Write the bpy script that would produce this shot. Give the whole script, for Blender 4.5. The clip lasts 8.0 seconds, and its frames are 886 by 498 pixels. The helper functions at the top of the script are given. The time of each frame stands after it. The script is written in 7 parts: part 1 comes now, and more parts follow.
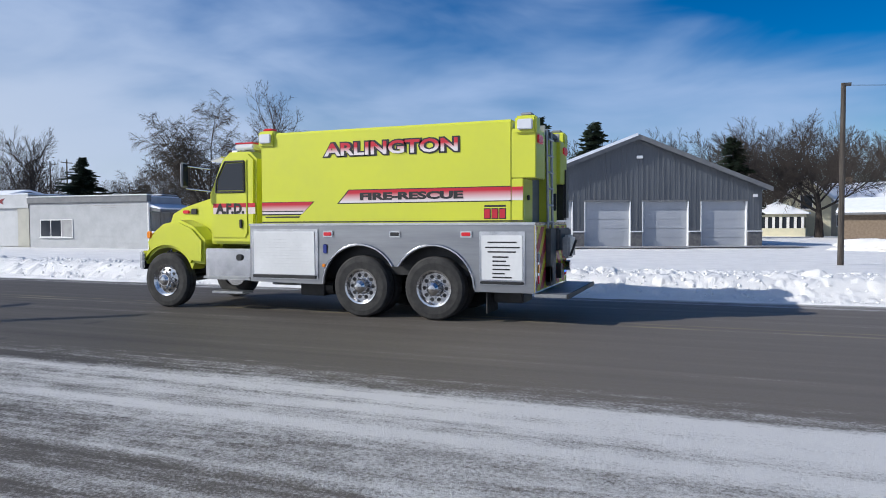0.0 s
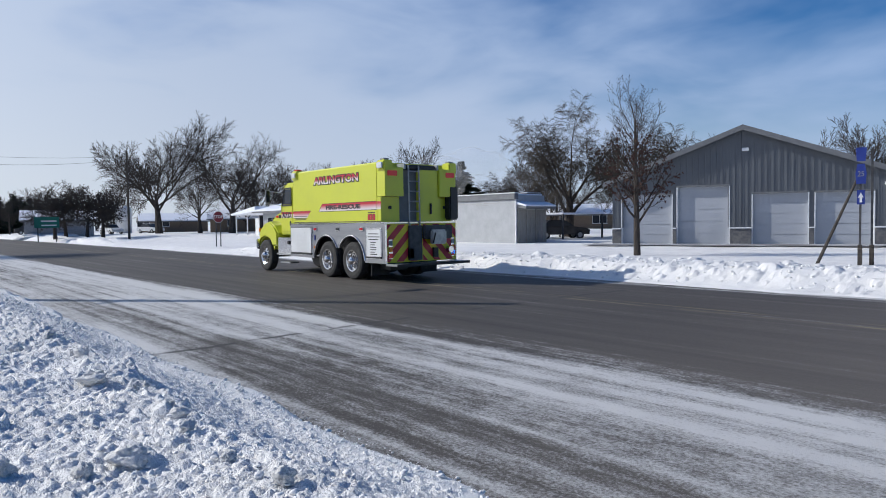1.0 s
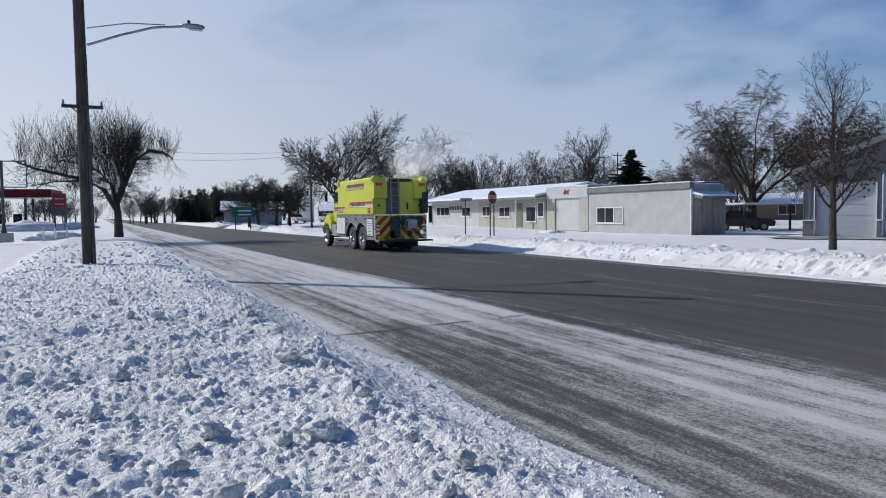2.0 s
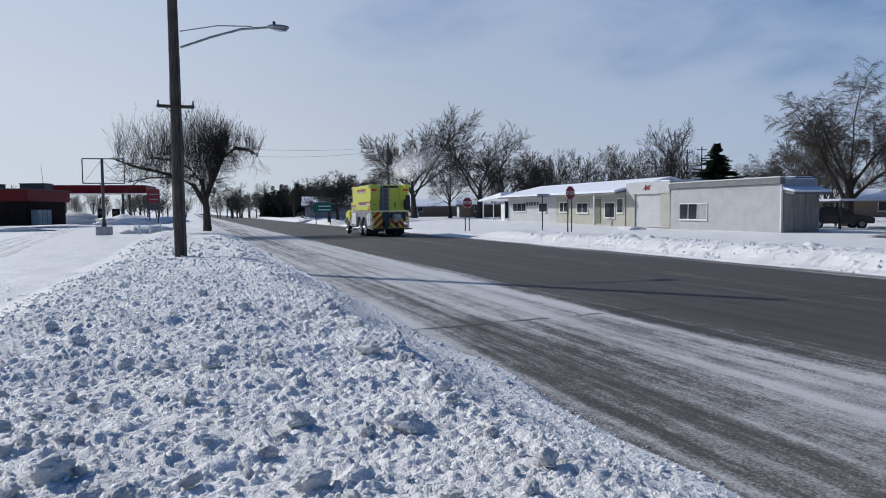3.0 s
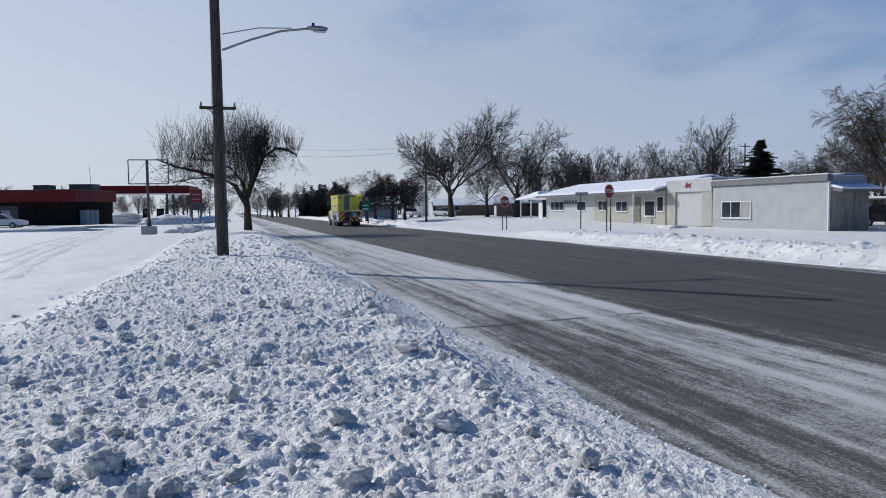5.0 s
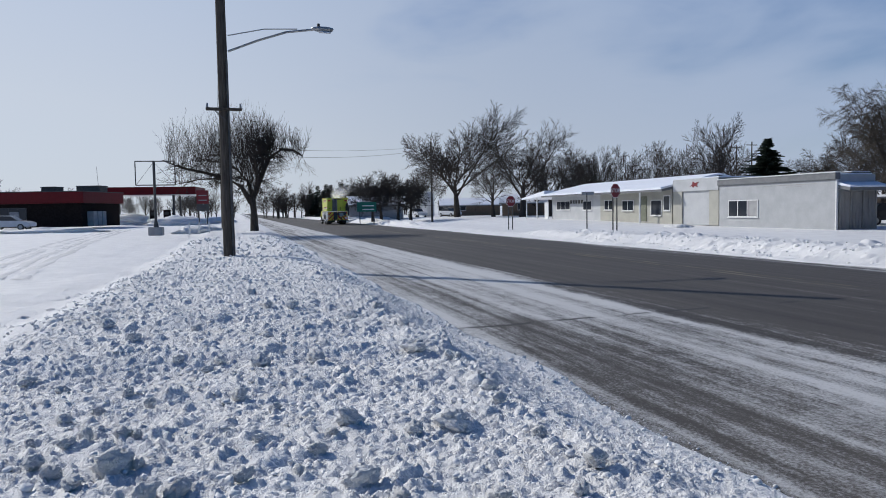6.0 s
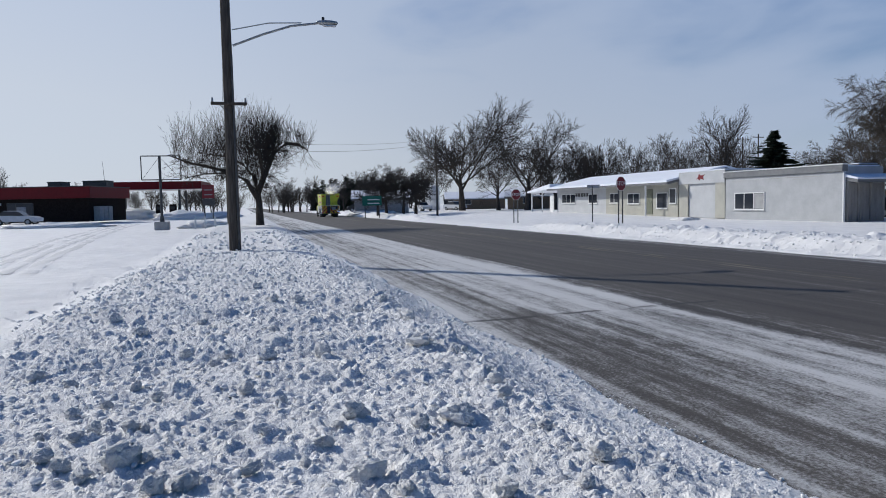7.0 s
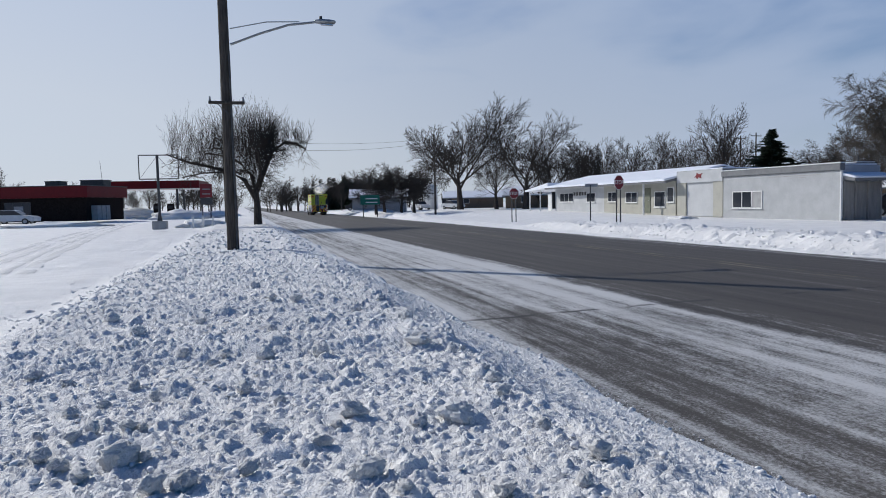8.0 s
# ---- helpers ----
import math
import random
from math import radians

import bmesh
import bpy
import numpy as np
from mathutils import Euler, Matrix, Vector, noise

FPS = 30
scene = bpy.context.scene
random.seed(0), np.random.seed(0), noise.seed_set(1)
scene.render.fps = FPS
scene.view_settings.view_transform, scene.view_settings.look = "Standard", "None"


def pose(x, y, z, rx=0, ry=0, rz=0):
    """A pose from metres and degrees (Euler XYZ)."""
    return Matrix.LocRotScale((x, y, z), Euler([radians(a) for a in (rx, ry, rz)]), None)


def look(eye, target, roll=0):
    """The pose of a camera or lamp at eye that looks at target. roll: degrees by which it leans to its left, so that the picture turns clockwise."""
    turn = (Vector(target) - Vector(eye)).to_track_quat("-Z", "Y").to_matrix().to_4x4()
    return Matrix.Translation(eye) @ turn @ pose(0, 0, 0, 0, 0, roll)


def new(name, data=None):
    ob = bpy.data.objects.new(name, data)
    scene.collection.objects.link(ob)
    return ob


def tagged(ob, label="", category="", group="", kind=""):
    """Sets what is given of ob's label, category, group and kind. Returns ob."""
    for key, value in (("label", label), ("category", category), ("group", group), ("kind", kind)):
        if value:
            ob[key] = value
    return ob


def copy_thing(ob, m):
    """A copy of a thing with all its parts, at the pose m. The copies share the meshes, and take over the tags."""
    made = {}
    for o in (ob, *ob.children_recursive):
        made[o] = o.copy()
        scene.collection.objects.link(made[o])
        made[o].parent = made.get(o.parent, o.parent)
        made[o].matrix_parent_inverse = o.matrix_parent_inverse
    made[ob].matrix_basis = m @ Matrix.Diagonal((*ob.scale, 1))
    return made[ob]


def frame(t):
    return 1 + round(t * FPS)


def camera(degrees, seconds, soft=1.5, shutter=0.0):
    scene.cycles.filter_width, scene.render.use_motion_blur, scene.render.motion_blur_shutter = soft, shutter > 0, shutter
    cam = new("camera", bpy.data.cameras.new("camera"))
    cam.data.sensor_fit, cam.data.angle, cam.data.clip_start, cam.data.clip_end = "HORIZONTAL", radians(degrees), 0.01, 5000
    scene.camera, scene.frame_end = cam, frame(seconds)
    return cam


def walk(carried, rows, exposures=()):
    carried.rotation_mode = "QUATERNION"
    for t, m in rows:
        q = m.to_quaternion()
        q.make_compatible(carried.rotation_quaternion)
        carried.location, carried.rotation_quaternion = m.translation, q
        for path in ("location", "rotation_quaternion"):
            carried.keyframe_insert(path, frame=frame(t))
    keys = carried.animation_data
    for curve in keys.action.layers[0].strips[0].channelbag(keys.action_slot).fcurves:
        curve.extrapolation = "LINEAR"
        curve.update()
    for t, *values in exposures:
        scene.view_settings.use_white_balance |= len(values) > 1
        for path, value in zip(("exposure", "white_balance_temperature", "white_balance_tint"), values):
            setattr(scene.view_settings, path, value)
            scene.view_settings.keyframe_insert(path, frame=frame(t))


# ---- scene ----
cam = camera(65.46, 8.0, soft=0.95)
EYE, TURN = 1.6, 21.0
# seconds, x, y, yaw, pitch, roll: a phone held before a turning body
ROWS = [
    (0.0, 0.000, -0.000, -0.00, -2.18, 0.27),
    (0.3, -0.055, -0.005, 10.44, -2.07, 0.69),
    (0.5, -0.086, -0.012, 16.50, -2.11, 0.73),
    (0.7, -0.113, -0.022, 22.02, -2.18, 0.81),
    (1.0, -0.146, -0.038, 28.94, -2.30, 0.81),
    (1.5, -0.183, -0.062, 37.31, -2.68, 0.73),
    (2.0, -0.204, -0.080, 42.59, -2.93, 0.68),
    (3.5, -0.233, -0.110, 50.52, -3.29, 0.50),
    (4.0, -0.236, -0.113, 51.38, -3.31, 0.58),
    (4.5, -0.237, -0.115, 51.74, -3.33, 0.64),
    (6.0, -0.239, -0.118, 52.43, -3.27, 0.91),
    (6.5, -0.240, -0.119, 52.77, -3.50, 1.07),
    (7.0, -0.240, -0.119, 52.86, -3.79, 1.11),
    (7.5, -0.240, -0.119, 52.78, -3.95, 1.14),
    (8.0, -0.240, -0.119, 52.70, -3.88, 1.17),
]
walk(cam, [(t, pose(0, 0, EYE, 0, 0, TURN) @ pose(x, y, 0, 90 + pitch, roll, yaw)) for t, x, y, yaw, pitch, roll in ROWS],
     exposures=[(0.0, -0.22, 6270, 9), (1.0, -0.31, 6270, 9), (2.0, -0.46, 6270, 9), (3.5, -0.56, 6270, 9), (8.0, -0.58, 6270, 9)])

# ---- world and sun ----
SUN_WAY = Vector((0.805, 0.593, 0))          # the way the shadows run on the ground
SUN_EL = 31.5
world = bpy.data.worlds.new("winter_sky")
scene.world = world
world.use_nodes = True
wn, wl = world.node_tree.nodes, world.node_tree.links
wn.clear()
w_out, w_sum = wn.new("ShaderNodeOutputWorld"), wn.new("ShaderNodeMixShader")
sky = wn.new("ShaderNodeTexSky")
sky.sky_type, sky.sun_disc = "NISHITA", False
sky.sun_elevation = radians(SUN_EL)
sky.sun_rotation = math.atan2(-SUN_WAY.x, -SUN_WAY.y)
sky.air_density, sky.dust_density, sky.ozone_density = 1.0, 0.3, 2.0
bg_sky, bg_cloud = wn.new("ShaderNodeBackground"), wn.new("ShaderNodeBackground")
bg_sky.inputs[1].default_value = 0.100
w_tc, w_map = wn.new("ShaderNodeTexCoord"), wn.new("ShaderNodeMapping")
w_map.inputs["Scale"].default_value = (1.0, 1.0, 3.0)
w_n1, w_n2 = wn.new("ShaderNodeTexNoise"), wn.new("ShaderNodeTexNoise")
w_n1.inputs["Scale"].default_value, w_n1.inputs["Detail"].default_value, w_n1.inputs["Roughness"].default_value = 1.5, 5, 0.5
w_n2.inputs["Scale"].default_value, w_n2.inputs["Detail"].default_value = 4.0, 5
w_n2.inputs["Distortion"].default_value = 0.6
w_sep = wn.new("ShaderNodeSeparateXYZ")
w_low = wn.new("ShaderNodeMapRange")         # haze thickens towards the horizon
w_low.inputs[1].default_value, w_low.inputs[2].default_value = 0.42, 0.0
w_low.inputs[3].default_value, w_low.inputs[4].default_value = -0.13, 0.28
w_m1, w_m2, w_a1 = wn.new("ShaderNodeMath"), wn.new("ShaderNodeMath"), wn.new("ShaderNodeMath")
w_m1.operation, w_m2.operation, w_a1.operation = "MULTIPLY_ADD", "ADD", "ADD"
w_m1.inputs[1].default_value = 0.42
w_east = wn.new("ShaderNodeMath")            # more cloud towards the sun's side
w_east.operation = "MULTIPLY_ADD"
w_east.inputs[1].default_value = 0.40
w_dot = wn.new("ShaderNodeVectorMath")
w_dot.operation = "DOT_PRODUCT"
w_dot.inputs[1].default_value = (-0.8, -0.6, 0.0)
w_ramp = wn.new("ShaderNodeMapRange")
w_ramp.interpolation_type = "SMOOTHSTEP"
w_ramp.inputs[1].default_value, w_ramp.inputs[2].default_value = 0.50, 0.98
w_ramp.inputs[3].default_value, w_ramp.inputs[4].default_value = 0.0, 0.95
wl.new(w_tc.outputs["Generated"], w_map.inputs["Vector"])
wl.new(w_map.outputs[0], w_n1.inputs["Vector"])
wl.new(w_map.outputs[0], w_n2.inputs["Vector"])
wl.new(w_tc.outputs["Generated"], w_sep.inputs[0])
wl.new(w_sep.outputs["Z"], w_low.inputs[0])
wl.new(w_n2.outputs[0], w_m1.inputs[0])
wl.new(w_n1.outputs[0], w_m1.inputs[2])
wl.new(w_m1.outputs[0], w_m2.inputs[0])
wl.new(w_low.outputs[0], w_m2.inputs[1])
wl.new(w_tc.outputs["Generated"], w_dot.inputs[0])
wl.new(w_dot.outputs["Value"], w_east.inputs[0])
wl.new(w_m2.outputs[0], w_east.inputs[2])
wl.new(w_east.outputs[0], w_ramp.inputs[0])
w_sat = wn.new("ShaderNodeHueSaturation")
w_sat.inputs["Saturation"].default_value = 1.70
w_sat.inputs["Hue"].default_value = 0.514
wl.new(sky.outputs[0], w_sat.inputs["Color"])
wl.new(w_sat.outputs[0], bg_sky.inputs[0])
wl.new(w_ramp.outputs[0], w_sum.inputs[0])
wl.new(bg_sky.outputs[0], w_sum.inputs[1])
wl.new(bg_cloud.outputs[0], w_sum.inputs[2])
w_glow = wn.new("ShaderNodeMapRange")        # thin cloud is brighter towards the sun
w_glow.interpolation_type = "SMOOTHSTEP"
w_glow.inputs[1].default_value, w_glow.inputs[2].default_value = 0.45, 1.0
w_glow.inputs[3].default_value, w_glow.inputs[4].default_value = 0.88, 1.07
wl.new(w_dot.outputs["Value"], w_glow.inputs[0])
wl.new(w_glow.outputs[0], bg_cloud.inputs[1])
w_tone = wn.new("ShaderNodeMapRange")        # and whiter there
w_tone.inputs[1].default_value, w_tone.inputs[2].default_value = -0.75, 0.55
w_high = wn.new("ShaderNodeMath")            # low cloud is whiter too
w_high.operation = "MULTIPLY_ADD"
w_high.inputs[1].default_value = -2.4
wl.new(w_sep.outputs["Z"], w_high.inputs[0])
wl.new(w_dot.outputs["Value"], w_high.inputs[2])
w_tint = wn.new("ShaderNodeMix")
w_tint.data_type = "RGBA"
w_tint.inputs["A"].default_value, w_tint.inputs["B"].default_value = (0.52, 0.69, 1.02, 1), (0.84, 0.90, 1.01, 1)
wl.new(w_high.outputs[0], w_tone.inputs[0])
wl.new(w_tone.outputs[0], w_tint.inputs["Factor"])
wl.new(w_tint.outputs["Result"], bg_cloud.inputs[0])
wl.new(w_sum.outputs[0], w_out.inputs[0])

sun = new("sun", bpy.data.lights.new("sun", "SUN"))
sun.data.energy, sun.data.angle, sun.data.color = 5.0, radians(0.55), (1.0, 0.95, 0.88)
to_sun = Vector((-SUN_WAY.x * math.cos(radians(SUN_EL)), -SUN_WAY.y * math.cos(radians(SUN_EL)), math.sin(radians(SUN_EL))))
sun.matrix_basis = look(to_sun * 100, (0, 0, 0))


# ---- materials ----
def material(name, colour, rough=0.6, metal=0.0, second=None, scale=8.0, stretch=(1, 1, 1), bump=0.0, bump_scale=40.0, spread=(0.35, 0.65), emit=0.0, alpha=1.0, per_object=0.0):
    """A surface with two colours mixed by noise at two sizes, and a fine relief."""
    m = bpy.data.materials.new(name)
    m.use_nodes = True
    n, l = m.node_tree.nodes, m.node_tree.links
    b = n["Principled BSDF"]
    b.inputs["Roughness"].default_value, b.inputs["Metallic"].default_value = rough, metal
    b.inputs["Base Color"].default_value = (*colour, 1)
    tc, mp = n.new("ShaderNodeTexCoord"), n.new("ShaderNodeMapping")
    mp.inputs["Scale"].default_value = stretch
    l.new(tc.outputs["Object"], mp.inputs["Vector"])
    if second:
        n1, n2, mix, ramp, add = n.new("ShaderNodeTexNoise"), n.new("ShaderNodeTexNoise"), n.new("ShaderNodeMix"), n.new("ShaderNodeMapRange"), n.new("ShaderNodeMath")
        n1.inputs["Scale"].default_value, n1.inputs["Detail"].default_value = scale, 6
        n2.inputs["Scale"].default_value, n2.inputs["Detail"].default_value = scale * 9, 3
        add.operation = "MULTIPLY_ADD"
        add.inputs[1].default_value = 0.3
        ramp.inputs[1].default_value, ramp.inputs[2].default_value = spread[0] + 0.15, spread[1] + 0.15
        mix.data_type = "RGBA"
        mix.inputs["A"].default_value, mix.inputs["B"].default_value = (*colour, 1), (*second, 1)
        for q in (n1, n2):
            l.new(mp.outputs[0], q.inputs["Vector"])
        l.new(n2.outputs[0], add.inputs[0])
        l.new(n1.outputs[0], add.inputs[2])
        l.new(add.outputs[0], ramp.inputs[0])
        l.new(ramp.outputs[0], mix.inputs["Factor"])
        last = mix.outputs["Result"]
        if per_object:
            info, hsv, rng = n.new("ShaderNodeObjectInfo"), n.new("ShaderNodeHueSaturation"), n.new("ShaderNodeMapRange")
            rng.inputs[3].default_value, rng.inputs[4].default_value = 1 - per_object, 1 + per_object
            l.new(info.outputs["Random"], rng.inputs[0])
            l.new(rng.outputs[0], hsv.inputs["Value"])
            l.new(last, hsv.inputs["Color"])
            last = hsv.outputs[0]
        l.new(last, b.inputs["Base Color"])
    if bump:
        nb, bp = n.new("ShaderNodeTexNoise"), n.new("ShaderNodeBump")
        nb.inputs["Scale"].default_value, nb.inputs["Detail"].default_value = bump_scale, 6
        bp.inputs["Strength"].default_value, bp.inputs["Distance"].default_value = min(bump, 1.0), 0.02 * max(bump, 1.0)
        l.new(mp.outputs[0], nb.inputs["Vector"])
        l.new(nb.outputs[0], bp.inputs["Height"])
        l.new(bp.outputs[0], b.inputs["Normal"])
    if emit:
        b.inputs["Emission Color"].default_value, b.inputs["Emission Strength"].default_value = (*colour, 1), emit
    if alpha < 1:
        b.inputs["Alpha"].default_value = alpha
    return m


SNOW = material("snow", (0.88, 0.868, 0.85), 0.65, second=(0.80, 0.79, 0.775), scale=1.5, bump=0.9, bump_scale=75)
CLOD = material("packed_snow", (0.88, 0.868, 0.85), 0.7, second=(0.78, 0.77, 0.755), scale=5, bump=0.7, bump_scale=18, per_object=0.05)
ROOF_SNOW = material("roof_snow", (0.84, 0.86, 0.91), 0.7, second=(0.78, 0.81, 0.87), scale=2, bump=0.3, bump_scale=12)
BARK = material("bark", (0.042, 0.035, 0.031), 0.9, second=(0.085, 0.073, 0.064), scale=6, stretch=(3, 3, 0.6), bump=0.8, bump_scale=25)
TWIG = material("twig", (0.050, 0.043, 0.039), 0.9, second=(0.082, 0.070, 0.062), scale=2, per_object=0.2)
TWIG_WILLOW = material("willow_twig", (0.070, 0.060, 0.050), 0.9, second=(0.11, 0.094, 0.078), scale=2)
DRY_LEAF = material("dry_leaf", (0.055, 0.024, 0.018), 0.85, second=(0.09, 0.042, 0.028), scale=9)
NEEDLE = material("needle", (0.012, 0.020, 0.014), 0.75, second=(0.030, 0.045, 0.026), scale=4, per_object=0.2)
STEEL_GREY = material("steel_siding", (0.095, 0.104, 0.118), 0.5, second=(0.115, 0.125, 0.14), scale=1.2, stretch=(1, 1, 0.3), bump=0.05)
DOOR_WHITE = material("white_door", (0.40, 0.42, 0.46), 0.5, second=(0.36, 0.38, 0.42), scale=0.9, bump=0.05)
JAMB = material("white_jamb", (0.78, 0.79, 0.80), 0.5, second=(0.7, 0.71, 0.73), scale=4)
STONE_DARK = material("dark_stone", (0.10, 0.10, 0.11), 0.8, second=(0.17, 0.165, 0.16), scale=7, bump=0.5, bump_scale=30)
CONCRETE = material("concrete", (0.32, 0.31, 0.30), 0.85, second=(0.42, 0.41, 0.40), scale=2, bump=0.3)
BLOCK_WHITE = material("painted_block", (0.43, 0.44, 0.45), 0.75, second=(0.37, 0.38, 0.39), scale=1.3, bump=0.25, bump_scale=30)
STUCCO = material("white_stucco", (0.50, 0.51, 0.52), 0.8, second=(0.44, 0.45, 0.46), scale=1.1, bump=0.3, bump_scale=40)
CREAM = material("cream_siding", (0.42, 0.41, 0.355), 0.75, second=(0.37, 0.36, 0.315), scale=1.5, bump=0.15)
FASCIA = material("grey_fascia", (0.13, 0.135, 0.145), 0.6, second=(0.17, 0.175, 0.18), scale=3, bump=0.1)
TRIM = material("white_trim", (0.74, 0.74, 0.73), 0.6, second=(0.66, 0.66, 0.65), scale=5)
GLASS = material("window_glass", (0.03, 0.035, 0.045), 0.06)
GLASS.node_tree.nodes["Principled BSDF"].inputs["Specular IOR Level"].default_value = 0.35
BOARD = material("window_board", (0.30, 0.30, 0.30), 0.8, second=(0.36, 0.36, 0.36), scale=3)
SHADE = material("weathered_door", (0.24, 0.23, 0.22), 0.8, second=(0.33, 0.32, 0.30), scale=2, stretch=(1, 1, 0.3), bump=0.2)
GREEN_DOOR = material("olive_door", (0.13, 0.14, 0.10), 0.7, second=(0.17, 0.18, 0.13), scale=3)
BRICK_BROWN = material("brown_brick", (0.16, 0.12, 0.085), 0.85, second=(0.21, 0.16, 0.115), scale=6, bump=0.3)
STORE_BRICK = material("dark_brick", (0.014, 0.010, 0.009), 0.9, second=(0.024, 0.018, 0.016), scale=6, bump=0.3)
RED_BAND = material("red_fascia", (0.15, 0.007, 0.011), 0.5, second=(0.12, 0.006, 0.010), scale=3)
POLE_WOOD = material("pole_wood", (0.055, 0.047, 0.042), 0.9, second=(0.10, 0.088, 0.076), scale=5, stretch=(4, 4, 0.4), bump=0.7, bump_scale=30)
METAL_DARK = material("dark_metal", (0.06, 0.06, 0.065), 0.55, 0.3, second=(0.10, 0.10, 0.10), scale=6)
GALV = material("galvanised", (0.40, 0.41, 0.42), 0.45, 0.7, second=(0.30, 0.31, 0.32), scale=8)
SIGN_RED = material("sign_red", (0.19, 0.008, 0.014), 0.45, second=(0.16, 0.008, 0.013), scale=6)
SIGN_WHITE = material("sign_white", (0.78, 0.78, 0.78), 0.45, second=(0.7, 0.7, 0.7), scale=6)
SIGN_BLUE = material("sign_blue", (0.012, 0.03, 0.22), 0.45, second=(0.02, 0.045, 0.26), scale=6)
SIGN_GREEN = material("sign_green", (0.005, 0.13, 0.09), 0.45, second=(0.008, 0.15, 0.105), scale=4)
SIGN_BACK = material("sign_back", (0.30, 0.31, 0.33), 0.5, 0.5, second=(0.22, 0.23, 0.25), scale=5)
YELLOW = material("lime_yellow_paint", (0.60, 0.63, 0.04), 0.38, second=(0.56, 0.59, 0.05), scale=0.8)
YELLOW.node_tree.nodes["Principled BSDF"].inputs["Coat Weight"].default_value = 0.15
BODY_SILVER = material("brushed_aluminium", (0.40, 0.405, 0.42), 0.34, 1.0, second=(0.33, 0.335, 0.35), scale=1.5, stretch=(0.3, 1, 3), bump=0.03)
ROLL_WHITE = material("white_shutter", (0.72, 0.73, 0.74), 0.45, second=(0.64, 0.65, 0.66), scale=1.5)
CHROME = material("chrome", (0.68, 0.68, 0.69), 0.16, 1.0, second=(0.56, 0.56, 0.57), scale=6)
RUBBER = material("tyre_rubber", (0.018, 0.018, 0.019), 0.85, second=(0.04, 0.039, 0.038), scale=7, bump=0.3, bump_scale=50)
BLACK = material("black_plastic", (0.012, 0.012, 0.013), 0.5, second=(0.022, 0.022, 0.024), scale=8)
DECAL_RED = material("red_decal", (0.52, 0.012, 0.035), 0.4, second=(0.46, 0.012, 0.03), scale=3)
DECAL_DARK = material("black_decal", (0.02, 0.018, 0.02), 0.4)
DECAL_PALE = material("silver_decal", (0.70, 0.62, 0.60), 0.4, second=(0.62, 0.50, 0.50), scale=3)
DECAL_YELLOW = material("yellow_reflector", (0.80, 0.62, 0.02), 0.4, second=(0.72, 0.56, 0.02), scale=4)


def faded_stripe(z0, z1):
    """A printed stripe that fades from silver below to red above."""
    m = material("fading_decal", (0.5, 0.1, 0.1), 0.4)
    n, l = m.node_tree.nodes, m.node_tree.links
    tc, sp, ra, mx = n.new("ShaderNodeTexCoord"), n.new("ShaderNodeSeparateXYZ"), n.new("ShaderNodeMapRange"), n.new("ShaderNodeMix")
    ra.inputs[1].default_value, ra.inputs[2].default_value = z0, z1
    mx.data_type = "RGBA"
    mx.inputs["A"].default_value, mx.inputs["B"].default_value = (0.72, 0.66, 0.66, 1), (0.50, 0.010, 0.03, 1)
    l.new(tc.outputs["Object"], sp.inputs[0])
    l.new(sp.outputs["Z"], ra.inputs[0])
    l.new(ra.outputs[0], mx.inputs["Factor"])
    l.new(mx.outputs["Result"], n["Principled BSDF"].inputs["Base Color"])
    return m


FADE_HIGH, FADE_LOW, FADE_NAME = faded_stripe(1.97, 2.11), faded_stripe(1.79, 1.93), faded_stripe(2.80, 2.89)
LAMP_RED = material("red_lens", (0.55, 0.02, 0.03), 0.2, emit=0.15)
RIM = material("aluminium_rim", (0.66, 0.66, 0.67), 0.20, 1.0, second=(0.50, 0.50, 0.51), scale=9)
LAMP_BLUE = material("blue_lens", (0.05, 0.25, 0.9), 0.2, emit=1.2)
LAMP_CLEAR = material("clear_lens", (0.75, 0.75, 0.78), 0.12, 0.4)
LAMP_AMBER = material("amber_lens", (0.8, 0.25, 0.02), 0.25)
CLAPBOARD_GREY = material("grey_clapboard", (0.36, 0.34, 0.30), 0.8, second=(0.30, 0.28, 0.25), scale=2)
HOUSE_YELLOW = material("pale_clapboard", (0.62, 0.58, 0.42), 0.75, second=(0.56, 0.53, 0.39), scale=2)
CAR_WHITE = material("white_car_paint", (0.62, 0.64, 0.67), 0.25, second=(0.55, 0.57, 0.6), scale=2)
CAR_DARK = material("dark_car_paint", (0.02, 0.021, 0.025), 0.25, second=(0.035, 0.035, 0.04), scale=2)
WIRE = material("wire", (0.03, 0.03, 0.03), 0.6)
for dull, gloss in ((BARK, 0.15), (TWIG, 0.1), (TWIG_WILLOW, 0.1), (NEEDLE, 0.2), (STORE_BRICK, 0.1), (RED_BAND, 0.2), (METAL_DARK, 0.25), (POLE_WOOD, 0.15), (SNOW, 0.2), (CLOD, 0.2)):
    dull.node_tree.nodes["Principled BSDF"].inputs["Specular IOR Level"].default_value = gloss


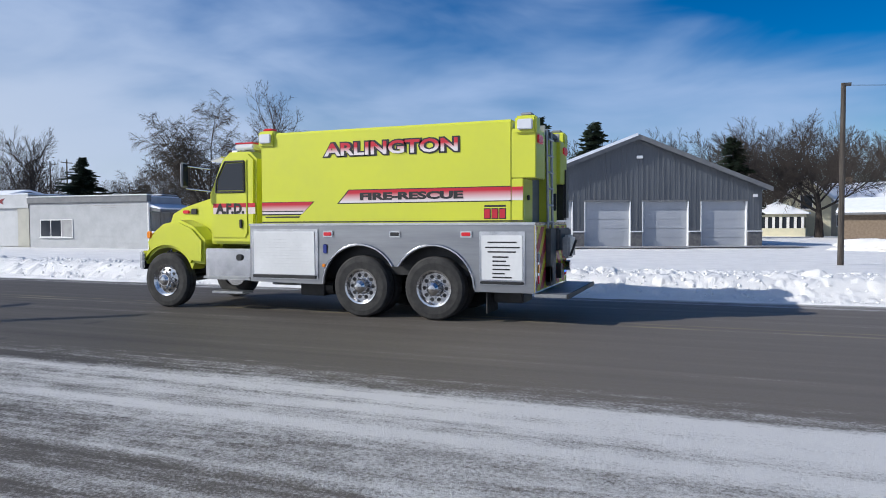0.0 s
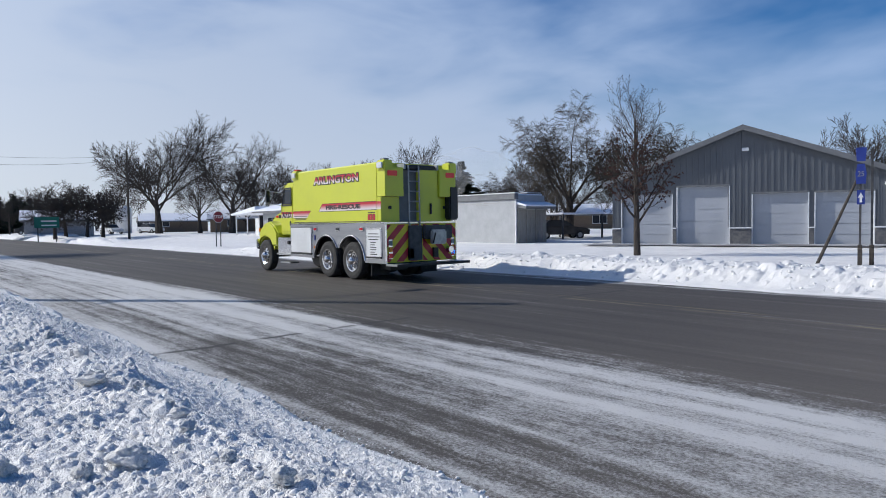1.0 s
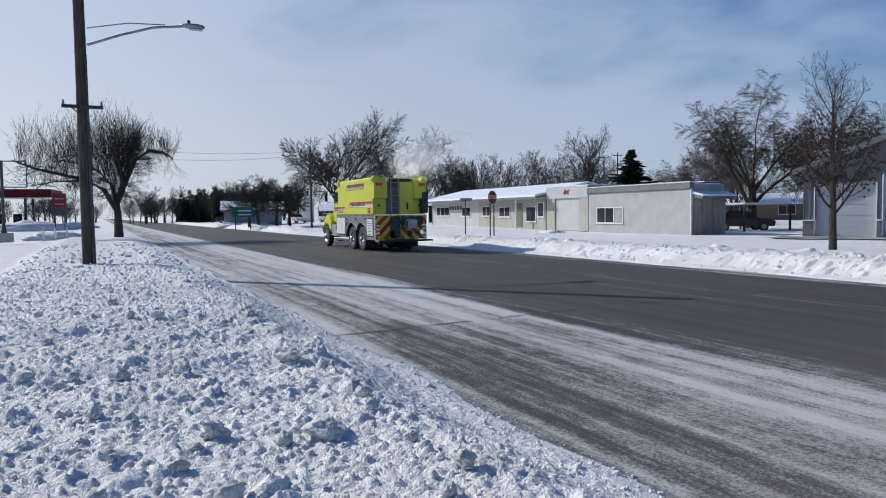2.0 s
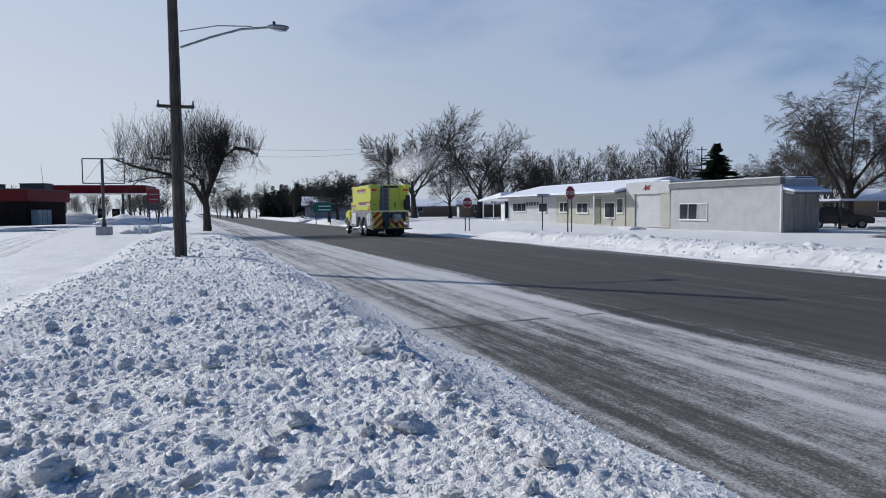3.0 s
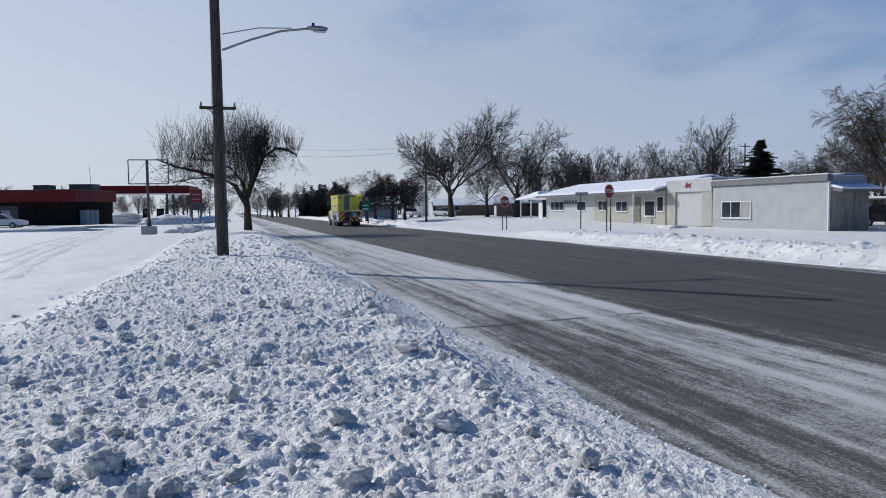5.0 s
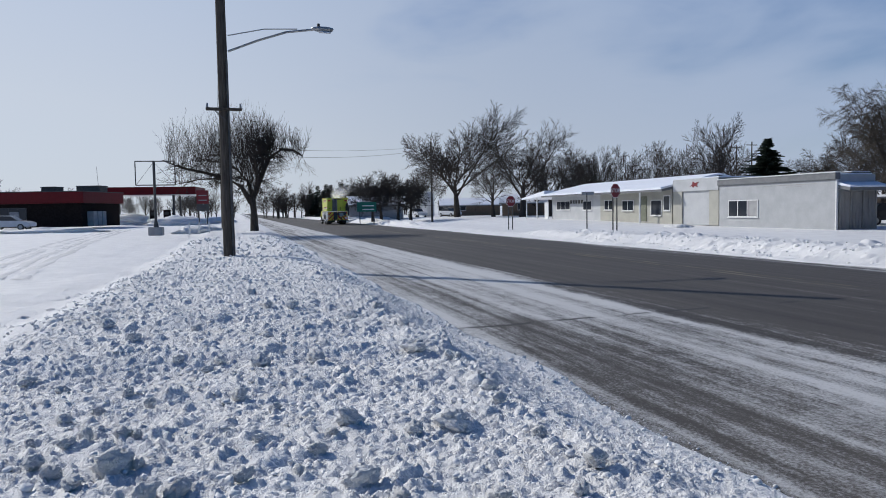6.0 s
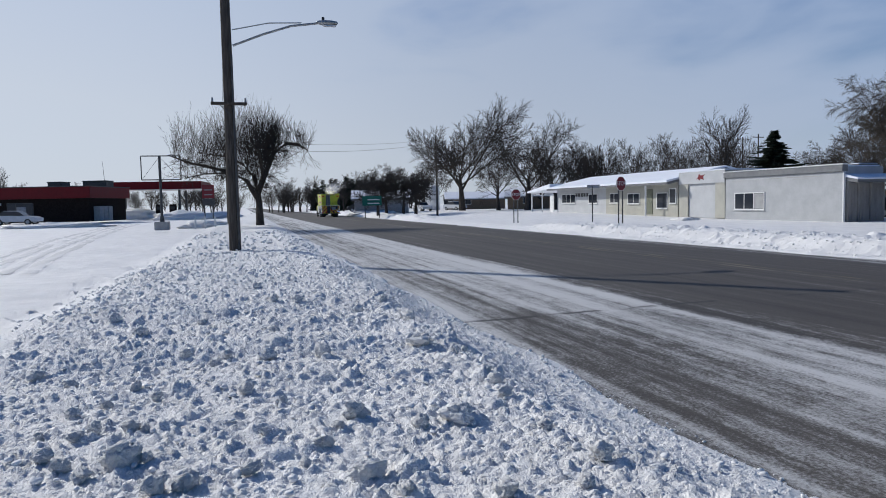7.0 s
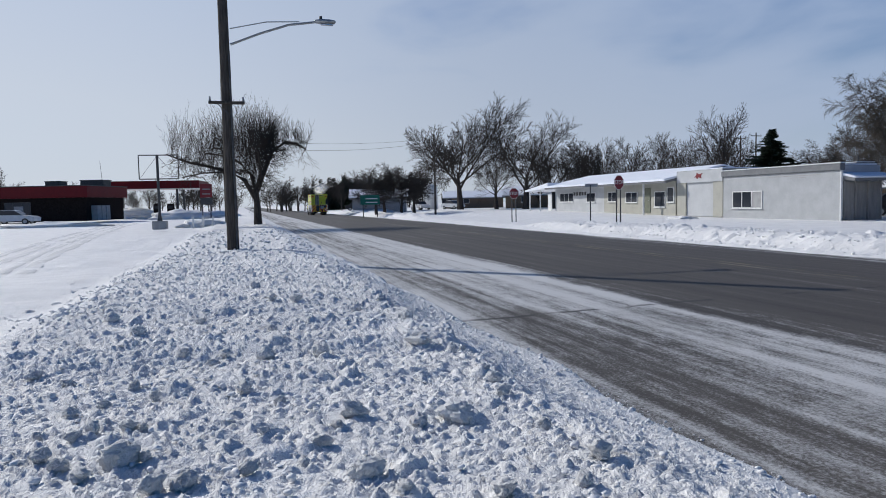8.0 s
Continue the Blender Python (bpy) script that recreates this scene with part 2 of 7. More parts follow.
def road_material():
    """Worn asphalt, with ice and blown snow lying in streaks along the traffic, and a tarred joint."""
    m = bpy.data.materials.new("asphalt_with_snow")
    m.use_nodes = True
    n, l = m.node_tree.nodes, m.node_tree.links
    b = n["Principled BSDF"]
    tc = n.new("ShaderNodeTexCoord")
    sep = n.new("ShaderNodeSeparateXYZ")
    l.new(tc.outputs["Object"], sep.inputs[0])

    def noise_at(scale, stretch, detail=6, rough=0.6):
        q, mp = n.new("ShaderNodeTexNoise"), n.new("ShaderNodeMapping")
        mp.inputs["Scale"].default_value = stretch
        q.inputs["Scale"].default_value, q.inputs["Detail"].default_value, q.inputs["Roughness"].default_value = scale, detail, rough
        l.new(tc.outputs["Object"], mp.inputs["Vector"])
        l.new(mp.outputs[0], q.inputs["Vector"])
        return q.outputs[0]

    def calc(op, a, c, d=None):
        q = n.new("ShaderNodeMath")
        q.operation = op
        for i, v in enumerate((a, c, d)):
            if v is None:
                continue
            if isinstance(v, (int, float)):
                q.inputs[i].default_value = v
            else:
                l.new(v, q.inputs[i])
        return q.outputs[0]

    def ranged(v, a, c, lo=0.0, hi=1.0):
        q = n.new("ShaderNodeMapRange")
        q.interpolation_type = "SMOOTHSTEP"
        q.inputs[1].default_value, q.inputs[2].default_value, q.inputs[3].default_value, q.inputs[4].default_value = a, c, lo, hi
        l.new(v, q.inputs[0])
        return q.outputs[0]

    wob = noise_at(0.25, (1, 1, 1), 3)
    y = calc("MULTIPLY_ADD", calc("SUBTRACT", wob, 0.5), 0.7, sep.outputs["Y"])
    # how much snow lies at each distance from the kerb
    curve = n.new("ShaderNodeValToRGB")
    across = calc("DIVIDE", calc("SUBTRACT", y, 2.0), 14.0)
    l.new(across, curve.inputs[0])
    e = curve.color_ramp.elements
    e[0].position, e[0].color = 0.0, (0.95,) * 3 + (1,)
    e[1].position, e[1].color = 1.0, (0.85,) * 3 + (1,)
    for p, v in ((0.045, 0.66), (0.060, 0.40), (0.075, 0.26), (0.115, 0.17), (0.145, 0.22), (0.185, 0.38), (0.23, 0.52), (0.285, 0.60), (0.303, 0.10), (0.32, 0.0), (0.60, 0.0), (0.64, 0.16), (0.68, 0.05), (0.86, 0.06), (0.915, 0.22), (0.945, 0.72)):
        q = e.new(p)
        q.color = (v,) * 3 + (1,)
    streak = noise_at(1.0, (0.07, 3.2, 1), 7, 0.62)
    streak2 = noise_at(1.0, (0.5, 9.0, 1), 5, 0.6)
    patch = noise_at(0.5, (0.5, 1, 1), 5)
    grain = noise_at(38.0, (1, 1, 1), 5, 0.75)
    clump = noise_at(5.0, (0.55, 1.3, 1), 6, 0.72)
    mixed = calc("ADD", calc("MULTIPLY_ADD", streak2, 0.34, calc("MULTIPLY", streak, 1.75)), calc("MULTIPLY_ADD", grain, 0.30, calc("MULTIPLY_ADD", clump, 0.95, calc("MULTIPLY", patch, 0.60))))
    # more blown snow by the lot's mouth; asphalt there painted paler, as if brighter lit
    lit_tar = ranged(calc("MULTIPLY_ADD", patch, 4.0, sep.outputs["X"]), -6.0, 2.5)
    mouth = ranged(calc("MULTIPLY_ADD", patch, 4.0, sep.outputs["X"]), -5.0, 2.5)
    untrod = ranged(sep.outputs["X"], -8.5, -10.5, 0.0, 0.20)
    untrod = calc("MULTIPLY", untrod, ranged(sep.outputs["Y"], 6.4, 6.0))
    bare = calc("MULTIPLY", calc("MULTIPLY", ranged(sep.outputs["Y"], 6.3, 7.0), ranged(sep.outputs["Y"], 14.6, 13.8)), 0.30)
    cover = calc("ADD", calc("MULTIPLY_ADD", calc("MULTIPLY", mouth, ranged(sep.outputs["Y"], 6.5, 6.1)), 0.22, calc("ADD", untrod, curve.outputs[0])), calc("SUBTRACT", mixed, calc("ADD", 1.92, bare)))
    snow = calc("MULTIPLY", ranged(calc("MULTIPLY_ADD", calc("SUBTRACT", grain, 0.5), 1.3, cover), 0.02, 0.86), 0.90)
    # the transverse joint and the fine cracks
    joint_x = calc("MULTIPLY_ADD", calc("SUBTRACT", noise_at(1.2, (1, 1, 1), 3), 0.5), 0.35, calc("ADD", sep.outputs["X"], 9.42))
    joint = ranged(calc("ABSOLUTE", joint_x, 0), 0.10, 0.03)
    joint = calc("MULTIPLY", joint, ranged(noise_at(1.3, (1, 1, 1), 2), 0.40, 0.52))
    snow = calc("MULTIPLY", snow, calc("SUBTRACT", 1.0, calc("MULTIPLY", joint, 0.85)))
    worn = calc("MULTIPLY", ranged(calc("ABSOLUTE", calc("SUBTRACT", calc("MULTIPLY_ADD", patch, 1.2, sep.outputs["Y"]), 4.5), 0), 0.45, 0.05), ranged(calc("ABSOLUTE", calc("MULTIPLY_ADD", clump, 0.8, calc("ADD", sep.outputs["X"], 9.0)), 0), 1.1, 0.15))
    snow = calc("MULTIPLY", snow, calc("SUBTRACT", 1.0, calc("MULTIPLY", worn, 0.75)))
    line = calc("MULTIPLY", ranged(calc("ABSOLUTE", calc("SUBTRACT", calc("ABSOLUTE", calc("SUBTRACT", sep.outputs["Y"], 11.0), 0), 0.16), 0), 0.065, 0.045), ranged(noise_at(2.5, (0.3, 2, 1), 5), 0.42, 0.62))
    tar = n.new("ShaderNodeMix")
    tar.data_type = "RGBA"
    tar.inputs["A"].default_value, tar.inputs["B"].default_value = (0.038, 0.032, 0.027, 1), (0.215, 0.190, 0.160, 1)
    l.new(calc("MULTIPLY_ADD", ranged(calc("MULTIPLY_ADD", grain, 0.4, calc("MULTIPLY", streak, 0.6)), 0.30, 0.72), 0.30, calc("MULTIPLY_ADD", lit_tar, 0.42, 0.0)), tar.inputs["Factor"])
    paint = n.new("ShaderNodeMix")
    paint.data_type = "RGBA"
    paint.inputs["B"].default_value = (0.30, 0.25, 0.13, 1)
    l.new(calc("MULTIPLY", line, 0.6), paint.inputs["Factor"])
    l.new(tar.outputs["Result"], paint.inputs["A"])
    dark = n.new("ShaderNodeMix")
    dark.data_type = "RGBA"
    dark.inputs["B"].default_value = (0.018, 0.018, 0.018, 1)
    l.new(calc("MULTIPLY", joint, 0.7), dark.inputs["Factor"])
    l.new(paint.outputs["Result"], dark.inputs["A"])
    ice = n.new("ShaderNodeMix")
    ice.data_type = "RGBA"
    ice.inputs["B"].default_value = (0.66, 0.65, 0.63, 1)
    l.new(snow, ice.inputs["Factor"])
    l.new(dark.outputs["Result"], ice.inputs["A"])
    l.new(ice.outputs["Result"], b.inputs["Base Color"])
    l.new(ranged(snow, 0.0, 1.0, 0.72, 0.6), b.inputs["Roughness"])
    bump = n.new("ShaderNodeBump")
    bump.inputs["Strength"].default_value, bump.inputs["Distance"].default_value = 0.5, 0.012
    l.new(calc("MULTIPLY_ADD", snow, 1.2, grain), bump.inputs["Height"])
    l.new(bump.outputs[0], b.inputs["Normal"])
    return m


ROAD = road_material()


# ---- builders ----
def part(name, bm, mat, parent=None, label="", smooth=False):
    """Links a bmesh as one mesh object under a thing."""
    me = bpy.data.meshes.new(name)
    bm.to_mesh(me)
    bm.free()
    me.materials.append(mat)
    if smooth:
        me.polygons.foreach_set("use_smooth", [True] * len(me.polygons))
    ob = new(name, me)
    if parent is not None:
        ob.parent = parent
    if label:
        tagged(ob, label)
    return ob


def thing(name, label, category, m=None, group="", kind=""):
    ob = tagged(new(name), label, category, group, kind)
    ob.empty_display_size = 0.2
    if m is not None:
        ob.matrix_basis = m
    return ob


def box(x0, x1, y0, y1, z0, z1, bevel=0.0, bm=None):
    bm = bm or bmesh.new()
    geo = bmesh.ops.create_cube(bm, size=1)
    for v in geo["verts"]:
        v.co = Vector((x0 + (v.co.x + 0.5) * (x1 - x0), y0 + (v.co.y + 0.5) * (y1 - y0), z0 + (v.co.z + 0.5) * (z1 - z0)))
    if bevel:
        edges = list({e for v in geo["verts"] for e in v.link_edges})
        bmesh.ops.bevel(bm, geom=edges, offset=bevel, segments=2, affect="EDGES")
    return bm


def prism(points, a, b, axis="y", bevel=0.0, bm=None):
    """A flat outline pushed from a to b. axis y: points are (x, z); axis x: (y, z); axis z: (x, y)."""
    bm = bm or bmesh.new()
    def place(p, d):
        return {"y": (p[0], d, p[1]), "x": (d, p[0], p[1]), "z": (p[0], p[1], d)}[axis]
    va = [bm.verts.new(place(p, a)) for p in points]
    vb = [bm.verts.new(place(p, b)) for p in points]
    fs = [bm.faces.new(va), bm.faces.new(list(reversed(vb)))]
    k = len(points)
    for i in range(k):
        fs.append(bm.faces.new((va[i], vb[i], vb[(i + 1) % k], va[(i + 1) % k])))
    bmesh.ops.recalc_face_normals(bm, faces=fs)
    if bevel:
        rim = [e for f in fs[:2] for e in f.edges]
        bmesh.ops.bevel(bm, geom=rim, offset=bevel, segments=2, affect="EDGES")
    return bm


def rod(p, q, r0, r1=None, sides=10, bm=None):
    """A tapered round bar from p to q."""
    bm = bm or bmesh.new()
    p, q = Vector(p), Vector(q)
    r1 = r0 if r1 is None else r1
    m = Matrix.Translation((p + q) / 2) @ (q - p).to_track_quat("Z", "Y").to_matrix().to_4x4()
    bmesh.ops.create_cone(bm, cap_ends=True, segments=sides, radius1=r0, radius2=max(r1, 0.0005), depth=(q - p).length, matrix=m)
    return bm


def turned(profile, centre, axis="y", sides=28, bm=None, caps=True):
    """A ring or disc turned round an axis through centre; profile: (along, radius)."""
    bm = bm or bmesh.new()
    rings = []
    for along, r in profile:
        ring = []
        for i in range(sides):
            a = 2 * math.pi * i / sides
            c, s = r * math.cos(a), r * math.sin(a)
            d = (c, along, s) if axis == "y" else (along, c, s) if axis == "x" else (c, s, along)
            ring.append(bm.verts.new(Vector(centre) + Vector(d)))
        rings.append(ring)
    for u, v in zip(rings, rings[1:]):
        for i in range(sides):
            bm.faces.new((u[i], u[(i + 1) % sides], v[(i + 1) % sides], v[i]))
    if caps:
        bm.faces.new(rings[0])
        bm.faces.new(rings[-1])
    bmesh.ops.recalc_face_normals(bm, faces=bm.faces)
    return bm


def lettering(name, text, mat, size, m, parent=None, depth=0.004, squeeze=1.0, shear=0.0, bold=0.0):
    """Words in the built-in font as a mesh, centred on the pose m; width as given by squeeze."""
    cu = bpy.data.curves.new(name, "FONT")
    cu.body, cu.size, cu.extrude, cu.align_x, cu.align_y, cu.shear, cu.offset = text, size, depth, "CENTER", "CENTER", shear, bold
    cu.resolution_u = 3
    tmp = new("tmp_text", cu)
    bpy.context.view_layer.update()
    me = bpy.data.meshes.new_from_object(tmp.evaluated_get(bpy.context.evaluated_depsgraph_get()))
    bpy.data.objects.remove(tmp)
    me.transform(m @ Matrix.Diagonal((squeeze, 1, 1, 1)))
    me.materials.clear()
    me.materials.append(mat)
    me.name = name
    ob = new(name, me)
    ob.parent = parent
    return ob


def soft_noise(x, y, scale, seed):
    """Smooth value noise between -1 and 1 on arrays."""
    rng = np.random.default_rng(seed)
    table = rng.uniform(-1, 1, (256, 256))
    u, v = x / scale, y / scale
    i, j = np.floor(u).astype(int), np.floor(v).astype(int)
    a, b = u - i, v - j
    a, b = a * a * (3 - 2 * a), b * b * (3 - 2 * b)
    i0, i1, j0, j1 = i % 256, (i + 1) % 256, j % 256, (j + 1) % 256
    return (table[i0, j0] * (1 - a) + table[i1, j0] * a) * (1 - b) + (table[i0, j1] * (1 - a) + table[i1, j1] * a) * b


def step(v, a, b):
    t = np.clip((v - a) / (b - a), 0, 1)
    return t * t * (3 - 2 * t)


# ---- ground and road ----
def base_height(x, y):
    """The lie of the snow without its clods: two ploughed banks along the road, flat lots behind them."""
    x, y = np.asarray(x, float), np.asarray(y, float)
    edge = 2.47 + 0.10 * soft_noise(x, y * 0, 1.1, 3) + 0.06 * soft_noise(x, y * 0, 0.35, 4)
    near = (0.26 + 0.14 * step(x, -20.0, -13.0)) * step(y, edge + 0.30, edge - 1.15) - 0.20 * step(y, -1.9, -3.1)
    near += 0.035 * soft_noise(x, y, 0.9, 5) * step(y, edge, edge - 0.8)
    brow = 1.56 + 0.10 * soft_noise(x, y * 0, 0.8, 31) + 0.07 * soft_noise(x, y * 0, 0.22, 32)
    near += ((0.12 + 0.07 * soft_noise(x, y * 0, 0.55, 35)) * step(y, brow + 0.03, brow - 0.06) - 0.05 * step(y, edge, edge - 0.3)) * step(x, -11.0, -8.0)
    far_edge = 15.25 + 0.18 * soft_noise(x, y * 0, 2.3, 6) + 0.08 * soft_noise(x, y * 0, 0.5, 16)
    lots = 0.14 + 0.30 * step(x, -36.0, -66.0) * step(y, 20, 27)
    bank = 0.26 * step(x, -39, -35.5) + 0.22 * step(x, -62, -70)
    far = lots * step(y, far_edge - 0.05, far_edge + 1.0) + bank * step(y, far_edge, far_edge + 1.2) * step(y, 20.5, 17.5)
    return np.where(y < 8, near, far) - 0.16 * step(y, edge + 0.1, edge + 0.4) * step(y, far_edge, far_edge - 0.4)


def spaced(stops):
    out = [stops[0][0]]
    for (a, s0), (b, s1) in zip(stops, stops[1:]):
        v = a
        while v < b - 1e-6:
            k = (v - a) / (b - a)
            v = min(b, v + s0 * (1 - k) + s1 * k)
            out.append(v)
    return np.array(out)


def crumble(x, y, cell, fill, tall, seed):
    """Rounded crumbs strewn over a jittered grid; fill: how many of its cells hold one."""
    rng = np.random.default_rng(seed)
    px, py, size, there = (rng.random((256, 256)) for _ in range(4))
    i, j = np.floor(x / cell).astype(int), np.floor(y / cell).astype(int)
    out = np.zeros_like(x)
    for di in (-1, 0, 1):
        for dj in (-1, 0, 1):
            a, b = (i + di) % 256, (j + dj) % 256
            r = cell * (0.28 + 0.36 * size[a, b] ** 2)
            d2 = ((x - (i + di + px[a, b]) * cell) ** 2 + (y - (j + dj + py[a, b]) * cell) ** 2) / (r * r)
            dome = np.sqrt(np.clip(1 - d2, 0, 1)) * r * tall * (0.6 + 0.8 * py[b, a])
            out = np.maximum(out, np.where(there[a, b] < fill, dome, 0))
    return out


def build_ground():
    xs = spaced([(-2500, 400), (-400, 30), (-120, 1.3), (-45, 0.30), (-24, 0.10), (-14, 0.036), (-8, 0.017), (-2.2, 0.012), (-1.2, 0.016), (3.0, 0.036), (6.0, 0.3), (16, 0.6), (60, 8), (400, 60), (2500, 500)])
    ys = spaced([(-2500, 500), (-300, 30), (-40, 4), (-8, 0.5), (-3.8, 0.06), (-3.0, 0.02), (-2.3, 0.014), (2.6, 0.013), (2.9, 0.03), (3.2, 0.4), (14.6, 0.5), (15.0, 0.06), (18.5, 0.10), (24, 0.5), (50, 3), (200, 20), (2500, 400)])
    gx, gy = np.meshgrid(xs, ys, indexing="ij")
    h = base_height(gx, gy)
    # snow broken up by the plough: crumbs and clods of every size, thinning out towards the lot
    lot_edge = -2.35 + 0.28 * soft_noise(gx, gy * 0, 1.3, 33) + 0.22 * soft_noise(gx, gy, 0.3, 34)
    near_bank = step(gx, 5.0, 2.5) * step(gy, 2.72, 2.3) * step(gy, lot_edge - 0.35, lot_edge + 0.45)
    slope = step(gy, 1.5, 1.8)             # finer stuff on the face towards the road
    far_bank = step(gy, 15.1, 15.6) * step(gy, 21, 19) * step(gx, -39, -36)
    wx = gx + 0.020 * soft_noise(gx, gy, 0.05, 41) + 0.05 * soft_noise(gx, gy, 0.21, 42)
    wy = gy + 0.020 * soft_noise(gx, gy, 0.05, 43) + 0.05 * soft_noise(gx, gy, 0.21, 44)
    patchy = 0.55 + 0.45 * soft_noise(gx, gy, 0.8, 45)
    crumbs = 1.9 * crumble(wx, wy, 0.036, 0.80, 0.55, 51) + crumble(wx, wy, 0.070, 0.38, 0.50, 52) * (0.35 + 0.65 * patchy)
    lumps = crumble(wx, wy, 0.13, 0.12, 0.52, 53) * (1 - 0.75 * slope)
    fine = 0.006 * soft_noise(gx, gy, 0.11, 22) + 0.006 * soft_noise(gx, gy, 0.045, 23) + 0.004 * soft_noise(gx, gy, 0.022, 24)
    h += near_bank * (crumbs * (1 - 0.35 * slope) + lumps + fine - 0.012)
    h += far_bank * (crumble(wx, wy, 0.22, 0.5, 0.38, 55) + crumble(wx, wy, 0.42, 0.18, 0.36, 56))
    h += step(gy, 15.1, 15.7) * step(gy, 19.5, 18) * step(gx, -60, -66) * step(gx, -135, -115) * (crumble(wx, wy, 0.9, 0.5, 0.40, 58) + crumble(wx, wy, 0.45, 0.4, 0.40, 59))
    # the odd crumb that rolled out on the smooth snow
    h += step(gy, -3.9, -3.0) * step(gy, lot_edge + 0.2, lot_edge - 0.2) * crumble(wx, wy, 0.12, 0.06, 0.6, 57) * step(gx, -30, -20)
    nx, ny = gx.shape
    verts = np.stack([gx.ravel(), gy.ravel(), h.ravel()], 1)
    idx = np.arange(nx * ny).reshape(nx, ny)
    quads = np.stack([idx[:-1, :-1], idx[1:, :-1], idx[1:, 1:], idx[:-1, 1:]], -1).reshape(-1, 4)
    me = bpy.data.meshes.new("ground")
    me.vertices.add(len(verts))
    me.vertices.foreach_set("co", verts.ravel())
    me.loops.add(quads.size)
    me.loops.foreach_set("vertex_index", quads.ravel())
    me.polygons.add(len(quads))
    me.polygons.foreach_set("loop_start", np.arange(0, quads.size, 4))
    me.polygons.foreach_set("use_smooth", np.ones(len(quads), bool))
    me.update(calc_edges=True)
    me.materials.append(SNOW)
    return tagged(new("ground", me), "snow-covered ground with rough ploughed banks beside the road", "ground", kind="structure")


build_ground()


def ground_z(x, y):
    return float(base_height(np.array([x]), np.array([y]))[0])


def build_road():
    bm = bmesh.new()
    bm_x = [-900, -300, -120, -60, -30, -15, 0, 15, 60, 300, 900]
    grid = [[bm.verts.new((x, y, z)) for y, z in ((1.6, -0.11), (6, -0.04), (11, 0), (15.9, -0.05))] for x in bm_x]
    for a, b in zip(grid, grid[1:]):
        for i in range(3):
            bm.faces.new((a[i], b[i], b[i + 1], a[i + 1]))
    tagged(part("road", bm, ROAD), "grey asphalt road with streaks of packed snow", "road", kind="structure")


build_road()


# ---- buildings ----
def window(parent, x0, x1, z0, z1, y, panes=2, frame_mat=TRIM, boarded=()):
    """A sliding window in a wall that faces -y: frame, sill and each pane."""
    w = part("window", box(x0, x1, y - 0.03, y + 0.05, z0, z1), METAL_DARK, parent)
    f = 0.06
    part("frame", box(x0 - f, x1 + f, y - 0.05, y - 0.005, z1, z1 + f, bm=box(x0 - f, x1 + f, y - 0.05, y - 0.005, z0 - f, z0, bm=box(x0 - f, x0, y - 0.05, y - 0.005, z0, z1, bm=box(x1, x1 + f, y - 0.05, y - 0.005, z0, z1)))), frame_mat, w)
    part("sill", box(x0 - 0.1, x1 + 0.1, y - 0.10, y - 0.052, z0 - 0.1, z0 - f), frame_mat, w)
    k = (x1 - x0) / panes
    for i in range(panes):
        a, b = x0 + i * k + 0.02, x0 + (i + 1) * k - 0.02
        part("pane", box(a, b, y - 0.045, y - 0.032, z0 + 0.02, z1 - 0.02), BOARD if i in boarded else GLASS, w)
        if i:
            part("mullion", box(a - 0.045, a + 0.005, y - 0.062, y - 0.046, z0, z1), frame_mat, w)


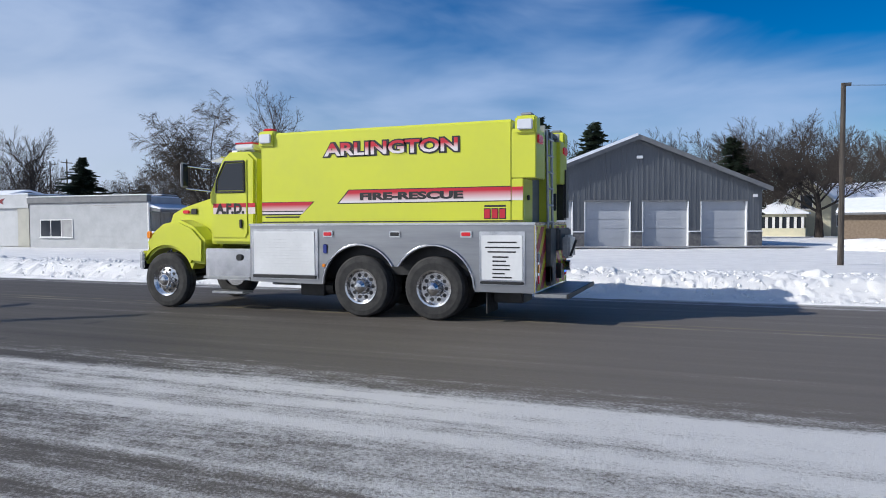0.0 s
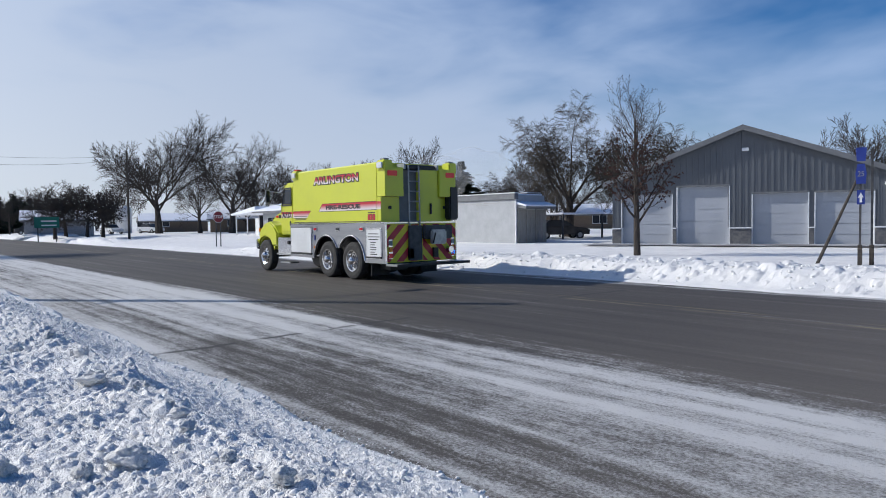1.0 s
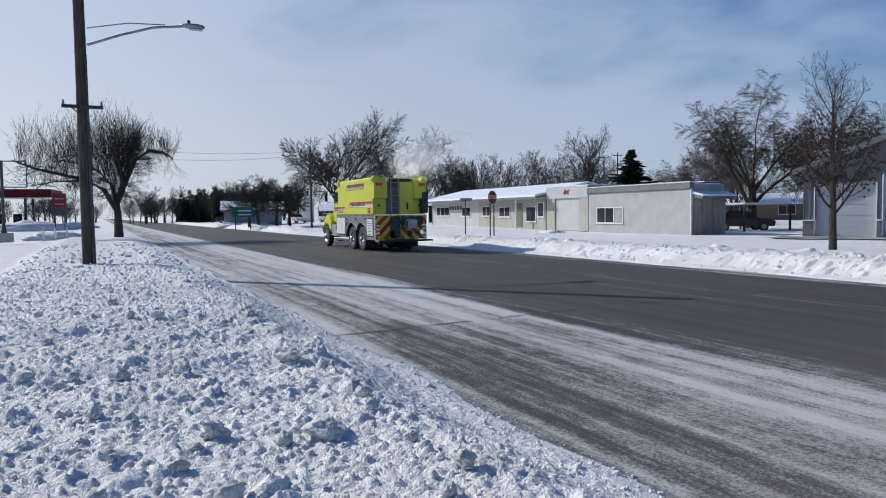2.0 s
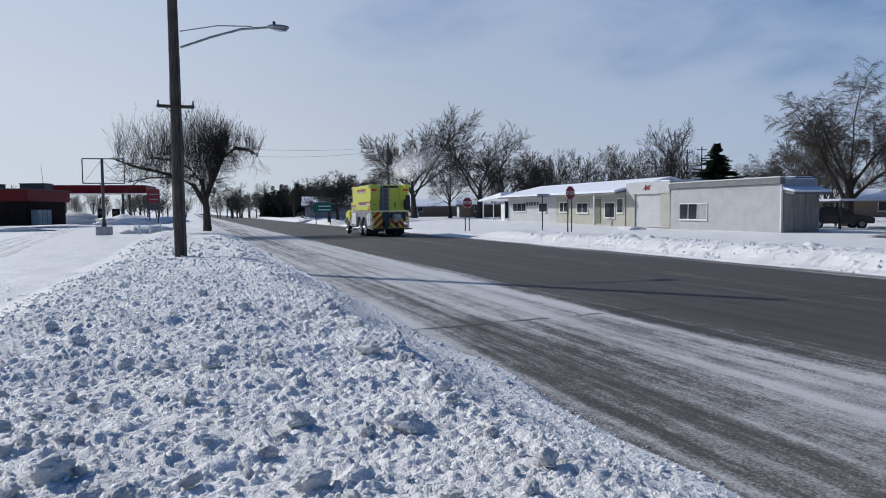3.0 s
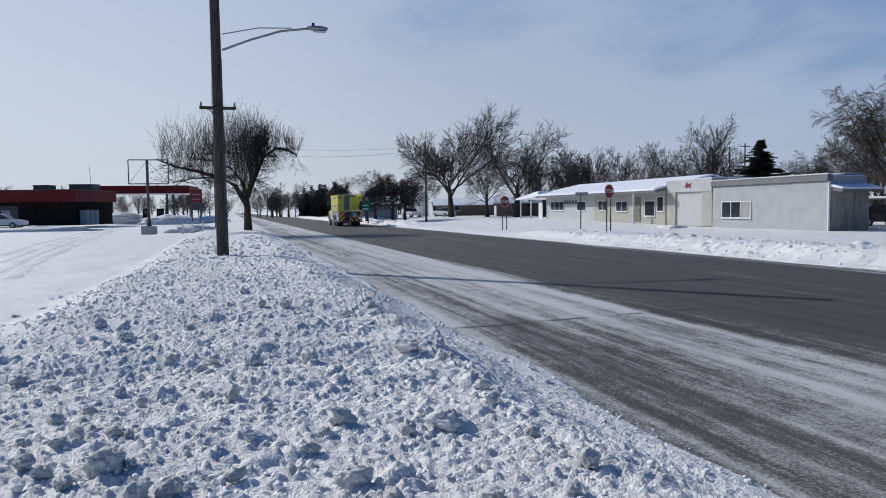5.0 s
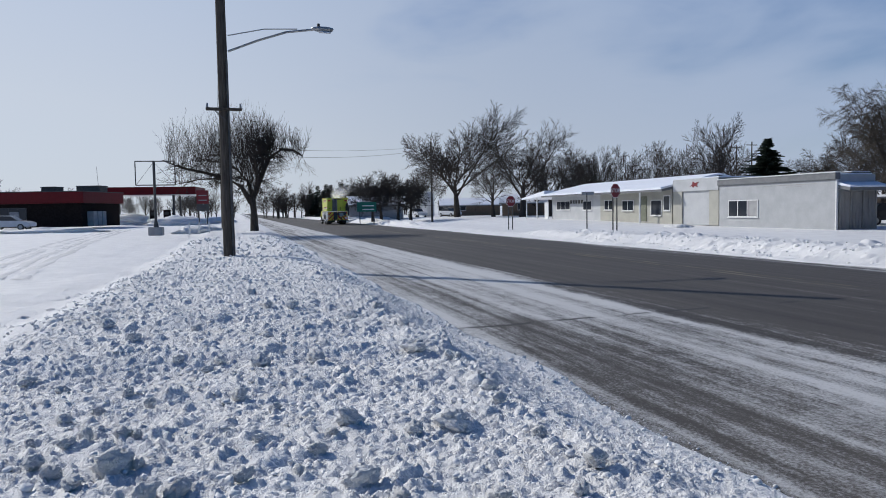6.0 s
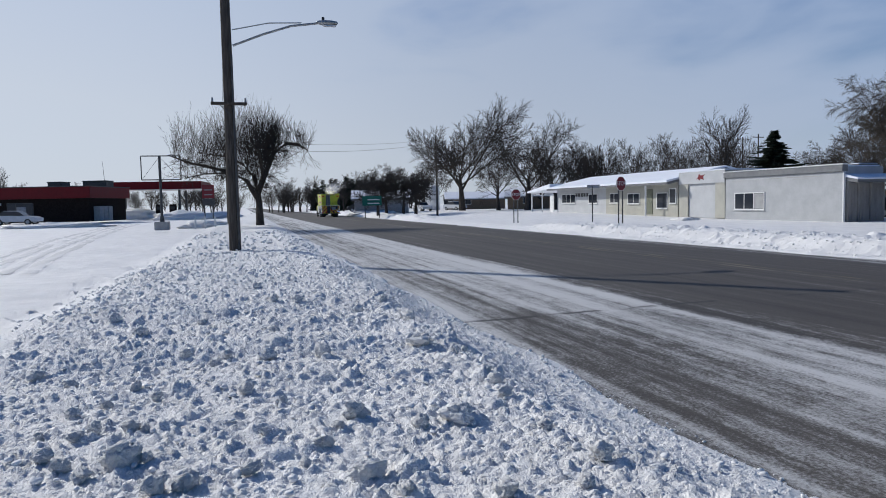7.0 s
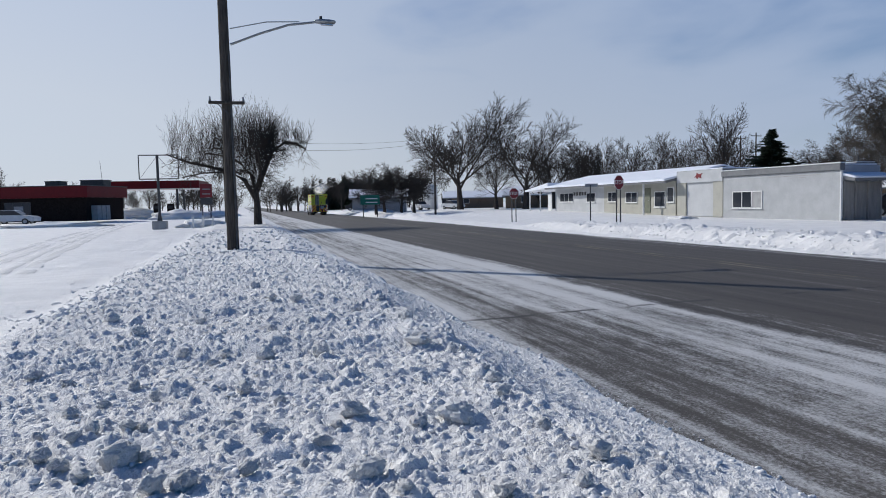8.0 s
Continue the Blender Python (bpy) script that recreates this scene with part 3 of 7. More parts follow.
def storage_shed(p0, angle, left, right, peak, peak_z, eave_z, doors, label, snowy, light_u):
    """A gabled steel shed with a row of overhead doors in its front, which faces -y of its own space."""
    shed = thing("storage_shed", label, "shed", pose(p0[0], p0[1], 0, 0, 0, angle), group="steel storage sheds")
    base, deep = 0.12, 22.0
    def slope(u):
        k = (peak_z - eave_z)
        return peak_z - k * abs(u - peak) / ((right - peak) if u > peak else (peak - left))
    # the backing wall, cut round the doors
    cuts = sorted({left, right, peak, *[u for d in doors for u in d[:2]]})
    for a, b in zip(cuts, cuts[1:]):
        top_of = [d[2] for d in doors if d[0] <= (a + b) / 2 <= d[1]]
        z0 = top_of[0] if top_of else base
        part("wall_section", prism([(a, z0), (b, z0), (b, slope(b) - 0.02), (a, slope(a) - 0.02)], 0.06, 0.30), STEEL_GREY, shed)
    part("side_wall", box(left, left + 0.2, 0.31, deep, base, eave_z - 0.02), STEEL_GREY, shed)
    part("side_wall", box(right - 0.2, right, 0.31, deep, base, eave_z - 0.02), STEEL_GREY, shed)
    part("back_wall", prism([(left, base), (right, base), (right, eave_z - 0.02), (peak, peak_z - 0.02), (left, eave_z - 0.02)], deep + 0.01, deep + 0.2), STEEL_GREY, shed)
    # ribbed steel sheets
    u, wide = left, 0.305
    while u < right - 0.05:
        v = min(u + wide, right)
        mid = (u + v) / 2
        top_of = [d[2] for d in doors if d[0] - 0.02 <= mid <= d[1] + 0.02]
        z0 = (top_of[0] + 0.04) if top_of else base + 0.95
        bm = prism([(u, z0), (v, z0), (v, slope(v) - 0.03), (u, slope(u) - 0.03)], 0.03, 0.055)
        prism([(u + 0.01, z0), (u + 0.055, z0), (u + 0.045, slope(u + 0.04) - 0.03), (u + 0.02, slope(u + 0.02) - 0.03)], 0.004, 0.031, bm=bm)
        prism([(u + 0.15, z0), (u + 0.18, z0), (u + 0.175, slope(u + 0.16) - 0.03), (u + 0.155, slope(u + 0.16) - 0.03)], 0.018, 0.031, bm=bm)
        part("siding_sheet", bm, STEEL_GREY, shed)
        u = v
    # overhead doors, set back, each of five sections
    for a, b, top in doors:
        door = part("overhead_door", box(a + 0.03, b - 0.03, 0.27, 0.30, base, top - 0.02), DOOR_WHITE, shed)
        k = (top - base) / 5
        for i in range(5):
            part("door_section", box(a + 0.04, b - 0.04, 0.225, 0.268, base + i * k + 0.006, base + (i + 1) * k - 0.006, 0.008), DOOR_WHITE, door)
        part("jamb", box(a + 0.001, a + 0.05, 0.0, 0.222, base, top - 0.06), JAMB, door)
        part("jamb", box(b - 0.05, b - 0.001, 0.0, 0.222, base, top - 0.06), JAMB, door)
        part("lintel", box(a, b, -0.01, 0.222, top - 0.055, top + 0.035), FASCIA, door)
    # stone plinths between the doors
    edges = [left] + [u for d in doors for u in d[:2]] + [right]
    for a, b in zip(edges[::2], edges[1::2]):
        if b - a > 0.12:
            pl = part("plinth", box(a + 0.004, b - 0.004, -0.06, 0.058, base - 0.1, base + 0.88, 0.01), STONE_DARK, shed, "dark stone plinth with a pale cap")
            part("cap", box(a - 0.02, b + 0.02, -0.12, 0.028, base + 0.882, base + 0.95, 0.01), JAMB, pl)
    # roof
    for s, e in ((left, -1), (right, 1)):
        out = s + e * 0.45
        zo = eave_z - (peak_z - eave_z) / abs(s - peak) * 0.45
        part("roof_slope", prism([(peak, peak_z), (peak, peak_z + 0.12), (out, zo + 0.12), (out, zo)], -0.35, deep + 0.4), STEEL_GREY, shed)
        part("rake_trim", prism([(peak, peak_z - 0.14), (peak, peak_z + 0.13), (out, zo + 0.13), (out, zo - 0.14)], -0.40, -0.352), FASCIA, shed)
        if snowy and e < 0:
            part("snow_layer", prism([(peak - 0.1, peak_z + 0.05), (peak - 0.1, peak_z + 0.21), (out, zo + 0.26), (out - 0.03, zo + 0.05)], -0.46, -0.402), ROOF_SNOW, shed, "thin white snow on the roof edge")
    part("wall_light", box(light_u - 0.17, light_u + 0.17, -0.14, 0.003, peak_z - 1.22, peak_z - 1.05, 0.02), JAMB, shed)
    part("side_light", box(right - 0.55, right - 0.3, -0.10, 0.003, eave_z - 0.62, eave_z - 0.46, 0.02), JAMB, shed)
    return shed


SHED_A = ((-20.8, 33.9), 22.0)
SHED_B = ((-6.6, 40.1), 21.0)
storage_shed(*SHED_A, -3.45, 10.2, 3.4, 6.25, 3.68, [(-2.95, -0.15, 2.95), (0.05, 2.75, 3.32), (3.80, 6.45, 2.86), (6.68, 9.27, 2.84)], "grey ribbed steel storage shed with four white overhead doors", False, 3.5)
storage_shed(*SHED_B, -4.35, 10.2, 3.0, 6.45, 3.62, [(-3.42, -0.71, 2.84), (-0.05, 2.63, 2.83), (3.29, 5.98, 2.83), (6.66, 9.35, 2.82)], "grey ribbed steel shed with snow on its roof edge", True, 3.1)

# the swept apron before the sheds
bm = bmesh.new()
for p0, angle, a, b in ((*SHED_A, -4.5, 10.6), (*SHED_B, -4.0, 12.0)):
    m = pose(p0[0], p0[1], 0, 0, 0, angle)
    for i in range(8):
        u0, u1 = a + (b - a) * i / 8, a + (b - a) * (i + 1) / 8
        d = 2.6 + 0.5 * math.sin(i * 2.1)
        bm.faces.new([bm.verts.new(m @ Vector(c)) for c in ((u0, -d, 0.20), (u1, -2.6 - 0.5 * math.sin((i + 1) * 2.1), 0.20), (u1, 0.02, 0.20), (u0, 0.02, 0.20))])
APRON = material("swept_apron", (0.20, 0.20, 0.21), 0.85, second=(0.60, 0.62, 0.66), scale=0.9, stretch=(0.4, 1.4, 1), bump=0.3, spread=(0.47, 0.66))
tagged(part("apron", bm, APRON), "grey concrete apron half covered by thin snow", "pavement", kind="structure")


def motel():
    """The long low row: rooms under a snowy roof, a garage bay and a flat-roofed block."""
    y = 31.5
    wing = thing("motel_wing", "low white motel wing under a snow-covered gable roof", "building")
    part("wall", box(-66.5, -56.4, y, y + 8.5, 0.2, 2.86), STUCCO, wing, "white stucco wall")
    part("wall", box(-56.39, -45.6, y, y + 8.5, 0.2, 2.86), CREAM, wing, "cream painted wall")
    roof_pts = [(y - 1.0, 2.70), (y - 1.0, 2.86), (y + 4.2, 3.95), (y + 9.3, 2.86), (y + 9.3, 2.70), (y + 4.2, 3.79)]
    part("roof", prism(roof_pts, -67.0, -45.45, "x"), FASCIA, wing)
    part("gable_end", prism([(y, 2.861), (y + 8.5, 2.861), (y + 4.2, 3.75)], -66.5, -66.3, "x"), STUCCO, wing)
    part("roof_snow", prism([(y - 1.05, 2.864), (y - 1.05, 3.02), (y + 4.2, 4.11), (y + 9.3, 3.02), (y + 9.3, 2.864), (y + 4.2, 3.954)], -67.1, -45.45, "x", bevel=0.05), ROOF_SNOW, wing, "thick white snow on the roof")
    # the entrance porch at the far end
    part("porch_roof", prism([(-72.5, 2.55), (-72.5, 2.72), (-66.52, 3.4), (-66.52, 2.9)], y - 0.9, y + 5), ROOF_SNOW, wing, "snow-covered porch roof")
    for px in (-72.0, -69.2):
        part("porch_post", rod((px, y - 0.5, 0.2), (px, y - 0.5, 2.66), 0.07), TRIM, wing)
    part("lattice", box(-67.6, -66.7, y - 0.35, y - 0.28, 0.3, 2.2), TRIM, wing)
    for x0, x1, z0, z1, n in ((-65.3, -62.4, 1.42, 2.22, 3), (-59.6, -58.0, 1.38, 2.16, 2), (-55.6, -54.2, 1.38, 2.16, 2), (-52.6, -50.9, 1.30, 2.08, 2), (-48.3, -46.95, 0.92, 2.05, 1), (-46.6, -45.85, 1.30, 2.36, 1)):
        window(wing, x0, x1, z0, z1, y, n)
    door = part("door", box(-49.95, -48.95, y - 0.05, y + 0.05, 0.42, 2.42), GREEN_DOOR, wing, "olive green entrance door")
    part("door_handle", rod((-49.1, y - 0.12, 1.4), (-49.1, y - 0.052, 1.4), 0.03), GALV, door)
    part("porch_post", rod((-48.55, y - 0.9, 0.2), (-48.55, y - 0.9, 2.7), 0.075), TRIM, wing)
    # a name in dark letters that cannot be read from the road
    for i in range(5):
        part("letter_bar", box(-62.3 + i * 0.56, -61.98 + i * 0.56, y - 0.05, y - 0.003, 1.98, 2.32), BLACK, wing, "plain dark bar of lettering")

    bay = thing("garage_bay", "white garage bay with a red emblem over its closed door", "building")
    part("wall", box(-45.4, -44.35, y - 0.02, y + 9, 0.2, 3.52), CREAM, bay)
    part("wall", box(-41.25, -40.25, y - 0.02, y + 9, 0.2, 3.52), CREAM, bay)
    part("parapet", box(-45.4, -40.25, y - 0.06, y - 0.022, 2.66, 3.5), STUCCO, bay)
    part("roof", box(-45.4, -40.25, y - 0.018, y + 9, 3.53, 3.6), ROOF_SNOW, bay)
    part("header", box(-44.34, -41.26, y - 0.02, y + 0.3, 2.66, 3.51), STUCCO, bay)
    d = part("overhead_door", box(-44.34, -41.26, y + 0.12, y + 0.18, 0.2, 2.65), STUCCO, bay)
    for i in range(4):
        part("door_section", box(-44.33, -41.27, y + 0.08, y + 0.118, 0.22 + i * 0.61, 0.827 + i * 0.61, 0.003), STUCCO, d)
    emblem = prism([(-43.35, 2.95), (-43.1, 3.05), (-42.95, 2.88), (-42.8, 3.02), (-42.45, 2.92), (-42.55, 3.12), (-42.3, 3.30), (-42.75, 3.22), (-43.0, 3.36), (-43.05, 3.16)], y - 0.085, y - 0.062)
    part("emblem", emblem, SIGN_RED, bay, "plain red painted shape")

    block = thing("flat_roofed_block", "white painted block building with a grey band under its flat roof", "building")
    part("wall", box(-40.2, -30.6, y, y + 2.8, 0.0, 2.92), BLOCK_WHITE, block)
    # courses of block, each a shallow raised band
    for i in range(14):
        z = 0.06 + i * 0.203
        if z + 0.19 < 0.74 or z > 1.98:
            part("block_course", box(-40.19, -30.61, y - 0.006, y - 0.001, z, z + 0.195), BLOCK_WHITE, block)
        else:
            part("block_course", box(-40.19, -39.35, y - 0.006, y - 0.001, z, z + 0.195), BLOCK_WHITE, block)
            part("block_course", box(-36.40, -30.61, y - 0.006, y - 0.001, z, z + 0.195), BLOCK_WHITE, block)
    part("fascia", box(-40.3, -30.52, y - 0.12, y + 0.25, 2.923, 3.30, 0.02), FASCIA, block, "grey metal band along the front of the roof")
    part("roof_cap", box(-40.32, -30.50, y - 0.14, y + 0.27, 3.303, 3.37, 0.02), TRIM, block)
    part("upper_wall", box(-40.2, -30.62, y + 0.252, y + 2.8, 2.921, 3.20), BLOCK_WHITE, block)
    part("roof_snow", box(-40.1, -30.7, y + 0.30, y + 2.7, 3.202, 3.29, 0.02), ROOF_SNOW, block)
    part("tar_patch", box(-36.0, -31.9, y - 0.012, y - 0.007, 2.72, 2.76), CONCRETE, block, "grey streak of old sealant")
    part("tar_patch", box(-34.2, -33.0, y - 0.012, y - 0.007, 2.60, 2.63), CONCRETE, block, "grey streak of old sealant")
    part("corner_post", box(-30.60, -30.52, y - 0.02, y + 0.10, 0.0, 2.919), TRIM, block)
    window(block, -39.2, -36.55, 0.86, 1.86, y, 3, TRIM, boarded=(2,))
    # the lean-to along its end wall: a snowy roof over weathered plank doors
    part("lean_to_roof", prism([(-30.598, 2.42), (-29.75, 2.30), (-29.75, 2.46), (-30.598, 2.62)], y + 0.10, y + 2.95), FASCIA, block)
    part("lean_to_snow", prism([(-30.598, 2.623), (-29.72, 2.463), (-29.72, 2.54), (-30.598, 2.80)], y + 0.08, y + 2.95, bevel=0.02), ROOF_SNOW, block, "snow on the lean-to roof")
    for a, b in ((0.35, 0.92), (1.12, 1.78), (2.0, 2.72)):
        dr = part("plank_door", box(-30.597, -30.54, y + a, y + b, 0.12, 2.28, 0.008), BOARD, block, "grey weathered plank door")
        for k in range(3):
            w = (b - a) / 3
            part("plank", box(-30.539, -30.52, y + a + k * w + 0.012, y + a + (k + 1) * w - 0.012, 0.16, 2.24), SHADE, dr)
    for a in (0.24, 0.99, 1.88, 2.76):
        part("door_post", box(-30.597, -30.46, y + a - 0.05, y + a + 0.05, 0.0, 2.33, 0.008), SHADE, block)

    rear = thing("rear_building", "low building with a dark flat roof behind the block", "building")
    part("wall", box(-36.4, -33.95, 36.2, 37.7, 0.0, 3.25), CLAPBOARD_GREY, rear)
    part("roof_edge", box(-36.5, -33.88, 36.1, 37.75, 3.253, 3.52, 0.02), METAL_DARK, rear, "dark metal roof edge")
    part("roof_snow", box(-36.4, -33.95, 36.2, 37.7, 3.523, 3.58, 0.02), ROOF_SNOW, rear)
    part("vent_pipe", rod((-34.6, 37.0, 3.57), (-34.6, 37.0, 4.0), 0.07), METAL_DARK, rear)
    return wing


motel()


def house(name, label, x, y, angle, wide, deep, wall_h, roof_h, wall_mat, windows, z=0.2, chimney=False):
    """A small gabled house: its long side faces -y of its own space."""
    h = thing(name, label, "house", pose(x, y, z, 0, 0, angle))
    part("wall", box(-wide / 2, wide / 2, 0, deep, -0.2, wall_h), wall_mat, h)
    part("gable_wall", prism([(0.01, wall_h), (deep - 0.01, wall_h), (deep / 2, wall_h + roof_h)], -wide / 2 + 0.01, wide / 2 - 0.01, "x"), wall_mat, h)
    part("roof", prism([(-0.6, wall_h - 0.12), (-0.6, wall_h + 0.05), (deep / 2, wall_h + roof_h + 0.15), (deep + 0.6, wall_h + 0.05), (deep + 0.6, wall_h - 0.12), (deep / 2, wall_h + roof_h + 0.003)], -wide / 2 - 0.5, wide / 2 + 0.5, "x"), FASCIA, h)
    part("roof_snow", prism([(-0.62, wall_h + 0.055), (-0.62, wall_h + 0.2), (deep / 2, wall_h + roof_h + 0.32), (deep + 0.62, wall_h + 0.2), (deep + 0.62, wall_h + 0.055), (deep / 2, wall_h + roof_h + 0.155)], -wide / 2 - 0.5, wide / 2 + 0.5, "x", bevel=0.04), ROOF_SNOW, h, "white snow on the roof")
    for u, z0, z1, w in windows:
        window(h, u - w / 2, u + w / 2, z0, z1, 0, 2 if w > 1.2 else 1)
    if chimney:
        part("chimney", box(wide * 0.2, wide * 0.2 + 0.7, deep / 2 - 0.4, deep / 2 + 0.4, wall_h + roof_h * 0.6, wall_h + roof_h + 0.9), BRICK_BROWN, h)
    return h


RANCH = [(-5, 0.9, 1.9, 1.8), (-1.5, 0.9, 1.9, 1.0), (3, 0.9, 1.9, 1.8)]
house("ranch_house", "low brown brick ranch house under snow", -119.0, 40.5, 76, 10.5, 8, 1.75, 1.1, BRICK_BROWN, RANCH[:2], 0.5)
house("ranch_house", "low tan ranch house with snow on its roof", -101.5, 44.5, 66, 9, 8, 1.9, 1.3, BRICK_BROWN, RANCH[1:2], 0.5)


def farmhouse():
    """A house in three blocks: a gable towards the road, a side wing, and a glazed porch before them."""
    h = thing("old_farmhouse", "pale yellow house with snowy gable roofs and a glazed porch", "house", pose(9.9, 75.0, 0.3, 0, 0, -10))
    part("wall", box(-3.1, 1.1, 0, 7, -0.3, 3.4), HOUSE_YELLOW, h)
    part("gable_wall", prism([(-3.09, 3.4), (1.09, 3.4), (-1.0, 5.45)], 0.01, 6.99), HOUSE_YELLOW, h)
    part("roof", prism([(-3.6, 3.0), (-3.6, 3.22), (-1.0, 5.80), (1.6, 3.22), (1.6, 3.0), (-1.0, 5.50)], -0.35, 7.3), ROOF_SNOW, h, "white snow on the roof")
    window(h, -1.5, -0.5, 2.5, 3.8, 0, 1)
    part("wing_wall", box(1.102, 5.9, 0.8, 5.6, -0.3, 3.2), CLAPBOARD_GREY, h)
    part("wing_gable", prism([(0.81, 3.2), (5.59, 3.2), (3.2, 4.75)], 1.11, 5.89, "x"), CLAPBOARD_GREY, h)
    part("wing_roof", prism([(0.3, 2.95), (0.3, 3.15), (3.2, 5.05), (6.1, 3.15), (6.1, 2.95), (3.2, 4.78)], 0.7, 6.3, "x"), ROOF_SNOW, h, "white snow on the roof")
    part("chimney", box(2.2, 2.8, 2.9, 3.5, 4.6, 5.6), BRICK_BROWN, h)
    window(h, 3.0, 3.9, 0.8, 2.0, 0.8, 1)
    window(h, 1.6, 2.4, 0.8, 2.0, 0.8, 1)
    part("porch_wall", box(-5.6, -0.9, -2.6, -0.002, -0.3, 0.62), HOUSE_YELLOW, h)
    part("porch_glazing", box(-5.5, -1.0, -2.5, -0.1, 0.621, 1.70), GLASS, h)
    part("porch_header", box(-5.6, -0.9, -2.6, -0.003, 1.701, 1.98), HOUSE_YELLOW, h)
    part("porch_roof", prism([(-5.95, 1.99), (-5.95, 2.12), (-3.3, 3.15), (-0.6, 2.12), (-0.6, 1.99)], -2.95, -0.004), ROOF_SNOW, h, "snowy porch roof")
    for i in range(8):
        part("porch_post", box(-5.6 + i * 0.62, -5.36 + i * 0.62, -2.62, -2.48, 0.622, 1.699), TRIM, h)


farmhouse()
house("garden_shed", "small brown shed half buried in snow", 13.0, 62.0, -20, 6, 5, 1.9, 1.0, BRICK_BROWN, [], 0.3)
house("ranch_house", "low brown house with a snowy roof behind the block building", -58.5, 72.0, 38.5, 15, 8, 2.0, 1.2, BRICK_BROWN, RANCH, 0.2)
# the open lean-to behind the block, with a car under it
port = thing("carport", "white-roofed carport with dark posts behind the block building", "carport")
part("roof", box(-38.0, -33.5, 39.6, 44.5, 2.0, 2.12), ROOF_SNOW, port)
for px, py in ((-37.9, 39.7), (-33.6, 39.7), (-37.9, 44.4), (-33.6, 44.4)):
    part("post", box(px - 0.06, px + 0.06, py - 0.06, py + 0.06, 0, 2.0), METAL_DARK, port)


def petrol_station():
    store = thing("petrol_station_store", "dark brick store with a red band round its flat roof", "store", pose(-87.0, -17.3, 0.3, 0, 0, 72))
    # its front faces -y of its own space, towards the road's near end
    part("wall", box(-34, 0, 0.4, 9.0, 0, 2.7), STORE_BRICK, store)
    part("red_band", box(-34.4, 0.4, 0.0, 9.4, 2.7, 4.0, 0.03), RED_BAND, store, "red metal band")
    part("roof_cap", box(-34.45, 0.45, -0.05, 9.45, 4.0, 4.1), METAL_DARK, store)
    for u in (-26, -18, -9.5):
        window(store, u, u + 3.0, 0.7, 2.2, 0.4, 3, METAL_DARK)
    part("notice_board", box(-8.4, -7.3, 0.30, 0.398, 0.4, 1.8, 0.02), SIGN_BACK, store)
    for v in (1.4, 2.4, 3.4):
        part("ice_box", box(0.002, 0.75, v, v + 0.9, 0.05, 1.75, 0.03), BOARD, store, "grey ice box by the wall")
    for u, v, w in ((-7.5, 5, 1.7), (-2.6, 4, 2.8)):
        part("roof_unit", box(u, u + w, v, v + 1.9, 4.1, 4.72, 0.04), METAL_DARK, store)
        part("roof_unit_lid", box(u - 0.06, u + w + 0.06, v - 0.06, v + 1.96, 4.722, 4.82, 0.02), METAL_DARK, store)
    part("aerial", rod((-0.4, 5.0, 4.1), (-0.6, 5.0, 7.2), 0.03, 0.015, 6), METAL_DARK, store)
    part("wall_light", box(-10.6, -10.2, 0.28, 0.398, 2.0, 2.3, 0.02), JAMB, store)
    canopy = thing("pump_canopy", "flat red canopy over the pumps on steel columns", "canopy", pose(-107.3, -12.8, 0.3, 0, 0, 83))
    part("deck", box(-7.0, 7.0, -0.5, 7.5, 4.1, 5.2, 0.03), RED_BAND, canopy)
    part("soffit", box(-6.9, 6.9, -0.4, 7.4, 4.04, 4.098), TRIM, canopy)
    for u in (-5.2, 3.6):
        for v in (1.2, 5.8):
            part("column", box(u - 0.15, u + 0.15, v - 0.15, v + 0.15, 0, 4.04), METAL_DARK, canopy)
    for i, (px, py) in enumerate(((-103.4, -11.4), (-103.2, -9.6), (-103.9, -17.4))):
        pump = thing("fuel_pump", "grey fuel pump with a dark display under the canopy", "fuel pump", pose(px, py, 0.3, 0, 0, 83), group="fuel pumps")
        part("body", box(-0.45, 0.45, -0.25, 0.25, 0, 1.9, 0.04), STORE_BRICK if i < 2 else GALV, pump)
        part("display", box(-0.3, 0.3, -0.27, -0.252, 1.15, 1.6), BLACK, pump)
        part("hose", rod((0.47, 0, 1.4), (0.5, 0, 0.5), 0.025), BLACK, pump)
    py = thing("price_sign", "red price sign on posts beside the road", "sign", pose(-95.1, -4.5, 0.3, 0, 0, 90))
    part("panel", box(-0.75, 0.75, -0.12, 0.12, 2.55, 4.3, 0.02), SIGN_RED, py)
    part("lower_panel", box(-0.75, 0.75, -0.11, 0.11, 1.6, 2.5, 0.02), METAL_DARK, py)
    for u in (-0.5, 0.5):
        part("post", rod((u, 0, -0.1), (u, 0, 2.6), 0.07), METAL_DARK, py)
    for i in range(2):
        part("bar", box(-0.5, 0.5, -0.135, -0.121, 2.95 + i * 0.62, 3.07 + i * 0.62), SIGN_BACK, py, "plain pale bar of lettering")


petrol_station()


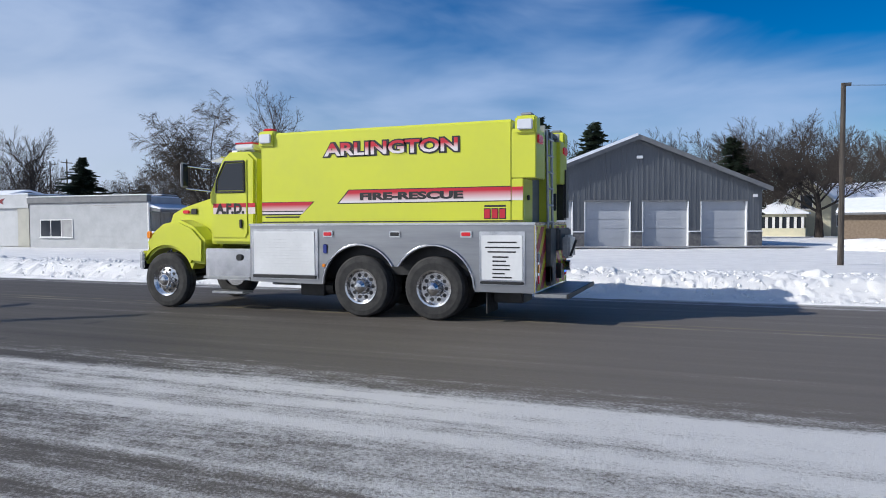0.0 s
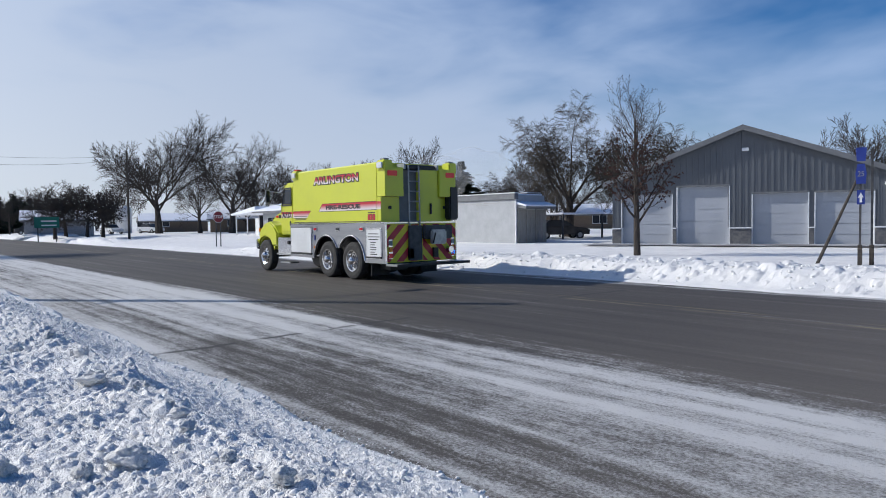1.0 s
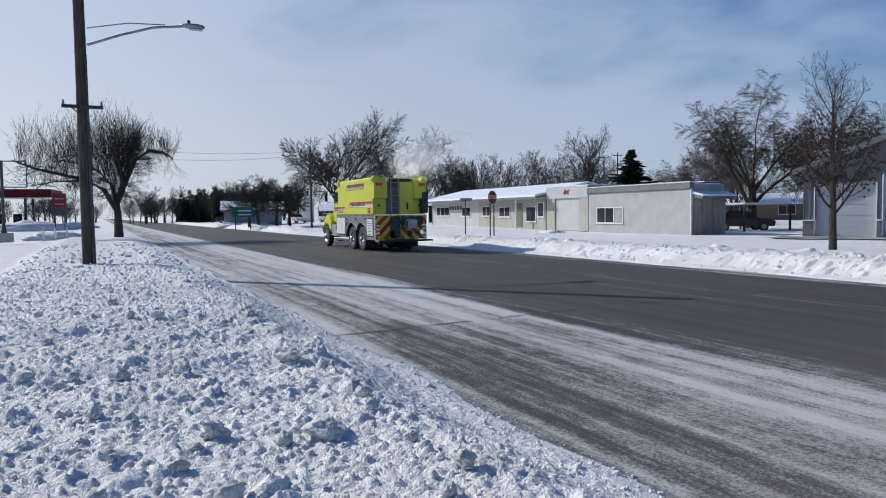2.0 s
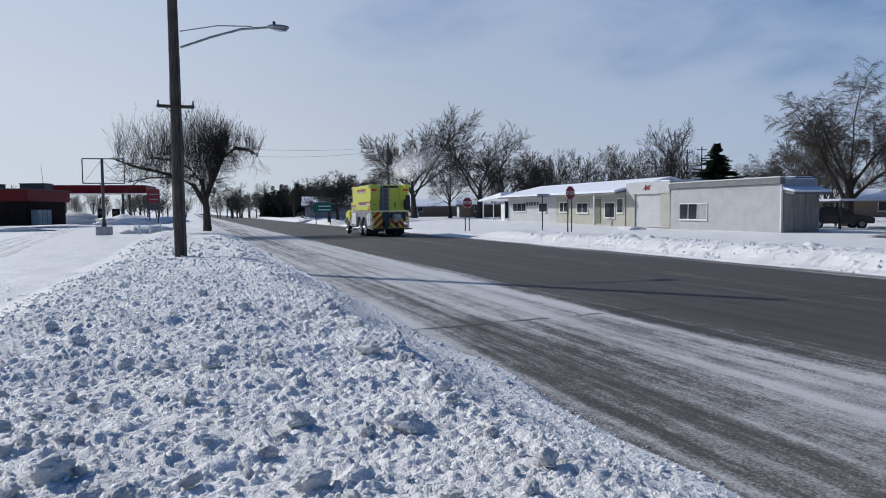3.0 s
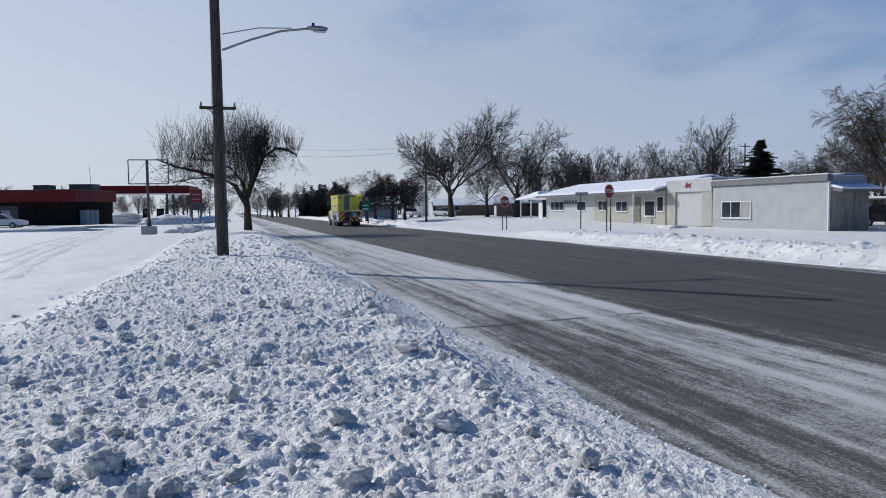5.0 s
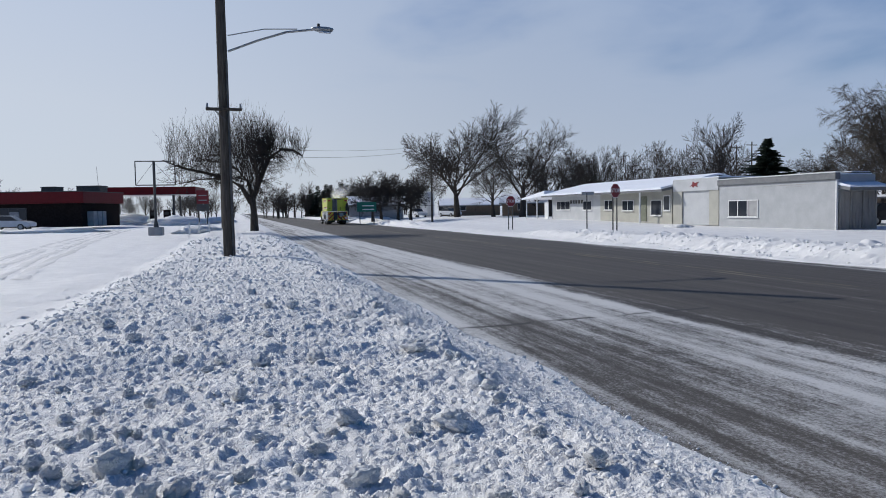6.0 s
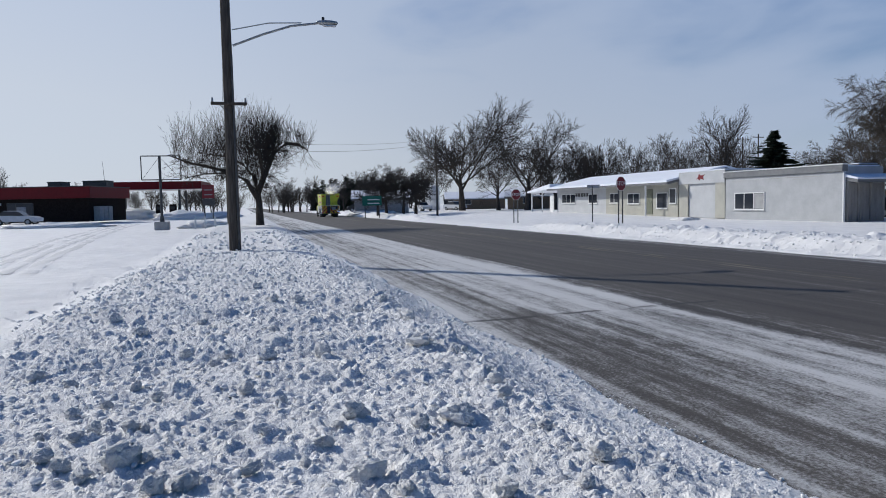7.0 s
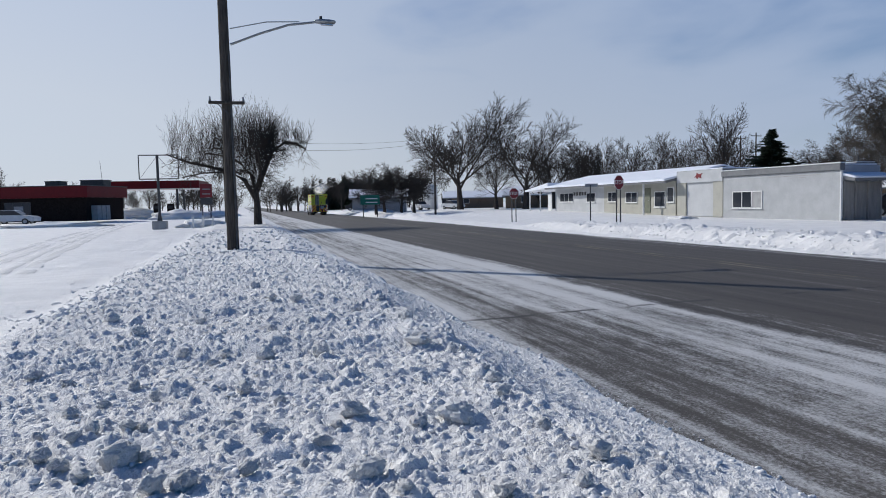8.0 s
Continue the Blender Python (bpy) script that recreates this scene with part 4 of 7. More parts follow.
def empty_frame_sign():
    s = thing("sign_frame", "empty steel sign frame on a pole with a concrete foot", "sign frame", pose(-48.9, -5.35, 0.2, 0, 0, 84))
    part("foot", box(-0.42, 0.42, -0.42, 0.42, 0, 0.55, 0.03), CONCRETE, s)
    part("collar", rod((0, 0, 0.55), (0, 0, 0.95), 0.16, 0.1), METAL_DARK, s)
    part("pole", rod((0, 0, 0.5), (0, 0, 4.85), 0.085), METAL_DARK, s)
    for a, b in (((-1.15, 0, 3.3), (1.3, 0, 3.3)), ((-1.15, 0, 4.85), (1.3, 0, 4.85)), ((-1.15, 0, 3.3), (-1.15, 0, 4.85)), ((1.3, 0, 3.3), (1.3, 0, 4.85))):
        part("rail", rod(a, b, 0.035, sides=6), METAL_DARK, s)
    part("brace", rod((-1.1, 0, 3.35), (0, 0, 4.8), 0.012, sides=5), METAL_DARK, s)
    part("brace", rod((1.25, 0, 3.35), (0, 0, 4.8), 0.012, sides=5), METAL_DARK, s)


empty_frame_sign()


# ---- poles, lamps and signs ----
def street_light():
    x, y = -20.5, -0.42
    p = thing("street_light", "weathered wooden utility pole carrying a cobra-head street light", "street light")
    part("pole", rod((x, y - 0.02, 0.1), (x + 0.06, y - 0.06, 9.3), 0.165, 0.12, 14), POLE_WOOD, p)
    part("conduit", rod((x + 0.15, y + 0.09, 0.3), (x + 0.17, y + 0.07, 5.8), 0.03, sides=6), METAL_DARK, p)
    part("cross_arm", box(x + 0.15, x + 0.24, y - 0.52, y + 0.44, 4.42, 4.50, 0.01), POLE_WOOD, p)
    for v in (-0.48, 0.40):
        part("insulator", rod((x + 0.195, y + v, 4.50), (x + 0.195, y + v, 4.62), 0.035, 0.02, 8), SIGN_BACK, p)
    part("cross_brace", rod((x + 0.19, y - 0.3, 4.44), (x + 0.16, y, 4.15), 0.015, sides=5), METAL_DARK, p)
    pts = [(x + 0.16, y + 0.12, 6.05), (x + 0.2, y + 0.9, 6.37), (x + 0.24, y + 1.7, 6.64), (x + 0.26, y + 2.45, 6.75)]
    bm = bmesh.new()
    for a, b in zip(pts, pts[1:]):
        rod(a, b, 0.032, bm=bm, sides=8)
    part("arm", bm, GALV, p, "curved steel bracket arm")
    bm = bmesh.new()
    for a, b in (((x + 0.16, y + 0.12, 6.48), (x + 0.2, y + 1.1, 6.70)), ((x + 0.2, y + 1.1, 6.70), (x + 0.25, y + 2.0, 6.74))):
        rod(a, b, 0.016, bm=bm, sides=6)
    part("tie_rod", bm, GALV, p)
    head = turned([(0, 0.02), (0.04, 0.07), (0.2, 0.115), (0.42, 0.12), (0.58, 0.08), (0.62, 0.02)], (0, 0, 0), "y", 16)
    for v in head.verts:
        v.co = Vector((x + 0.26 + v.co.x, y + 2.4 + v.co.y, 6.78 + v.co.z * (0.55 if v.co.z > 0 else 0.75)))
    lh = part("lamp_head", head, GALV, p, "flat grey lamp head", True)
    part("photocell", rod((x + 0.26, y + 2.6, 6.83), (x + 0.26, y + 2.6, 6.92), 0.045, 0.04), BLACK, lh)
    part("lens", box(x + 0.19, x + 0.33, y + 2.6, y + 2.95, 6.675, 6.698, 0.01), LAMP_CLEAR, lh)
    # set a little farther out, at its true size
    far = Matrix.Translation((-0.24, -0.12, 1.6)) @ Matrix.Scale(1.122, 4) @ Matrix.Translation((0.24, 0.12, -1.6))
    for o in p.children_recursive:
        o.data.transform(far)
    return p


street_light()


def utility_pole(x, y, top, z=0.1, arm=True, label="dark wooden utility pole beside the road", r=0.13):
    p = thing("utility_pole", label, "utility pole", pose(x, y, z))
    part("pole", rod((0, 0, -0.2), (0, 0, top), r, r * 0.72, 10), POLE_WOOD, p)
    if arm:
        part("cross_arm", box(-0.05, 0.05, -0.9, 0.9, top - 0.5, top - 0.4), POLE_WOOD, p)
        for v in (-0.8, 0.8):
            part("insulator", rod((0, v, top - 0.4), (0, v, top - 0.25), 0.04, 0.02, 6), SIGN_BACK, p)
    return p


def wire(points, sag, r=0.009):
    bm = bmesh.new()
    for p, q in zip(points, points[1:]):
        p, q = Vector(p), Vector(q)
        last = p
        for i in range(1, 13):
            t = i / 12
            v = p.lerp(q, t) - Vector((0, 0, sag * 4 * t * (1 - t)))
            rod(last, v, r, bm=bm, sides=4)
            last = v
    return tagged(part("overhead_wire", bm, WIRE), "thin dark overhead wire slung between poles", "wire")


up = utility_pole(4.1, 25.9, 5.95, 0.15, False, "bare grey wooden utility pole in the snow", 0.10)
part("bracket", box(-0.06, 0.22, -0.05, 0.05, 5.85, 5.95), METAL_DARK, up)
wire([(4.25, 25.9, 6.02), (30, 24, 7.2)], 0.9)
utility_pole(-77.2, 21.4, 9.0, 0.4, False)
utility_pole(-61.0, -1.4, 6.6, 0.3)
utility_pole(-82.0, 70.0, 10.2, 0.3, r=0.11)
utility_pole(-90.0, 74.0, 10.6, 0.3, r=0.11)
utility_pole(-150, -62, 9.5, 0.3)
wire([(-20.4, -0.5, 9.1), (-52, -1.4, 8.3), (-104, -2, 8.0)], 1.2, 0.008)
wire([(-61, -1.4, 6.7), (-77.2, 21.4, 8.6), (-120, 60, 10)], 0.7, 0.012)
wire([(-61, -1.0, 7.2), (-77.2, 21.9, 9.0)], 0.5, 0.010)


def octagon(r):
    return [(r * math.cos(math.pi / 8 + i * math.pi / 4), r * math.sin(math.pi / 8 + i * math.pi / 4)) for i in range(8)]


def stop_sign(x, y, face, z, tall, words=True):
    """A stop sign on two posts; face: yaw of the side with the word."""
    s = thing("stop_sign", "red octagonal stop sign on two dark metal posts", "stop sign", pose(x, y, z, 0, 0, face), group="stop signs")
    r = 0.40
    part("plate", prism([(a, tall - r + c) for a, c in octagon(r)], -0.012, 0.0), SIGN_WHITE, s)
    part("face", prism([(a, tall - r + c) for a, c in octagon(r * 0.94)], -0.018, -0.013), SIGN_RED, s)
    if words:
        lettering("word", "STOP", SIGN_WHITE, 0.30, pose(0, -0.021, tall - r, 90), s, 0.002, 0.95)
    part("post", box(-0.19, -0.13, 0.002, 0.05, -0.3, tall - r - 0.1, 0.005), METAL_DARK, s)
    part("post", box(0.13, 0.19, 0.002, 0.05, -0.3, tall - r - 0.1, 0.005), METAL_DARK, s)
    return s


s1 = stop_sign(-32.5, 18.9, 110, 0.2, 2.65)
stop_sign(-44.6, 17.9, 98, 0.15, 2.35)
st = thing("street_sign", "street name plate on a thin metal post", "street sign", pose(-35.4, 18.8, 0.2, 0, 0, 75))
part("post", box(-0.03, 0.03, -0.02, 0.02, -0.3, 2.2, 0.004), METAL_DARK, st)
part("name_plate", box(-0.30, 0.42, -0.012, 0.012, 2.10, 2.28, 0.004), SIGN_BACK, st, "plain grey name plate")

route = thing("route_marker", "blue county route marker on two slim posts with a leaning brace", "road sign", pose(-7.7, 22.2, 0.12, 0, 0, 18))
part("post", box(-0.03, 0.03, -0.02, 0.02, -0.3, 2.5, 0.004), METAL_DARK, route)
part("post", box(0.26, 0.32, 0.2, 0.24, -0.3, 3.45, 0.004), METAL_DARK, route)
part("sleeve", box(-0.06, 0.06, -0.05, 0.05, -0.3, 0.62, 0.01), POLE_WOOD, route)
part("sleeve", box(0.23, 0.35, 0.17, 0.27, -0.3, 0.62, 0.01), POLE_WOOD, route)
part("brace", rod((-1.15, -0.1, -0.1), (-0.1, 0, 2.5), 0.05, 0.035, 8), POLE_WOOD, route)
part("upper_plate", prism([(-0.10, 3.05), (0.12, 3.05), (0.15, 3.45), (-0.13, 3.45)], -0.06, -0.045), SIGN_BLUE, route)
part("shield", prism([(-0.11, 2.40), (0.13, 2.40), (0.15, 2.7), (0.10, 2.98), (-0.08, 2.98), (-0.13, 2.7)], -0.06, -0.045), SIGN_BLUE, route)
lettering("number", "25", SIGN_BACK, 0.22, pose(0.01, -0.064, 2.68, 90), route, 0.002, 0.8)
part("arrow_plate", box(-0.09, 0.11, -0.06, -0.045, 1.80, 2.22, 0.004), SIGN_BLUE, route)
part("arrow", prism([(-0.02, 1.86), (0.04, 1.86), (0.04, 2.0), (0.08, 2.0), (0.01, 2.15), (-0.06, 2.0), (-0.02, 2.0)], -0.068, -0.061), SIGN_WHITE, route)

guide = thing("guide_sign", "green highway guide sign with unreadable white lettering", "road sign", pose(-78.8, 14.1, 0.35, 0, 0, 80))
part("panel", box(-1.15, 1.05, -0.05, 0.0, 1.15, 2.25, 0.02), SIGN_GREEN, guide)
for i in range(2):
    part("bar", box(-0.55, 0.8, -0.065, -0.052, 1.35 + i * 0.42, 1.47 + i * 0.42), SIGN_WHITE, guide, "plain white bar of lettering")
for u in (-0.85, 0.75):
    part("post", box(u - 0.05, u + 0.05, 0.002, 0.08, -0.3, 2.25), METAL_DARK, guide)
house("pale_shed", "small grey-green shed with a snowy roof behind the sign", -101.0, 19.5, 80, 8, 6, 2.0, 1.1, SIGN_BACK, [], 0.4)

silo = thing("silo", "white cylindrical storage tank beyond the trees", "silo", pose(-116, 31.5, 0.4))
part("shell", turned([(0, 1.15), (3.9, 1.15), (4.3, 0.7), (4.4, 0.05)], (0, 0, 0), "z", 24), TRIM, silo, "", True)
part("band", turned([(1.9, 1.17), (2.0, 1.17)], (0, 0, 0), "z", 24), GALV, silo)
part("ladder", box(-0.2, 0.2, -1.25, -1.17, 0.3, 4.0), GALV, silo)
for px, py in ((-50.5, -3.4), (-51.3, -2.8), (-53.2, -2.2)):
    b = thing("marker_stake", "short white marker stake in the snow", "stake", pose(px, py, 0.25), group="marker stakes")
    part("stake", box(-0.05, 0.05, -0.05, 0.05, -0.1, 0.75, 0.01), TRIM, b)


def car(x, y, angle, paint, label, z=0.2):
    c = thing("car", label, "car", pose(x, y, z, 0, 0, angle), group="parked cars")
    side = [(-2.2, 0.35), (2.2, 0.35), (2.25, 0.7), (1.9, 0.85), (1.1, 0.95), (-1.7, 1.0), (-2.2, 0.9)]
    part("body", prism(side, -0.85, 0.85, bevel=0.06), paint, c)
    part("cabin", prism([(1.05, 0.96), (0.35, 1.42), (-1.0, 1.45), (-1.65, 1.0)], -0.72, 0.72, bevel=0.05), GLASS, c)
    part("roof", prism([(0.30, 1.425), (0.2, 1.47), (-0.9, 1.49), (-1.0, 1.455)], -0.68, 0.68), paint, c)
    for u in (-1.35, 1.4):
        for v in (-0.78, 0.78):
            w = part("wheel", turned([(-0.1, 0.2), (-0.1, 0.32), (0.1, 0.32), (0.1, 0.2)], (u, v, 0.32), "y", 18), RUBBER, c)
            part("rim", turned([(-0.105, 0.05), (-0.105, 0.19), (0.105, 0.19), (0.105, 0.05)], (u, v, 0.32), "y", 14), GALV, w)
    return c


car(-80.6, -22.6, 80, CAR_WHITE, "white saloon car parked before the store")
car(-35.6, 41.6, 60, CAR_DARK, "dark car parked under the carport", 0.1)
for px, py, a in ((-108, 27.5, 10), (-121, 24, 80), (-128, 20.5, 85), (-109.5, 33.5, 20)):
    car(px, py, a, CAR_DARK if px < -110 else CAR_WHITE, "parked car half hidden by the trees", 0.4)
for i, (px, py, sx, sy, hz) in enumerate(((-113, -15.0, 3.0, 7.0, 2.0), (-99, -8.2, 2.2, 3.6, 1.6), (-56.5, -3.1, 1.2, 1.9, 0.75), (-104, -3.4, 2.0, 3.0, 1.2), (-40.5, 28.5, 0.9, 0.9, 0.32), (9.5, 40, 3.6, 2.2, 0.9), (14, 43, 5, 3, 1.2), (-70, -16.5, 1.6, 4.5, 0.6), (-101, 18.5, 1.5, 4.5, 0.9))):
    bm = bmesh.new()
    bmesh.ops.create_icosphere(bm, subdivisions=4, radius=1)
    for v in bm.verts:
        d = 1 + 0.30 * noise.noise(v.co * 1.7 + Vector((i * 7.1, 0, 0))) + 0.18 * noise.noise(v.co * 4 + Vector((0, i * 3.3, 0))) + 0.14 * noise.noise(v.co * 9 + Vector((i, 0, 0)))
        v.co = Vector((v.co.x * sx * d, v.co.y * sy * d, v.co.z * hz * 0.72 * d))
    ob = tagged(part("snow_mound", bm, SNOW, None, "", True), "mound of shovelled snow at the edge of the lot", "snow pile", "snow piles")
    ob.matrix_basis = pose(px, py, 0.1)


# the packed track across the snowy lot
RUT = material("rutted_snow", (0.52, 0.515, 0.51), 0.75, second=(0.74, 0.73, 0.72), scale=1.0, stretch=(0.12, 2.6, 1), bump=1.0, bump_scale=9)
for shift, wide in ((-0.95, 0.36), (-0.3, 0.40), (0.35, 0.36), (0.95, 0.42)):
    bm = bmesh.new()
    row = []
    for i in range(61):
        t = i / 60
        p = Vector((-19.5, -6.4)) * (1 - t) ** 2 + Vector((-44, -9.8)) * 2 * t * (1 - t) + Vector((-80, -11.8)) * t * t
        k = wide * (1 + 0.04 * math.sin(i * 1.7 + shift))
        y = p.y + shift + 0.05 * math.sin(i * 0.31 + shift * 3)
        row.append([bm.verts.new((p.x, y + e * k / 2, ground_z(p.x, y) + z)) for e, z in ((-1, -0.002), (-0.8, 0.010), (0, 0.006), (0.8, 0.010), (1, -0.002))])
    for u, v in zip(row, row[1:]):
        for j in range(4):
            bm.faces.new((u[j], u[j + 1], v[j + 1], v[j]))
    tagged(part("tyre_rut", bm, RUT, None, "", True), "shallow tyre rut pressed into the snow of the lot", "tyre rut", kind="structure")


# ---- the fire truck ----
def arc(cx, cz, r, a0, a1, k=14):
    return [(cx + r * math.cos(radians(a0 + (a1 - a0) * i / k)), cz + r * math.sin(radians(a0 + (a1 - a0) * i / k))) for i in range(k + 1)]


def fitted_words(name, text, mat, x0, x1, z0, z1, y, parent, depth=0.003, shear=0.0, bold=0.0, rim=0.0):
    """Words stretched to fill a rectangle on the side that faces -y; rim: how much of their boldness swells out of it."""
    ob = lettering(name, text, mat, 0.3, Matrix(), parent, depth, 1.0, shear, bold)
    co = np.empty(len(ob.data.vertices) * 3)
    ob.data.vertices.foreach_get("co", co)
    co = co.reshape(-1, 3)
    lo, hi = co.min(0) + rim, co.max(0) - rim
    out = np.empty_like(co)
    out[:, 0] = x0 + (co[:, 0] - lo[0]) / (hi[0] - lo[0]) * (x1 - x0)
    out[:, 2] = z0 + (co[:, 1] - lo[1]) / (hi[1] - lo[1]) * (z1 - z0)
    out[:, 1] = y - co[:, 2]
    ob.data.vertices.foreach_set("co", out.ravel())
    ob.data.update()
    return ob


def clipped(poly, y0, y1, z0, z1):
    """A polygon cut to a rectangle."""
    for axis, lim, sign in ((0, y0, 1), (0, y1, -1), (1, z0, 1), (1, z1, -1)):
        out = []
        for p, q in zip(poly, poly[1:] + poly[:1]):
            dp, dq = sign * (p[axis] - lim), sign * (q[axis] - lim)
            if dp >= 0:
                out.append(p)
            if (dp >= 0) != (dq >= 0):
                t = dp / (dp - dq)
                out.append((p[0] + t * (q[0] - p[0]), p[1] + t * (q[1] - p[1])))
        poly = out
        if not poly:
            return []
    return poly


def truck_wheel(truck, x, y, dual):
    """A wheel that turns on its hub: tyre, rim with hand holes, hub and nuts."""
    r, out = 0.525, -1 if y < 0 else 1
    tyres = [0.0, -out * 0.33] if dual else [0.0]
    bm = bmesh.new()
    for off in tyres:
        turned([(off - 0.13, 0.30), (off - 0.14, 0.42), (off - 0.125, 0.495), (off - 0.09, r), (off - 0.035, r), (off - 0.03, r - 0.014), (off - 0.02, r), (off + 0.02, r), (off + 0.03, r - 0.014), (off + 0.035, r), (off + 0.09, r), (off + 0.125, 0.495), (off + 0.14, 0.42), (off + 0.13, 0.30), (off - 0.13, 0.30)], (0, 0, 0), "y", 40, bm, False)
    wheel = part("wheel", bm, RUBBER, truck, "black tyre on a polished rim")
    f = out * 0.11
    back = (f - out * 0.20, 0.285)
    dish = [back, (f, 0.30), (f + out * 0.03, 0.305), (f + out * 0.02, 0.275), (f - out * 0.055, 0.25), (f - out * 0.06, 0.14), (f - out * 0.02, 0.13), (f - out * 0.02, 0.02)] if dual else [back, (f, 0.30), (f + out * 0.03, 0.305), (f + out * 0.01, 0.275), (f - out * 0.02, 0.24), (f + out * 0.02, 0.14), (f + out * 0.08, 0.12), (f + out * 0.08, 0.02)]
    part("rim", turned(dish, (0, 0, 0), "y", 36), RIM, wheel, "polished aluminium rim")
    part("hub", turned([(f - out * 0.055, 0.135), (f + out * 0.02, 0.125), (f + out * 0.08, 0.105), (f + out * 0.12, 0.06), (f + out * 0.13, 0.01)], (0, 0, 0), "y", 20), RIM, wheel)
    for i in range(10):
        a = 2 * math.pi * (i + 0.5) / 10
        nut = f - out * 0.058 if dual else f + out * 0.015
        part("wheel_nut", turned([(nut, 0.016), (nut + out * 0.03, 0.013)], (0.158 * math.cos(a), 0, 0.158 * math.sin(a)), "y", 6), CHROME, wheel)
    for i in range(10):
        a = 2 * math.pi * i / 10
        depth = f - out * (0.060 if dual else 0.005)
        part("hand_hole", turned([(depth, 0.034), (depth + out * 0.008, 0.034)], (0.195 * math.cos(a), 0, 0.195 * math.sin(a)), "y", 10), BLACK, wheel)
    wheel.matrix_basis = pose(x, y, r)
    return wheel


def fire_truck():
    t = thing("fire_truck", "lime yellow fire tanker with silver lower body driving away", "fire truck")
    S = 1.225
    # chassis and running gear
    part("chassis_rail", box(-7.6, 0.1, -0.5, -0.35, 0.62, 0.88), BLACK, t)
    part("chassis_rail", box(-7.6, 0.1, 0.35, 0.5, 0.62, 0.88), BLACK, t)
    part("underbody", box(-5.1, -0.1, -0.95, 0.95, 0.72, 1.3), BLACK, t)
    for x in (-7.25, -3.02, -1.68):
        part("axle", rod((x, -0.9, 0.525), (x, 0.9, 0.525), 0.08), BLACK, t)
    part("propshaft", rod((-5.6, 0, 0.62), (-3.0, 0, 0.55), 0.06), BLACK, t)
    for x in (-4.4, -0.75):
        part("undertray", box(x, x + 0.5, -0.9, -0.3, 0.30, 0.56, 0.02), BLACK, t)
    part("air_tank", rod((-4.25, -0.75, 0.45), (-3.75, -0.75, 0.45), 0.13), BLACK, t)
    # silver lower body, with the twin arches cut out of each side
    c1, c2, R = -3.02, -1.68, 0.70
    low = [(-5.24, 0.56), (-3.80, 0.54)] + arc(c1, 0.525, R, 178, 30, 12) + arc(c2, 0.525, R, 150, 2, 12) + [(-0.96, 0.50), (0.0, 0.50), (0.0, 1.56), (-5.24, 1.56)]
    for y0, y1 in ((-S, -S + 0.06), (S - 0.06, S)):
        side = part("lower_side", prism(low, y0, y1), BODY_SILVER, t, "brushed silver body side with twin wheel arches")
        s = -1 if y0 < 0 else 1
        ye = s * (S + 0.012)
        for c, a0, a1 in ((c1, 178, 30), (c2, 150, 2)):
            pts = arc(c, 0.525, R + 0.012, a0, a1, 14)
            bm = bmesh.new()
            for p, q in zip(pts, pts[1:]):
                rod((p[0], ye, p[1]), (q[0], ye, q[1]), 0.022, bm=bm, sides=6)
            part("arch_trim", bm, CHROME, side)
    part("deck", box(-5.24, 0.0, -S + 0.061, S - 0.061, 1.50, 1.555), BODY_SILVER, t)
    part("front_bulkhead", box(-5.24, -5.19, -S + 0.061, S - 0.061, 0.56, 1.499), BODY_SILVER, t)
    for c in (c1, c2):
        part("wheel_well", box(c - 0.66, c + 0.66, -S + 0.062, -0.25, 1.20, 1.24), BLACK, t)
        part("wheel_well", box(c - 0.66, c + 0.66, 0.25, S - 0.062, 1.20, 1.24), BLACK, t)
    part("belt_rail", box(-5.26, 0.02, -S - 0.02, S + 0.02, 1.562, 1.60, 0.008), CHROME, t)
    for s in (-1, 1):
        y = s * S
        # roller shutter with its slats
        fr = part("shutter_frame", box(-5.20, -3.82, min(y, y + s * 0.02), max(y, y + s * 0.02), 0.62, 1.50, 0.005), CHROME, t)
        for i in range(16):
            z = 0.70 + i * 0.0475
            part("shutter_slat", box(-5.14, -3.88, min(y + s * 0.021, y + s * 0.035), max(y + s * 0.021, y + s * 0.035), z, z + 0.0470, 0.0025), ROLL_WHITE, fr)
        part("shutter_bar", box(-5.16, -3.86, min(y + s * 0.021, y + s * 0.05), max(y + s * 0.021, y + s * 0.05), 0.635, 0.69, 0.008), BLACK, fr)
        # white panel over the rear locker, with lettering too small to read
        pn = part("locker_door", box(-0.88, -0.14, min(y, y + s * 0.02), max(y, y + s * 0.02), 0.62, 1.46, 0.005), CHROME, t)
        part("panel", box(-0.84, -0.18, min(y + s * 0.021, y + s * 0.03), max(y + s * 0.021, y + s * 0.03), 0.70, 1.40), ROLL_WHITE, pn, "white panel with unreadable black lettering")
        for z, a, b in ((1.29, -0.74, -0.27), (1.21, -0.78, -0.22), (1.14, -0.74, -0.28), (1.06, -0.66, -0.40), (0.995, -0.66, -0.44), (0.93, -0.66, -0.38), (0.865, -0.66, -0.38), (0.80, -0.66, -0.46), (0.74, -0.66, -0.35)):
            part("letter_bar", box(a, b, min(y + s * 0.031, y + s * 0.033), max(y + s * 0.031, y + s * 0.033), z - 0.011, z + 0.011), DECAL_DARK, pn)
        part("latch_bar", box(-0.86, -0.16, min(y + s * 0.021, y + s * 0.05), max(y + s * 0.021, y + s * 0.05), 0.632, 0.675, 0.008), BLACK, pn)
